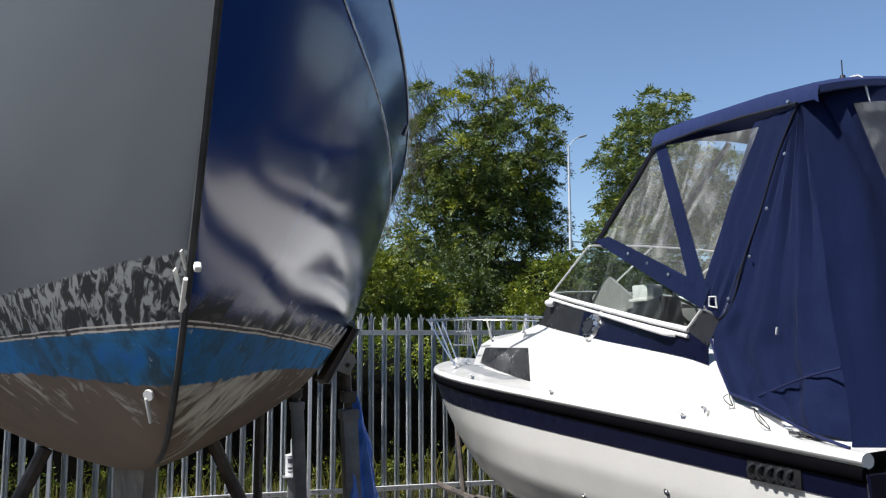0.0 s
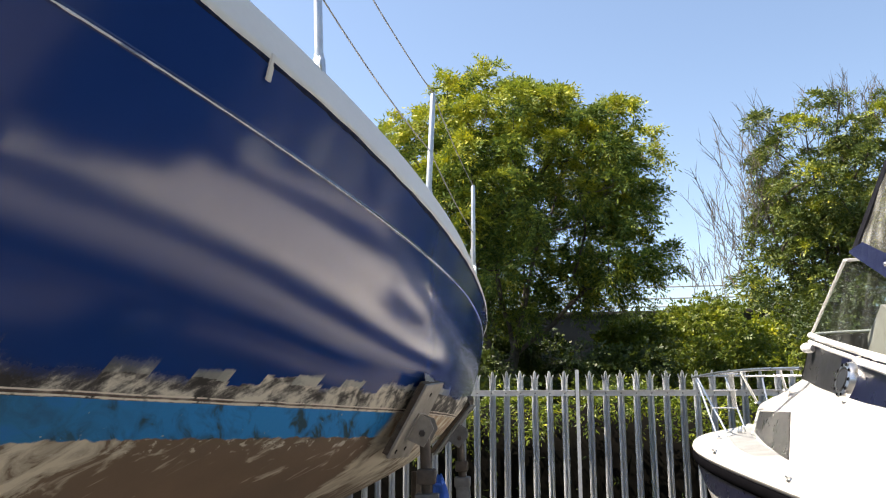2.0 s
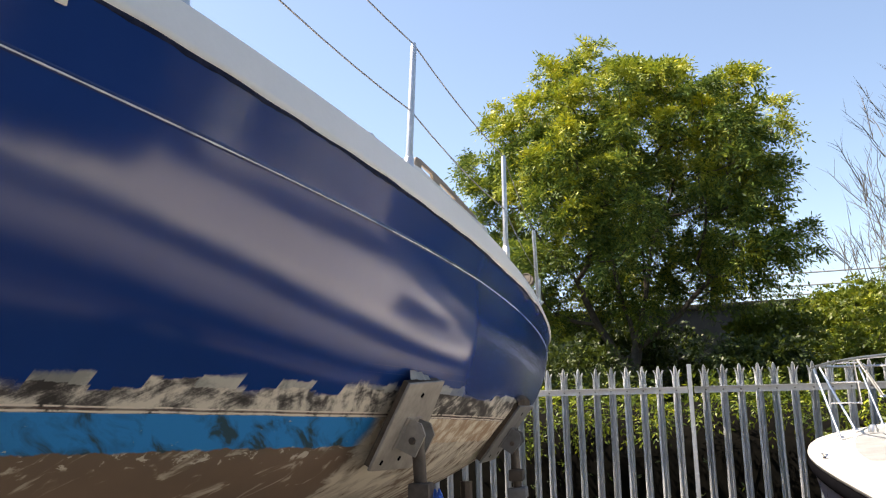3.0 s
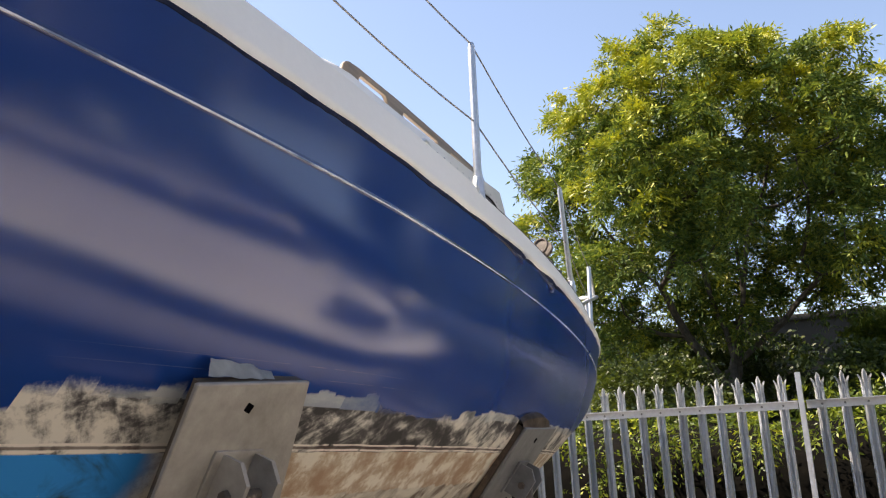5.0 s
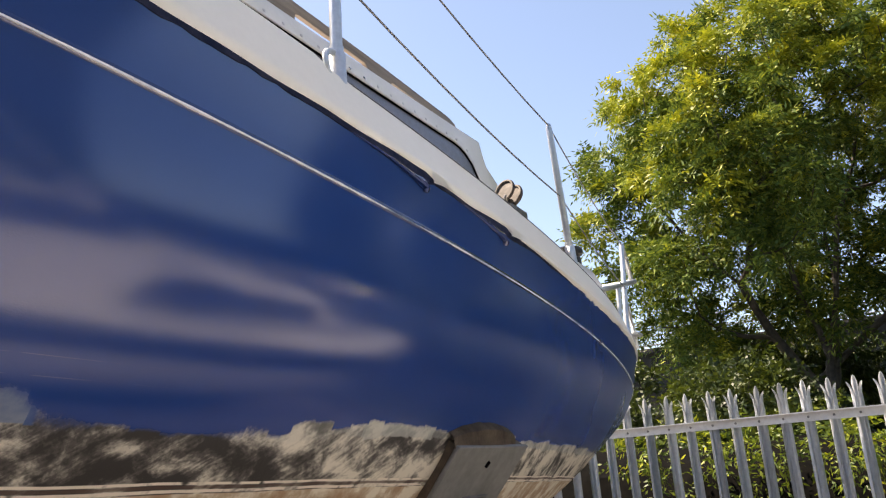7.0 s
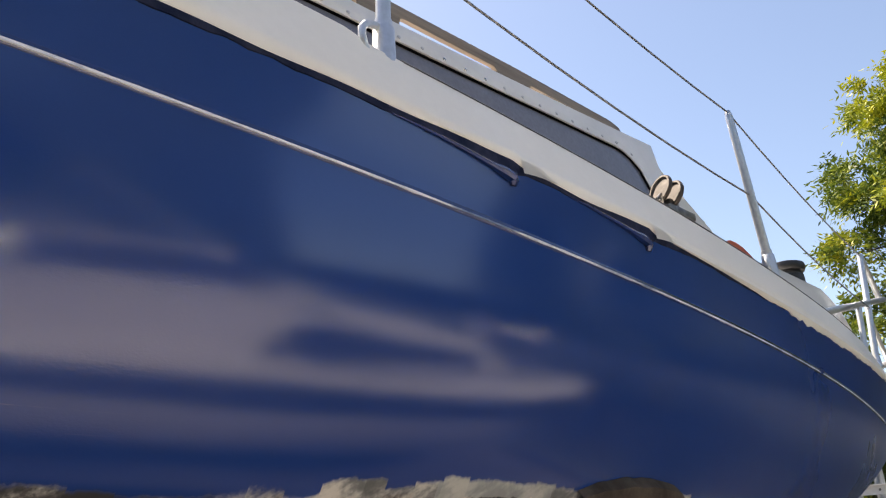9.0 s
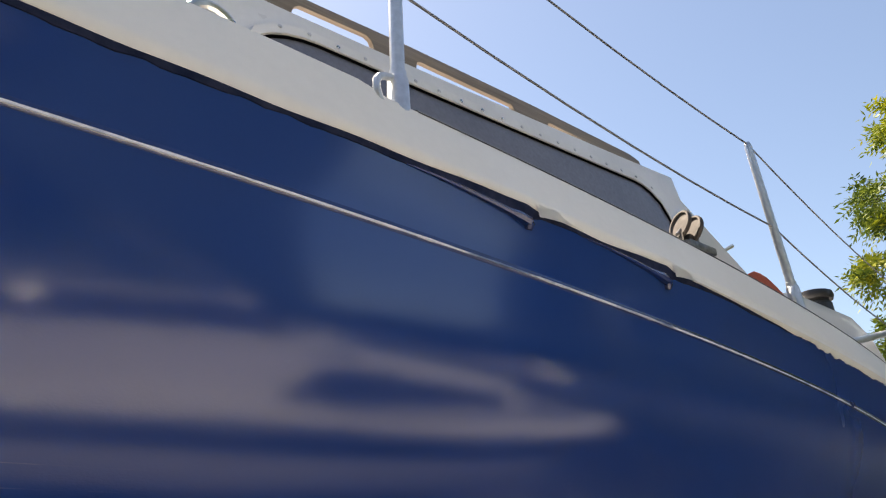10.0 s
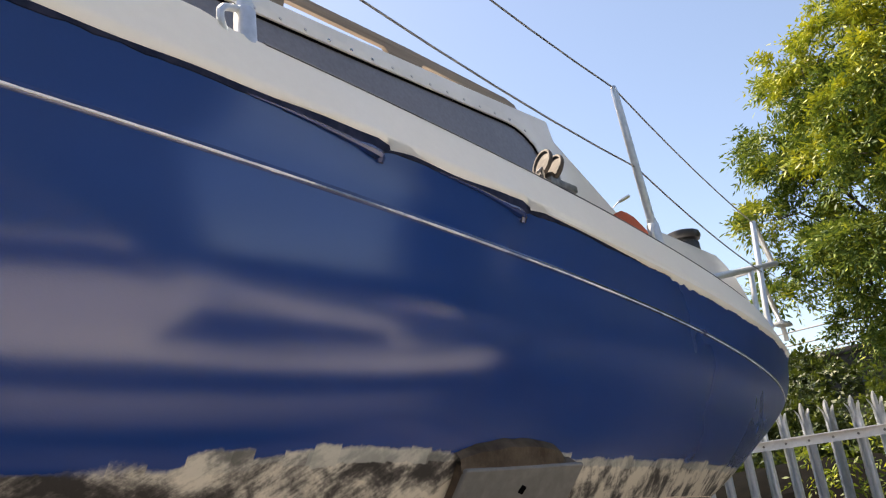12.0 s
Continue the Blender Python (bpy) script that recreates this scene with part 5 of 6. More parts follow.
    part("canopy_seam", bm, M_CANVAS_TRIM, cruiser)
    # stud fasteners
    for a, z in ((-1.922, 3.09), (-1.802, 2.603), (-1.694, 2.386), (-1.909, 2.843), (-0.606, 2.517), (-0.824, 2.437), (-1.039, 2.354), (-1.553, 2.192)):
        bm = bmesh.new()
        lathe(bm, [(0.0, 0.006), (0.006, 0.005), (0.009, 0.0)], (CB + s * (canopy_x(a, z) + (0.030 if a < -1.2 else 0.026)), a, z), (s, 0, 0), 10)
        part("stud", bm, M_STEEL, cruiser)
    # white strap keeper
    bm = bmesh.new()
    c = Vector((CB + s * (canopy_x(-1.466, 2.182) + 0.028), -1.440, 2.182))
    tube(bm, [c + Vector((0, y, z)) for y, z in ((-0.024, -0.030), (0.030, -0.020), (0.026, 0.026), (-0.020, 0.026))], 0.0055, 6, True)
    part("strap_keeper", bm, M_CRUISER, cruiser, "white plastic strap keeper")
    # lashing cords to eyes on the coaming
    for (a, z), (a2, z2) in (((-1.78, 1.683), (-1.86, 1.60)), ((-1.60, 1.735), (-1.61, 1.68)), ((-2.056, 1.60), (-2.09, 1.585))):
        bm = bmesh.new()
        tube(bm, arc([(CB + s * (canopy_x(a, z) + 0.02), a, z), (CB + s * (canopy_x(a, z) + 0.035), a - 0.02, (z + z2) / 2), (CB + s * (cab_half(a2, z2) + 0.01), a2, z2), (CB + s * (canopy_x(a, z) + 0.04), a2 + 0.03, (z + z2) / 2 + 0.01), (CB + s * (canopy_x(a, z) + 0.02), a + 0.01, z)], 14), 0.0026, 6)
        part("lashing", bm, M_BLACK, cruiser)
# roof, front window and aft curtain
bm = bmesh.new()
rows = []
for u in np.linspace(-1, 1, 17):
    cz = 0.10 * (1 - u * u)
    at = lambda a, z: (CB + u * (canopy_x(a, 3.15) + 0.018), a, z + cz)
    rows.append([at(-0.80, 3.13), at(-0.815, 3.195), at(-0.85, 3.212)] + [at(a, 3.212 - 0.075 * t ** 2 + 0.006 * math.sin(9 * a)) for t, a in ((0.25, -1.13), (0.5, -1.45), (0.75, -1.77), (1.0, -2.07))] + [at(-2.095, 3.118), at(-2.10, 3.085)])
sheet(bm, rows)
for s in (0, -1):
    r = rows[s]
    sgn = -1 if s == 0 else 1
    sheet(bm, [[(p[0], p[1], p[2]) for p in r[1:8]], [(p[0] + sgn * 0.012, p[1], p[2] - 0.04) for p in r[1:8]], [(p[0] + sgn * 0.010, p[1], p[2] - 0.075 + 0.006 * math.sin(p[1] * 40)) for p in r[1:8]]])
bmesh.ops.recalc_face_normals(bm, faces=bm.faces[:])
part("canopy_roof", bm, M_CANVAS, cruiser, "taut navy canvas roof with hanging valance")
for s in (-1, 1):
    bm = bmesh.new()
    tube(bm, [(CB + s * (canopy_x(a, z) + 0.032), a, z) for a, z in ((-0.81, 3.122), (-0.97, 3.127), (-1.13, 3.123), (-1.29, 3.121), (-1.45, 3.11), (-1.61, 3.100), (-1.77, 3.085), (-1.98, 3.065))], 0.007, 6)
    part("valance_shadow_hem", bm, M_BLACKTRIM, cruiser)
bm = bmesh.new()
sheet(bm, [[(CB + u * 0.60, -0.18 + 0.07 * (1 - u * u) - 0.64 * v, 2.645 + 0.03 * (1 - u * u) + 0.52 * v) for u in np.linspace(-0.96, 0.96, 12)] for v in np.linspace(0, 1, 8)])
pane = part("canopy_window", bm, M_VINYL, cruiser, "clear vinyl canopy front")
pane.visible_shadow = False
for u in (-0.98, 0.0, 0.98):
    bm = bmesh.new()
    tube(bm, [(CB + u * 0.607, -0.15 + 0.07 * (1 - u * u), 2.64 + 0.03 * (1 - u * u)), (CB + u * 0.612, -0.82 + 0.06 * (1 - u * u), 3.15 + 0.08 * (1 - u * u))], 0.02, 6)
    part("canopy_edge", bm, M_BLACKTRIM, cruiser)


def curtain(u, v, out=0.0):
    """The aft curtain: u across the boat, v down it, rounded at the corners."""
    fold = 0.010 * math.sin(u * 23 + 2 * v) * (0.2 + v) + 0.03 * v * noise.noise(Vector((u * 4, v * 4, 2)))
    return (CB + u * (0.70 + 0.18 * v), -2.10 - 0.33 * v + 0.12 * u ** 4 - fold - out, 3.09 - 1.52 * v + 0.09 * (1 - u * u) * (1 - v))


bm = bmesh.new()
sheet(bm, [[curtain(u, v) for u in np.linspace(-1, 1, 50)] for v in np.linspace(0, 1, 26)])
bmesh.ops.solidify(bm, geom=bm.faces[:], thickness=0.003)
part("aft_curtain", bm, M_CANVAS, cruiser, "navy canvas aft curtain with soft folds")
for s in (-1, 1):
    bm = bmesh.new()
    sheet(bm, [[curtain(s * u, v, 0.012) for u in np.linspace(0.12, 0.74 - 0.5 * v, 8)] for v in np.linspace(0.05, 0.62, 10)])
    bmesh.ops.solidify(bm, geom=bm.faces[:], thickness=0.002)
    part("curtain_panel", bm, M_VINYL, cruiser, "clear vinyl panel in the aft curtain")
    bm = bmesh.new()
    sheet(bm, [[curtain(s * (0.86 - 0.62 * v + d), v, 0.020) for d in (-0.05, 0.0, 0.05)] for v in np.linspace(0.02, 0.66, 12)])
    bmesh.ops.solidify(bm, geom=bm.faces[:], thickness=0.004)
    part("canopy_strip", bm, M_CANVAS, cruiser)
# small white scuff on the side cloth
bm = bmesh.new()
box(bm, (CB - canopy_x(-1.88, 2.03) - 0.022, -1.88, 2.03), (0.012, 0.006, 0.034), pose(0, 0, 0, 8), 0.002)
part("scuff", bm, M_LABEL, cruiser)
# whip aerial stub on the roof
bm = bmesh.new()
lathe(bm, [(0.0, 0.035), (0.012, 0.03), (0.018, 0.0)], (CB - 0.47, -2.02, 3.185), (0, 0, 1), 12)
tube(bm, [(CB - 0.47, -2.02, 3.21), (CB - 0.47, -2.02, 3.29)], 0.003, 6)
part("aerial_stub", bm, M_BLACK, cruiser)
bm = bmesh.new()
tube(bm, arc([(CB - 0.45, -2.03, 3.20), (CB - 0.42, -2.07, 3.205), (CB - 0.41, -2.09, 3.15), (CB - 0.40, -2.10, 3.06)], 10), 0.005, 6)
part("cord", bm, M_CRUISER, cruiser)

# fender eyes, deck fittings, skin fittings
for s in (-1, 1):
    for a in (1.12, -0.12, -1.37):
        bm = bmesh.new()
        x, z = CB + s * (half_beam(a) - 0.02), deck_z(a) + 0.012
        lathe(bm, [(0.0, 0.008), (0.014, 0.008), (0.018, 0.0)], (x, a, z), (s * 0.7, 0, 0.7), 12)
        tube(bm, [(x + s * 0.012 + s * 0.012 * math.cos(u), a + 0.014 * math.sin(u), z + 0.014 + 0.012 * math.cos(u)) for u in np.linspace(0, math.tau, 12)[:-1]], 0.004, 6, True)
        part("fender_eye", bm, M_STEEL, cruiser)
    for a, z in ((-1.20, 1.22), (-0.35, 1.05)):
        bm = bmesh.new()
        q = (deck_z(a) - 0.075 - z) / (deck_z(a) - 0.075 - keel_line(a))
        x = cruiser_row(a, q, q, 1)[0][0]
        lathe(bm, [(0.0, 0.012), (0.010, 0.012), (0.012, 0.004), (0.020, 0.003), (0.020, 0.0)], (CB + s * x, a, z), (s, 0, -0.4), 12)
        part("skin_fitting", bm, M_STEEL, cruiser)
    for a, z in ((-1.42, 1.655), (-1.445, 1.640)):
        bm = bmesh.new()
        lathe(bm, [(0.0, 0.02), (0.008, 0.018), (0.011, 0.0)], on_side(a, z, s), (s, 0, 0.4), 10)
        part("filler_cap", bm, M_STEEL, cruiser)
    bm = bmesh.new()
    box(bm, (CB + s * (half_beam(-2.0) - 0.055), -2.02, deck_z(-2.0) + 0.022), (0.02, 0.05, 0.02), None, 0.006)
    tube(bm, [(CB + s * (half_beam(-2.0) - 0.055), -2.07, deck_z(-2.0) + 0.045), (CB + s * (half_beam(-2.0) - 0.055), -1.97, deck_z(-2.0) + 0.045)], 0.006, 8)
    part("cleat", bm, M_STEEL, cruiser)
    bm = bmesh.new()
    box(bm, on_side(-1.40, 1.60, s, 0.004), (0.006, 0.07, 0.008), None, 0.002)
    part("name_plate", bm, M_STEEL, cruiser)
    # louvred engine vent
    vent = new("engine_vent")
    vent.parent = cruiser
    vent["label"] = "black five-slot engine vent"
    zc = deck_z(-1.95) - 0.155
    x = CB + s * (half_beam(-1.95) * 0.99 + 0.008)
    bm = bmesh.new()
    box(bm, (x, -1.95, zc), (0.012, 0.30, 0.085), None, 0.004)
    part("vent_plate", bm, M_BLACK, vent)
    for k in range(5):
        bm = bmesh.new()
        y = -2.06 + 0.054 * k
        tube(bm, arc([(x + s * 0.008, y, zc + 0.030), (x + s * 0.022, y + 0.012, zc + 0.018), (x + s * 0.026, y + 0.016, zc), (x + s * 0.018, y + 0.010, zc - 0.018), (x + s * 0.008, y, zc - 0.030)], 10), 0.009, 8)
        part("louvre", bm, M_BLACK, vent)

# bow rail
rail = new("pulpit")
rail.parent = cruiser
rail["label"] = "stainless bow rail"
top_run = [(CB - 0.62, 0.55, 2.165), (CB - 0.65, 0.95, 2.18), (CB - 0.68, 1.4, 2.19), (CB - 0.72, 2.0, 2.19), (CB - 0.72, 2.45, 2.185), (CB - 0.58, 3.0, 2.21), (CB - 0.32, 3.50, 2.23), (CB, 3.68, 2.235)]
bm = bmesh.new()
full = arc(top_run, 26)
tube(bm, full + [(2 * CB - x, y, z) for x, y, z in full[-2::-1]], 0.0085, 8)
part("top_rail", bm, M_STEEL, rail)
feet = [((CB - 0.66, 2.10, 1.755), (CB - 0.71, 2.42, 2.185)), ((CB - 0.46, 2.62, 1.785), (CB - 0.56, 3.02, 2.21)), ((CB - 0.12, 3.30, 1.80), (CB - 0.16, 3.63, 2.235)), ((CB - 0.52, 1.62, 1.99), (CB - 0.68, 1.40, 2.19)), ((CB - 0.54, 1.02, 2.06), (CB - 0.64, 0.80, 2.175))]
for f, t in feet:
    for s in (-1, 1):
        m = lambda p: p if s < 0 else (2 * CB - p[0], p[1], p[2])
        bm = bmesh.new()
        tube(bm, [m(f), m(t)], 0.008, 8)
        lathe(bm, [(0.0, 0.012), (0.016, 0.010), (0.024, 0.0)], m(f), (0, 0, 1), 10)
        part("rail_leg", bm, M_STEEL, rail)
# anchor rack of thin rods inside the bow rail
rods = [[(CB - 0.54 + 0.016 * k, 2.02 + 0.075 * k, 1.95), (CB - 0.58 + 0.016 * k, 1.92 + 0.075 * k, 2.20)] for k in range(6)]
for z, d in ((1.96, 0.0), (2.08, -0.05), (2.19, -0.10)):
    rods.append([(CB - 0.70, 2.05 + d, z), (CB - 0.55, 2.0 + d, z), (CB - 0.47, 2.42 + d, z)])
for rod in rods:
    bm = bmesh.new()
    tube(bm, rod, 0.0045, 6)
    part("rack_rod", bm, M_STEEL, rail)
bm = bmesh.new()
lathe(bm, [(0.0, 0.05), (0.02, 0.045), (0.03, 0.02), (0.03, 0.0)], (CB - 0.40, 2.42, 1.775), (0, 0, 1), 12)
part("bollard", bm, M_STEEL, cruiser)

# trailer under the cruiser
trailer = thing("boat_trailer", BOATS, "rusty steel boat trailer under the cruiser", "trailer")
bm = bmesh.new()
for s in (-1, 1):
    tube(bm, [(CB + s * 0.5, -2.3, 0.36), (CB + s * 0.5, 1.2, 0.36), (CB + s * 0.06, 3.2, 0.36)], 0.035, 8)
for a in (-2.0, -0.7, 0.5):
    tube(bm, [(CB - 0.55, a, 0.36), (CB + 0.55, a, 0.36)], 0.03, 8)
part("chassis", bm, M_PROPDARK, trailer)
bm = bmesh.new()
tube(bm, [(CB, 3.4, 0.36), (CB, 3.62, 1.25)], 0.03, 8)
tube(bm, [(CB, 3.1, 0.36), (CB, 4.1, 0.36)], 0.035, 8)
part("winch_post", bm, M_PROPDARK, trailer)
for s in (-1, 1):
    w = new("wheel")
    w.parent = trailer
    bm = bmesh.new()
    lathe(bm, [(0.16, -0.07), (0.25, -0.085), (0.285, -0.06), (0.29, 0.0), (0.285, 0.06), (0.25, 0.085), (0.16, 0.07)], (CB + s * 0.80, -0.8, 0.29), (1, 0, 0), 28)
    part("tyre", bm, M_RUBBER, w)
    bm = bmesh.new()
    lathe(bm, [(0.0, -0.03), (0.06, -0.03), (0.10, -0.01), (0.165, -0.06), (0.165, 0.06), (0.10, 0.03), (0.0, 0.03)], (CB + s * 0.80, -0.8, 0.29), (1, 0, 0), 24)
    part("rim", bm, M_ALLOY, w)
    bm = bmesh.new()
    box(bm, (CB + s * 0.35, -0.6, 0.50), (0.10, 2.4, 0.10), None, 0.02)
    part("bunk", bm, M_PADWOOD, trailer)
    for a in (-1.6, 0.3):
        bm = bmesh.new()
        tube(bm, [(CB + s * 0.35, a, 0.36), (CB + s * 0.35, a, 0.48)], 0.025, 8)
        part("bunk_post", bm, M_PROPDARK, trailer)


# ---- trees and scrub beyond the fence ----
def pinnate(name, parent, material, p, way, leaf, length, leaflets, rng, broad=0.17, droop=0.35, level=0.4):
    """Leaves with paired leaflets on a thin drooping rachis: p gives their feet, way their directions."""
    count = len(p)
    up = np.array([0.0, 0.0, 1.0])
    side = np.cross(way, up * level + rng.normal(size=(count, 3)) * (1 - level))
    side /= np.linalg.norm(side, axis=1)[:, None] + 1e-9
    nrm = np.cross(way, side)
    ln = length * (0.6 + 0.7 * rng.random(count))
    verts = []
    for k in range(leaflets):
        s = (k // 2 + 1) / (leaflets // 2 + 1)
        sgn = 1 if k % 2 else -1
        if k == leaflets - 1 and leaflets % 2:
            sgn, s = 0, 1.0
        base = p + way * (ln * s)[:, None]
        base[:, 2] -= droop * ln * s * s
        out = way * (0.55 if sgn else 1.0) + side * sgn * 0.85 + nrm * 0.2 * rng.normal(size=(count, 1))
        out[:, 2] -= 0.25 + droop * 0.5 * s
        out /= np.linalg.norm(out, axis=1)[:, None]
        across = np.cross(out, nrm + 0.35 * rng.normal(size=(count, 3)))
        across /= np.linalg.norm(across, axis=1)[:, None] + 1e-9
        sz = leaf * (0.65 + 0.7 * rng.random(count))[:, None]
        verts.append(np.stack([base, base + out * sz * 0.45 + across * sz * broad, base + out * sz, base + out * sz * 0.45 - across * sz * broad], 1))
    v = np.concatenate(verts).reshape(-1, 3)
    me = bpy.data.meshes.new(name)
    n = len(v) // 4
    me.vertices.add(len(v))
    me.vertices.foreach_set("co", v.ravel())
    me.loops.add(len(v))
    me.loops.foreach_set("vertex_index", np.arange(len(v)))
    me.polygons.add(n)
    me.polygons.foreach_set("loop_start", np.arange(n) * 4)
    me.update()
    me.validate()
    return mesh_part(name, me, material, parent, "", False)


def leaf_cloud(name, parent, material, centres, radii, count, leaf, length, leaflets, seed, up=0.15, shell=0.55, broad=0.17):
    """Leafy sprays gathered in lobes with gaps between."""
    rng = np.random.default_rng(seed)
    centres, radii = np.array(centres, float), np.array(radii, float)
    share = radii.prod(1) ** (2 / 3)
    pick = rng.choice(len(centres), count, p=share / share.sum())
    d = rng.normal(size=(count, 3))
    d /= np.linalg.norm(d, axis=1)[:, None]
    r = shell + (1 - shell) * rng.random(count) ** 0.5
    r *= 1 + 0.26 * rng.normal(size=count)
    p = centres[pick] + radii[pick] * d * r[:, None]
    way = d + 0.6 * rng.normal(size=(count, 3))
    way[:, 2] += up - 0.35 * rng.random(count)
    way /= np.linalg.norm(way, axis=1)[:, None]
    return pinnate(name, parent, material, p, way, leaf, length, leaflets, rng, broad)


def limbs(name, parent, material, base, tops, r0, seed, twigs=0, twig_len=0.6, trunk_to=None, spread=0.5, stout=0.30):
    """A tapered trunk that parts into limbs ending inside the lobes, with branches off each limb."""
    rng = random.Random(seed)
    base = Vector(base)
    fork = Vector(trunk_to)
    bm = bmesh.new()
    tube(bm, arc([base, base.lerp(fork, 0.5) + Vector((0.06, 0.03, 0)), fork], 8), [r0 * (1.25 - 0.6 * k / 7) for k in range(8)], 10)
    for t in tops:
        t = Vector(t)
        st = base.lerp(fork, rng.uniform(0.65, 1.0))
        mid = st.lerp(t, 0.5) + Vector((rng.uniform(-1, 1), rng.uniform(-1, 1), rng.uniform(0.1, 0.8))) * spread * 0.6
        pts = arc([st, mid, t], 9)
        ra = r0 * stout
        tube(bm, pts, [ra * (1 - 0.085 * k) for k in range(9)], 7)
        for _ in range(twigs):
            q = Vector(pts[rng.randrange(3, 9)])
            e = q + Vector((rng.uniform(-1, 1), rng.uniform(-1, 1), rng.uniform(0.0, 1.3))).normalized() * twig_len * rng.uniform(0.5, 1.3)
            m = q.lerp(e, 0.5) + Vector((rng.uniform(-.1, .1), rng.uniform(-.1, .1), 0.05))
            tube(bm, [q, m, e], [ra * 0.28, ra * 0.2, ra * 0.06], 5)
    return part(name, bm, material, parent)


def grown_tree(name, at, label, outline, centre, deep, stems, clumps, clump_r, rosettes, leaves, leaf, length, leaflets, seed, mat, tip_mat=None, tip_share=0.2, tip_r=0.006, apart=0.8, inner=0.2, broad=0.17, gaps=-9.0):
    """A tree grown inside an outline (x, z): forked stems, branches that seek the clumps, rosettes of leaves on each clump."""
    t = thing(name, pose(*at), label, "tree")
    rng = np.random.default_rng(seed)
    cx, cz = centre
    ang = np.array([math.atan2(z - cz, x - cx) for x, z in outline])
    rad = np.array([math.hypot(x - cx, z - cz) for x, z in outline])
    o = np.argsort(ang)
    ang, rad = np.r_[ang[o] - math.tau, ang[o], ang[o] + math.tau], np.tile(rad[o], 3)
    cs, grow = [], []
    tries = 0
    while len(cs) < clumps and tries < clumps * 60:
        tries += 1
        d = rng.normal(size=3)
        d /= np.linalg.norm(d)
        flat = math.hypot(d[0], d[2])
        big = float(np.interp(math.atan2(d[2], d[0]), ang, rad))
        reach = 1 / math.sqrt((flat / big) ** 2 + (d[1] / deep) ** 2)
        share = rng.uniform(0.30, 0.72) if rng.random() < inner else rng.uniform(0.72, 1.0)
        r = clump_r * rng.uniform(0.65, 1.25)
        q = np.array([cx, 0.0, cz]) + d * max(0.1, reach * share - r * 0.8)
        pocket = noise.noise(Vector((q * (0.55 / clump_r) ** 0.8 * 0.62).tolist()) + Vector((seed, 0, 0)))
        if pocket < (gaps if q[2] > cz - 0.3 else 0.4 * gaps):
            continue
        if all(np.linalg.norm(q - c) > apart * clump_r for c in cs):
            cs.append(q)
            grow.append((r, d))
    # stems, then a branch to every clump from the nearest wood below it
    nodes, parent_of, tip = [], [], []

    def chain(a, b, j, bend):
        n = max(2, int(np.linalg.norm(b - a) / 0.35))
        sway = rng.normal(size=3) * bend
        for k in range(1, n + 1):
            u = k / n
            nodes.append(a + (b - a) * u + (sway + np.array([0, 0, -0.18])) * np.linalg.norm(b - a) * u * (1 - u) + rng.normal(size=3) * 0.015)
            parent_of.append(j)
            j = len(nodes) - 1
        return j
    for stem in stems:
        nodes_from = -1
        for a, b in zip(stem, stem[1:]):
            a, b = np.array(a, float), np.array(b, float)
            if nodes_from < 0:
                near = min(range(len(nodes)), key=lambda i: np.linalg.norm(nodes[i] - a), default=-1)
                if near < 0:
                    nodes.append(a)
                    parent_of.append(-1)
                    near = 0
                nodes_from = near
                a = nodes[near]
            nodes_from = chain(a, b, nodes_from, 0.05)
        tip.append(nodes_from)
    fork = np.array(stems[0][-1], float)
    for q in sorted(cs, key=lambda c: np.linalg.norm(c - fork)):
        p = np.array(nodes)
        cost = np.linalg.norm(p - q, axis=1) + 1.2 * np.maximum(0, p[:, 2] - q[2] + 0.1) + 3.0 * (p[:, 2] < stems[0][-1][2] * 0.7)
        j = int(np.argmin(cost))
        tip.append(chain(nodes[j], q, j, 0.10))
    load = np.zeros(len(nodes))
    for k in tip:
        while k >= 0:
            load[k] += 1
            k = parent_of[k]
    width = tip_r * np.maximum(load, 1) ** 0.52
    bm = bmesh.new()
    done = set()
    for k in sorted(tip, key=lambda i: -load[i]):
        run = [k]
        while parent_of[run[-1]] >= 0 and run[-1] not in done:
            run.append(parent_of[run[-1]])
        done.update(run)
        run = run[::-1]
        if len(run) > 1:
            ws = [min(width[i], width[run[1]] * 1.02) for i in run]
            tube(bm, [nodes[i] for i in run], [float(w) for w in ws], 8 if ws[0] > 0.03 else 5)
    part("trunk", bm, M_BARK, t)
    feet, ways, gold = [], [], []
    for c, (r, d) in zip(cs, grow):
        # higher clumps turn yellow more often: yellowing tips plus sunlight put into leaf colour
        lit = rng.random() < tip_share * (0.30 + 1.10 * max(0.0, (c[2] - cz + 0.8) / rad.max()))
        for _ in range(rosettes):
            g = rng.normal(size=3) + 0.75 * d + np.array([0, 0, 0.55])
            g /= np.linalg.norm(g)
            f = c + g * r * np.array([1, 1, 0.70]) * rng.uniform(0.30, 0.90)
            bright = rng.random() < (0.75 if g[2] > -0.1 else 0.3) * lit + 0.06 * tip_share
            w = g * 0.75 + rng.normal(size=(leaves, 3)) * 0.62 + np.array([0, 0, 0.22])
            w /= np.linalg.norm(w, axis=1)[:, None]
            feet.append(np.repeat(f[None], leaves, 0))
            ways.append(w)
            gold.append(np.full(leaves, bright))
    feet, ways, gold = np.concatenate(feet), np.concatenate(ways), np.concatenate(gold)
    if tip_mat is None:
        gold[:] = False
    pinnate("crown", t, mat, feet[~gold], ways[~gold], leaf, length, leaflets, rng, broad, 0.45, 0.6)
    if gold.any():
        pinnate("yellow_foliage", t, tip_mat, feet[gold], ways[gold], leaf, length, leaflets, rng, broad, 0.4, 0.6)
    return t


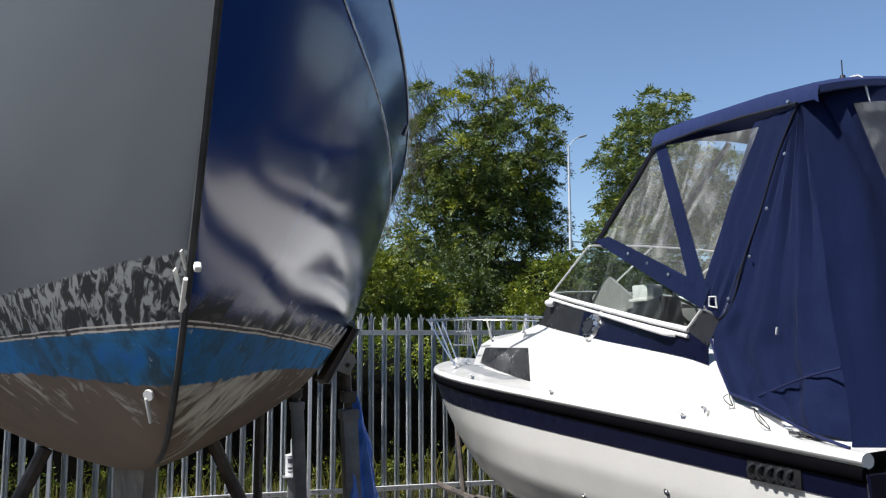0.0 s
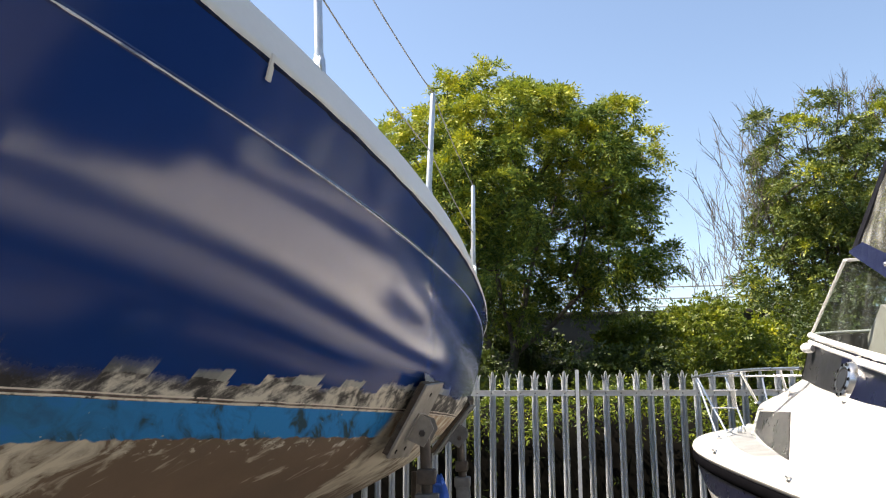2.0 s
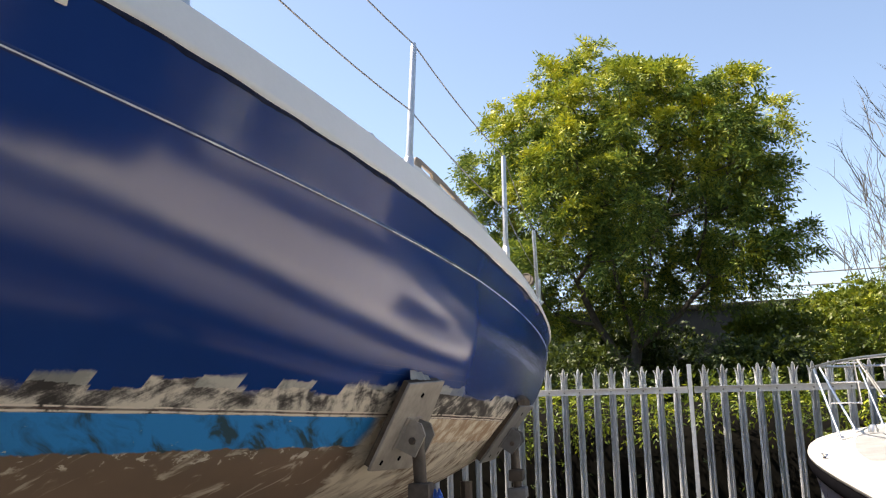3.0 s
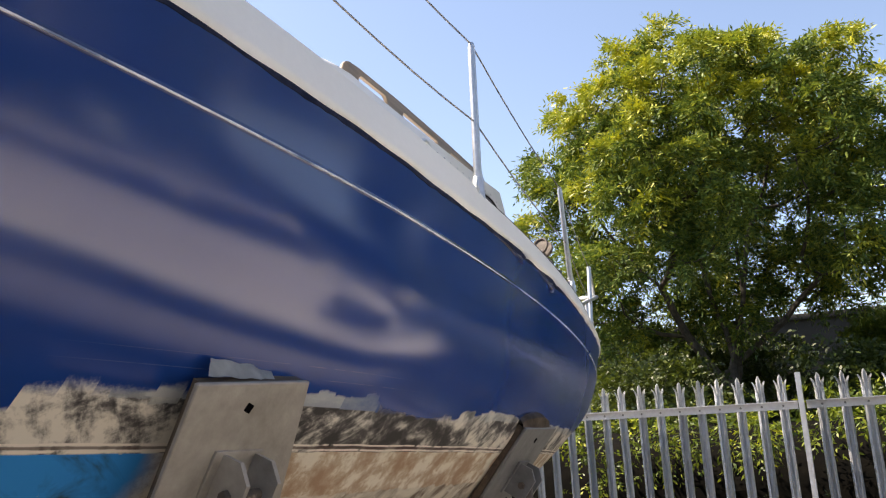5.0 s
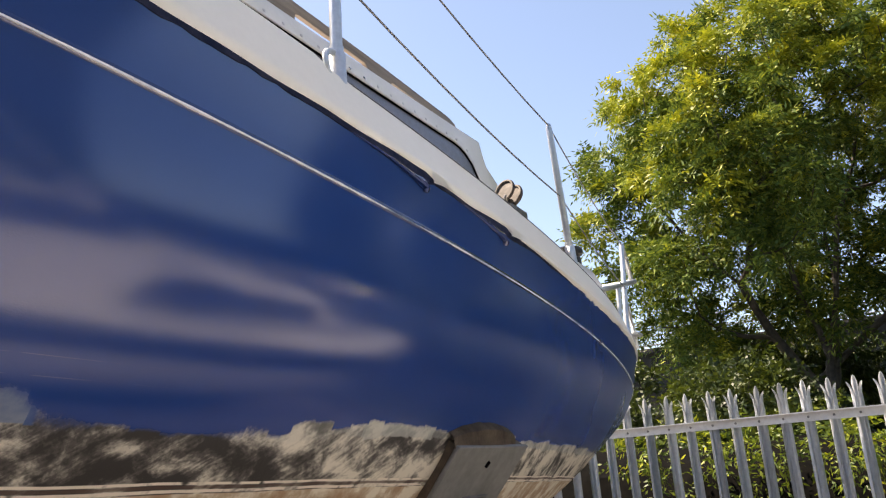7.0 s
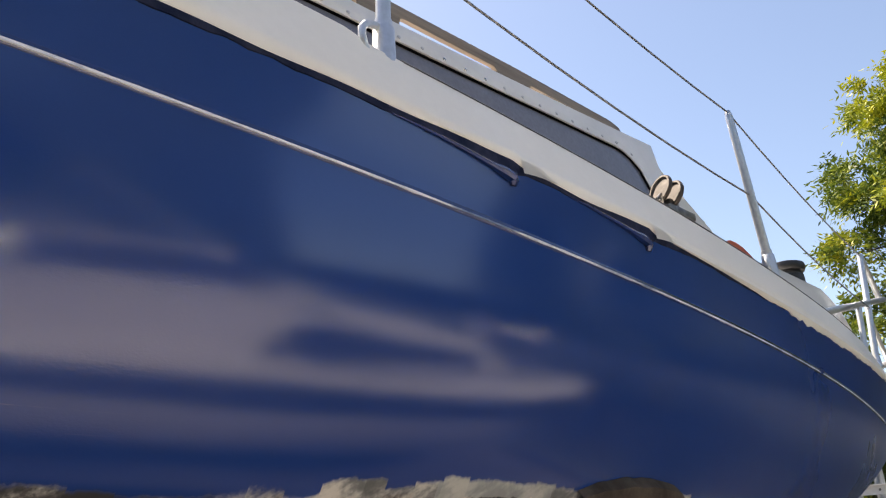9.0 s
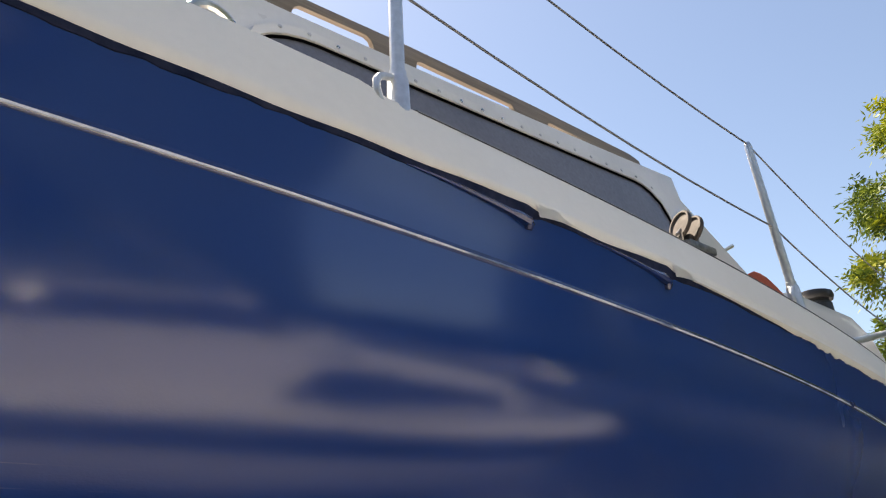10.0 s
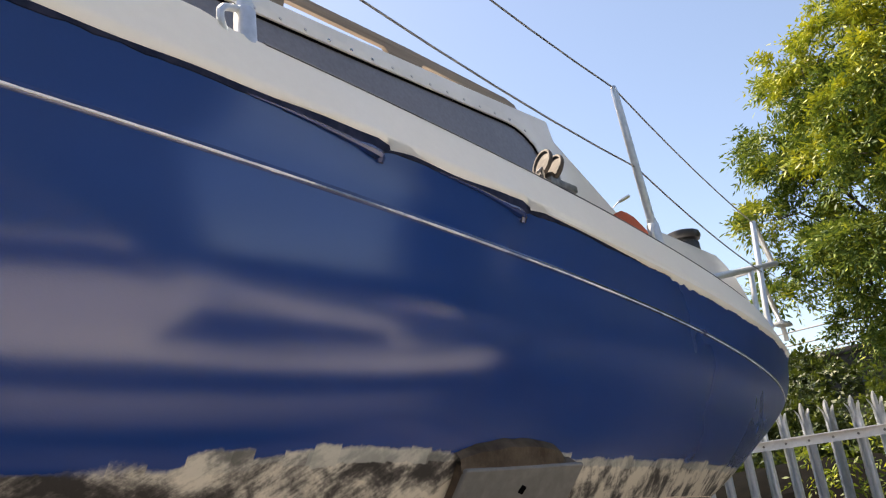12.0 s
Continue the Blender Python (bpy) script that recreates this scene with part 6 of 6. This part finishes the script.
def bare_twigs(parent, starts, seed):
    """Leafless fans of dry twigs standing out of the crown."""
    rng = random.Random(seed)
    bm = bmesh.new()
    for at, size in starts:
        for _ in range(19):
            p = Vector(at) + Vector((rng.uniform(-0.8, 0.8), rng.uniform(-0.5, 0.5), rng.uniform(-0.7, 0.4)))
            d = Vector((rng.uniform(-0.8, 0.35), rng.uniform(-0.4, 0.4), 1.0)).normalized()
            ln = size * rng.uniform(0.6, 1.1)
            q = p + d * ln * 0.5 + Vector((rng.uniform(-.1, .1), 0, 0)) * ln
            e = p + d * ln
            tube(bm, [p, q, e], [0.013, 0.009, 0.003], 5)
            for _ in range(6):
                o = p.lerp(e, rng.uniform(0.2, 0.85))
                f = o + (d + Vector((rng.uniform(-0.8, 0.8), rng.uniform(-0.5, 0.5), rng.uniform(-0.2, 0.3)))).normalized() * ln * rng.uniform(0.2, 0.45)
                tube(bm, [o, o.lerp(f, 0.5) + Vector((0, 0, 0.02)), f], [0.007, 0.005, 0.002], 4)
    part("dead_spray", bm, M_TWIG, parent, "leafless dry twigs")


# the broad ash close behind the fence
ash = [(-3.15, 5.9), (-2.85, 6.85), (-2.25, 7.3), (-1.55, 7.8), (-0.9, 8.0), (-0.2, 8.15), (0.3, 8.05), (1.0, 7.45), (1.4, 7.6), (2.0, 7.25), (2.62, 7.3), (2.75, 6.9),
       (2.25, 6.1), (2.8, 6.25), (3.05, 5.5), (2.7, 5.2), (3.0, 4.5), (2.6, 3.6), (1.4, 3.25), (0.2, 3.1), (-1.2, 2.9), (-2.6, 2.9), (-3.1, 4.2)]
grown_tree("ash_tree", (-1.08, 5.2, 0.0), "broad leafy ash tree with yellowing, painted-sunlit tips behind the fence", ash, (-0.1, 5.5), 2.3,
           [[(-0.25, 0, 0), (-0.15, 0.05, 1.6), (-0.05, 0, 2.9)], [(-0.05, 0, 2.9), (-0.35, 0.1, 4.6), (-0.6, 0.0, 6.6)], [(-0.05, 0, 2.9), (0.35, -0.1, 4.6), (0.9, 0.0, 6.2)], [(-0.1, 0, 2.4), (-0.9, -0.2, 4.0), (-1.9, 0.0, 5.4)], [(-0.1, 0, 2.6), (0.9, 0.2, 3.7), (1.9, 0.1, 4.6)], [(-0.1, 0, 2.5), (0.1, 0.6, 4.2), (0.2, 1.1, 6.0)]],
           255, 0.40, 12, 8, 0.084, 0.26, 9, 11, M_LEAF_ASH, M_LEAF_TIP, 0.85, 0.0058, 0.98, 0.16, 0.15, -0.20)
pop = [(-3.3, 9.6), (-2.1, 10.5), (-0.6, 10.7), (0.5, 10.75), (1.8, 11.0), (2.9, 10.4), (2.6, 9.0), (2.9, 7.6), (2.2, 6.6), (2.9, 5.0), (2.6, 3.2), (0.2, 2.2), (-2.2, 2.4), (-3.6, 3.6), (-3.3, 5.6), (-2.5, 7.2)]
poplar = grown_tree("poplar_tree", (7.6, 15.0, 0.4), "tall sparse tree with bare twigs showing at its top", pop, (-0.1, 6.4), 2.2,
                    [[(-0.6, 0, 0), (-0.55, 0, 2.2), (-0.45, 0, 3.9)], [(-0.45, 0, 3.9), (-0.75, 0, 6.2), (-1.0, 0, 9.4)], [(-0.45, 0, 3.9), (0.05, 0.2, 6.2), (0.3, 0, 9.6)], [(-0.5, 0, 3.2), (0.7, 0, 5.4), (1.6, 0, 9.0)], [(-0.5, 0, 3.4), (-1.7, 0.1, 5.2), (-2.4, 0, 7.8)], [(-0.5, 0, 3.0), (-1.6, -0.2, 4.0), (-2.9, 0, 4.9)], [(-0.5, 0, 3.0), (0.9, -0.2, 4.0), (2.2, 0, 5.0)]],
                    320, 0.48, 11, 5, 0.115, 0.30, 7, 12, M_LEAF_WILLOW, M_LEAF_TIP, 0.14, 0.0105, 0.80, 0.3)
bare_twigs(poplar, [((-2.6, 0, 6.2), 1.6), ((-2.0, 0.2, 7.6), 1.7), ((-1.5, 0, 8.8), 1.6), ((-0.3, 0, 9.6), 1.3), ((0.7, 0, 9.8), 1.2), ((-3.4, 0, 5.6), 1.7), ((-3.1, 0, 7.0), 1.5), ((-3.7, 0, 4.8), 1.4), ((1.6, 0, 10.0), 0.9), ((-2.7, 0, 8.4), 1.4)], 41)
far = [(-3.6, 9.9), (-2.0, 11.4), (-1.0, 13.2), (0.8, 13.5), (2.6, 12.9), (3.3, 12.0), (4.6, 9.0), (5.0, 6.0), (3.0, 3.0), (-1.0, 2.4), (-3.6, 4.0), (-3.4, 6.2), (-1.9, 8.5)]
grown_tree("far_tree", (18.2, 22.0, 0.4), "rounded leafy tree far beyond the fence", far, (0.4, 7.6), 3.0,
           [[(0, 0, 0), (0, 0, 3.0), (0.1, 0, 5.0)], [(0.1, 0, 5.0), (-0.6, 0, 7.6), (-0.6, 0, 10.8)], [(0.1, 0, 5.0), (1.4, 0, 7.8), (1.9, 0, 10.8)], [(0, 0, 4.0), (-1.6, 0, 6.2), (-2.4, 0, 8.4)], [(0, 0, 4.0), (2.0, 0, 5.4), (3.6, 0, 7.2)]],
           190, 0.75, 10, 5, 0.19, 0.44, 7, 13, M_LEAF_WILLOW, None, 0, 0.010, 0.85, 0.3)


def shrub(at, lobes, material, count, leaf, length, leaflets, seed, label):
    t = thing("shrub", pose(*at), label, "shrub", "shrubs beyond the fence")
    cs = [l[0] for l in lobes]
    limbs("stems", t, M_BARK, (0, 0, 0), cs, 0.04, seed, 3, 0.4, (0, 0, 0.5))
    leaf_cloud("leaves", t, material, cs, [l[1] for l in lobes], count, leaf, length, leaflets, seed, shell=0.35, up=0.5, broad=0.26)


srng = random.Random(5)
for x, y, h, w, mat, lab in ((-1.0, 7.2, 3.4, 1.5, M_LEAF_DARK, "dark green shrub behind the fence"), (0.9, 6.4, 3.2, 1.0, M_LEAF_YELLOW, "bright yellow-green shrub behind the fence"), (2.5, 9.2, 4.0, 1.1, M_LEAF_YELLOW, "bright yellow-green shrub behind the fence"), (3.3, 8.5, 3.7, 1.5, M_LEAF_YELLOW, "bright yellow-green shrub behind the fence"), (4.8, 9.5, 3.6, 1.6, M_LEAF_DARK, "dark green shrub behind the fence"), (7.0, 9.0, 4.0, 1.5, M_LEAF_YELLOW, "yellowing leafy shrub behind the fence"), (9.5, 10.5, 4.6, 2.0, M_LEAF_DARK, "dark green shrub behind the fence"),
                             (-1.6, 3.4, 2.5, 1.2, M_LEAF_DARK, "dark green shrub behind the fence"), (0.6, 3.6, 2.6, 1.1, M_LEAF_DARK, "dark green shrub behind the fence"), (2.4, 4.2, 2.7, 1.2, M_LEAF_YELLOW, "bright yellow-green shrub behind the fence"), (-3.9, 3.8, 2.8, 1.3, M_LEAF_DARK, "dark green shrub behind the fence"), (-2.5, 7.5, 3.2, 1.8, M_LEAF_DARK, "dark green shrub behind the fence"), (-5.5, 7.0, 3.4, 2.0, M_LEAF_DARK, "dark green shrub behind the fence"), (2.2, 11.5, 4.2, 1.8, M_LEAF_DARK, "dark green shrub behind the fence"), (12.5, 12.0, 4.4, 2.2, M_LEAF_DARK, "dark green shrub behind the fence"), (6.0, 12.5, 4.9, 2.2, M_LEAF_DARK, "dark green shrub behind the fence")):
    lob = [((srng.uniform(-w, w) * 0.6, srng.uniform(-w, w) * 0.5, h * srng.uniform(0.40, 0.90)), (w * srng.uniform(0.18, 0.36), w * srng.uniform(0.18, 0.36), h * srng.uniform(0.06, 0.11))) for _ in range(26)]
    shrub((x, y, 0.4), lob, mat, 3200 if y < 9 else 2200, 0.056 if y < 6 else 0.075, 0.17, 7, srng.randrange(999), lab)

# bank of ivy and scrub right behind the fence
bank = thing("hedge", pose(0, 0, 0), "overgrown hedge with sunlit leafy top and shade painted black inside", "hedge", kind="stuff")
hl = []
for i in range(46):
    x = -4.5 + i * 0.32 + srng.uniform(-0.25, 0.25)
    if noise.noise(Vector((x * 0.9, 3.0, 0.5))) > -0.12:
        hl.append(((x, srng.uniform(0.7, 1.3), srng.uniform(1.66, 2.12)), (srng.uniform(0.16, 0.36), srng.uniform(0.15, 0.3), srng.uniform(0.12, 0.30))))
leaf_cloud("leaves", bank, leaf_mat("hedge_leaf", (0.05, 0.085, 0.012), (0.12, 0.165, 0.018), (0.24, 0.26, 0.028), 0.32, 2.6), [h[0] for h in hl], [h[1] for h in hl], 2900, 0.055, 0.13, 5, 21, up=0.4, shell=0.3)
# near-black sheet standing in for the deep shade inside the hedge
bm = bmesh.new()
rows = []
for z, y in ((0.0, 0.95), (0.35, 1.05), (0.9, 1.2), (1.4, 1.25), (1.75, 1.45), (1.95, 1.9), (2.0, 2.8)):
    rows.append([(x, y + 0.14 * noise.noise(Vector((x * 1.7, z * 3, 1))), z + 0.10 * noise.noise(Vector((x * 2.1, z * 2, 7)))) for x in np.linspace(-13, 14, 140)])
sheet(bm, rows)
part("thicket_core", bm, worn("hedge_shade_black", (0.0015, 0.0015, 0.0012), (0.004, 0.0035, 0.0025), 9.0, 0.95, 0.0, 40.0, 0.8, spec=0.05), bank)
# leaves low in the hedge: its shade is put into their darker colour
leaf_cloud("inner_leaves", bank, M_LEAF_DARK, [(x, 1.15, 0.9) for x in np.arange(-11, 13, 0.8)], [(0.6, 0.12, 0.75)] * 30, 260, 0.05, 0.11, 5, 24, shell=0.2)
# long weeds and dry grass at the foot of the fence
rng = np.random.default_rng(31)
n = 5200
x = rng.uniform(-11, 11, n)
tall = 0.16 + 0.42 * rng.random(n) ** 2 * (0.5 + 0.5 * np.sin(x * 2.3) ** 2) * 1.5
y0 = rng.uniform(0.16, 0.85, n)
lean = rng.normal(size=(n, 2)) * 0.22
wd = 0.004 + 0.006 * rng.random(n)
ang = rng.uniform(0, math.pi, n)
off = np.stack([np.cos(ang) * wd, np.sin(ang) * wd, 0 * wd], 1)
p0 = np.stack([x, y0, 0.10 * (y0 > 0.5)], 1)
p1 = p0 + np.stack([lean[:, 0] * tall * 0.4, lean[:, 1] * tall * 0.4, tall * 0.6], 1)
p2 = p0 + np.stack([lean[:, 0] * tall * 1.2, lean[:, 1] * tall * 1.2, tall], 1)
v = np.stack([p0 - off, p0 + off, p1 + off * 0.8, p2, p1 - off * 0.8], 1).reshape(-1, 3)
me = bpy.data.meshes.new("weeds")
me.from_pydata(v.tolist(), [], [tuple(range(i * 5, i * 5 + 5)) for i in range(n)])
weeds = mesh_part("weeds", me, M_GRASS, None, "", False)
tagged(weeds, "dry yellow-green grass and weeds along the fence", "grass", kind="stuff")
wl = [((xx, 0.55 + 0.2 * math.sin(xx * 5), 0.30), (0.22, 0.2, 0.28)) for xx in np.arange(-10.5, 10.5, 0.55)]
wd2 = leaf_cloud("weed_leaves", None, M_LEAF_YELLOW, [w[0] for w in wl], [w[1] for w in wl], 3000, 0.05, 0.12, 5, 33, up=0.8, shell=0.1)
tagged(wd2, "leafy yellow-green weeds behind the fence", "weeds", kind="stuff")

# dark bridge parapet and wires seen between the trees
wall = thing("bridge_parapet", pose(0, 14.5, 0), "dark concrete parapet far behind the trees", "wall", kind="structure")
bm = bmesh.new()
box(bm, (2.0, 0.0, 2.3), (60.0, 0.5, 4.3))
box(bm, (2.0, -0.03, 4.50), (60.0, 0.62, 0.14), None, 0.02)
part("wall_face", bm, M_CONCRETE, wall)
cab = thing("overhead_wires", pose(0, 16, 0), "thin overhead wires strung past the trees", "cable")
for z in (5.0, 5.25, 5.6):
    bm = bmesh.new()
    tube(bm, [(x, 0, z - 0.12 * math.sin((x + 30) / 60 * math.pi)) for x in np.linspace(-30, 40, 24)], 0.02, 5)
    part("wire", bm, M_WIRE, cab)

# street lamps
def street_lamp(at, turn, high):
    lamp = thing("street_lamp", pose(*at, 0, 0, turn), "tall grey street lamp with two arms", "street lamp", "street lamps")
    bm = bmesh.new()
    tube(bm, [(0, 0, 0), (0, 0, high * 0.5), (0, 0, high)], [0.06, 0.05, 0.03], 12)
    part("pole", bm, M_GALV, lamp)
    for s in (1, -1):
        bm = bmesh.new()
        tube(bm, arc([(0, 0, high - 0.1), (s * 0.12, 0, high + 0.1), (s * 0.35, 0, high + 0.27)], 8), 0.016, 8)
        part("arm", bm, M_GALV, lamp)
        bm = bmesh.new()
        box(bm, (s * 0.47, 0, high + 0.31), (0.30, 0.12, 0.07), pose(0, 0, 0, 0, -18 * s, 0), 0.04)
        part("lantern", bm, M_ALLOY, lamp)


street_lamp((9.15, 12.0, 0.0), 0, 7.9)
street_lamp((-9.66, 10.02, 0.0), 25, 8.2)

# a spray bottle standing on a tin, on a short steel post by the fence
post = thing("steel_post", pose(-0.22, -0.28, 0), "short grey steel post standing by the fence", "post")
bm = bmesh.new()
box(bm, (0, 0, 0.24), (0.09, 0.09, 0.48), None, 0.006)
box(bm, (0, 0, 0.485), (0.20, 0.18, 0.012), None, 0.003)
part("stem", bm, M_PROPGREY, post)
can = thing("paint_tin", pose(-0.22, -0.28, 0.492), "dented white paint tin with a worn label", "tin")
bm = bmesh.new()
lathe(bm, [(0.0, 0.0), (0.072, 0.0), (0.074, 0.006), (0.071, 0.012), (0.071, 0.225), (0.074, 0.232), (0.072, 0.238), (0.064, 0.236), (0.0, 0.228)], (0, 0, 0), (0, 0, 1), 24)
part("tin_body", bm, M_LABEL, can)
bm = bmesh.new()
for z, h in ((0.15, 0.05), (0.085, 0.02), (0.05, 0.012)):
    sheet(bm, [[(0.0725 * math.cos(u), 0.0725 * math.sin(u), q) for u in np.linspace(-2.3, -0.8, 9)] for q in (z, z + h)])
part("tin_print", bm, M_BAR, can, "dark printed bars")
bottle = thing("spray_bottle", pose(-0.20, -0.28, 0.732), "clear plastic bottle with a red cap", "bottle")
bm = bmesh.new()
lathe(bm, [(0.0, 0.0), (0.034, 0.0), (0.036, 0.01), (0.036, 0.14), (0.030, 0.17), (0.014, 0.20), (0.013, 0.215)], (0, 0, 0), (0, 0, 1), 20)
part("bottle_body", bm, M_BOTTLE, bottle)
bm = bmesh.new()
lathe(bm, [(0.017, 0.212), (0.018, 0.235), (0.016, 0.262), (0.010, 0.268), (0.0, 0.268)], (0, 0, 0), (0, 0, 1), 16)
part("cap", bm, M_REDCAP, bottle, "red screw cap")

# unseen belt added behind and beside the camera: closes the yard, darkens hull reflections
belt = thing("reflection_belt", pose(0, 0, 0), "unseen dark belt added to darken hull reflections", "trees", kind="structure")
bm = bmesh.new()
run = [(x, -26.0) for x in np.linspace(-40, 14, 60)] + [(14.0, y) for y in np.linspace(-25, 3.0, 30)] + [(14.0 + k * 2.0, 3.0 + k * 1.3) for k in range(1, 9)]
rows = []
for z, o in ((0.0, 0.0), (2.0, -0.6), (4.0, -0.4), (6.5, 0.2), (8.4, 1.0), (9.6, 2.0)):
    rows.append([(x + (o if y > -25.5 else 0) + 0.8 * noise.noise(Vector((y * 0.5, z, 3))), y - (o if y < -25.5 else 0) + 0.8 * noise.noise(Vector((x * 0.5, z, 5))), z * (1 + 0.35 * noise.noise(Vector((x * 0.25, y * 0.25, 1))))) for x, y in run])
sheet(bm, rows)
part("foliage", bm, worn("reflection_belt_dark", (0.012, 0.020, 0.008), (0.045, 0.065, 0.018), 2.2, 0.9, 0.0, 9.0, 0.9), belt)


# ---- palisade fence ----
fence = thing("palisade_fence", pose(0, 0, 0), "galvanised steel palisade fence with three-pointed pales", "fence", kind="structure")
PITCH, BAY, RAIL = 0.155, 2.75, 2.10


def pale_mesh():
    """A W-section pale: split and splayed to three points at its top."""
    prof = [(-0.034, 0.012), (-0.026, -0.004), (-0.014, -0.006), (-0.007, 0.010), (0.007, 0.010), (0.014, -0.006), (0.026, -0.004), (0.034, 0.012)]
    bm = bmesh.new()
    lo = [bm.verts.new((x, y, 0.04)) for x, y in prof]
    hi = [bm.verts.new((x, y, 2.205)) for x, y in prof]
    for k in range(7):
        bm.faces.new((lo[k], lo[k + 1], hi[k + 1], hi[k]))
    # prongs: two outer ones bent away, one straight
    def prong(i, j, pts):
        prev = hi[i:j + 1]
        for dx, dy, z, w in pts:
            cx = sum(v.co.x for v in hi[i:j + 1]) / (j - i + 1)
            cy = sum(v.co.y for v in hi[i:j + 1]) / (j - i + 1)
            row = [bm.verts.new((cx + (v.co.x - cx) * w + dx, cy + (v.co.y - cy) * w + dy, z)) for v in hi[i:j + 1]]
            for k in range(len(row) - 1):
                bm.faces.new((prev[k], prev[k + 1], row[k + 1], row[k]))
            prev = row
    prong(2, 5, [(0, 0, 2.235, 1.05), (0, -0.002, 2.275, 1.30), (0, -0.003, 2.305, 1.15), (0, -0.003, 2.328, 0.62), (0, -0.003, 2.338, 0.08)])
    prong(0, 2, [(0.0, -0.001, 2.225, 0.95), (-0.004, -0.004, 2.255, 0.9), (-0.012, -0.010, 2.278, 0.8), (-0.019, -0.014, 2.292, 0.45), (-0.021, -0.015, 2.297, 0.1)])
    prong(5, 7, [(0.0, -0.001, 2.225, 0.95), (0.004, -0.004, 2.255, 0.9), (0.012, -0.010, 2.278, 0.8), (0.019, -0.014, 2.292, 0.45), (0.021, -0.015, 2.297, 0.1)])
    got = bmesh.ops.solidify(bm, geom=bm.faces[:], thickness=0.003)
    bmesh.ops.recalc_face_normals(bm, faces=bm.faces[:])
    me = bpy.data.meshes.new("pale")
    bm.to_mesh(me)
    bm.free()
    me.materials.append(M_GALV)
    return me


pale = pale_mesh()
bm = bmesh.new()
lathe(bm, [(0.0, 0.005), (0.007, 0.004), (0.009, 0.0)], (0, 0, 0), (0, -1, 0), 6)
bolt_me = bpy.data.meshes.new("bolt")
bm.to_mesh(bolt_me)
bm.free()
bolt_me.materials.append(M_PROPGREY)
frng = random.Random(9)
for bay in range(-4, 4):
    x0 = bay * BAY
    for z in (RAIL, 0.245):
        bm = bmesh.new()
        box(bm, (x0 + BAY / 2, 0.0, z), (BAY - 0.06, 0.006, 0.056))
        box(bm, (x0 + BAY / 2, -0.020, z + 0.030), (BAY - 0.06, 0.046, 0.006))
        rail = part("rail", bm, M_GALV, fence, "", False)
    bm = bmesh.new()
    box(bm, (x0, -0.036, 1.17), (0.036, 0.006, 2.34))
    box(bm, (x0, -0.066, 1.17), (0.006, 0.06, 2.34))
    box(bm, (x0, -0.098, 1.17), (0.036, 0.006, 2.34))
    part("post", bm, M_GALV, fence, "", False)
    for k in range(17):
        x = x0 + 0.136 + k * PITCH
        ob = new("pale", pale)
        ob.parent = fence
        ob.matrix_basis = pose(x, 0.018, frng.uniform(-0.004, 0.004), frng.uniform(-0.25, 0.25), frng.uniform(-0.3, 0.3), frng.uniform(-2, 2))
        for z in (RAIL, 0.245):
            if -4.6 < x < 5:
                ob = new("bolt", bolt_me)
                ob.parent = fence
                ob.location = (x, -0.004, z)
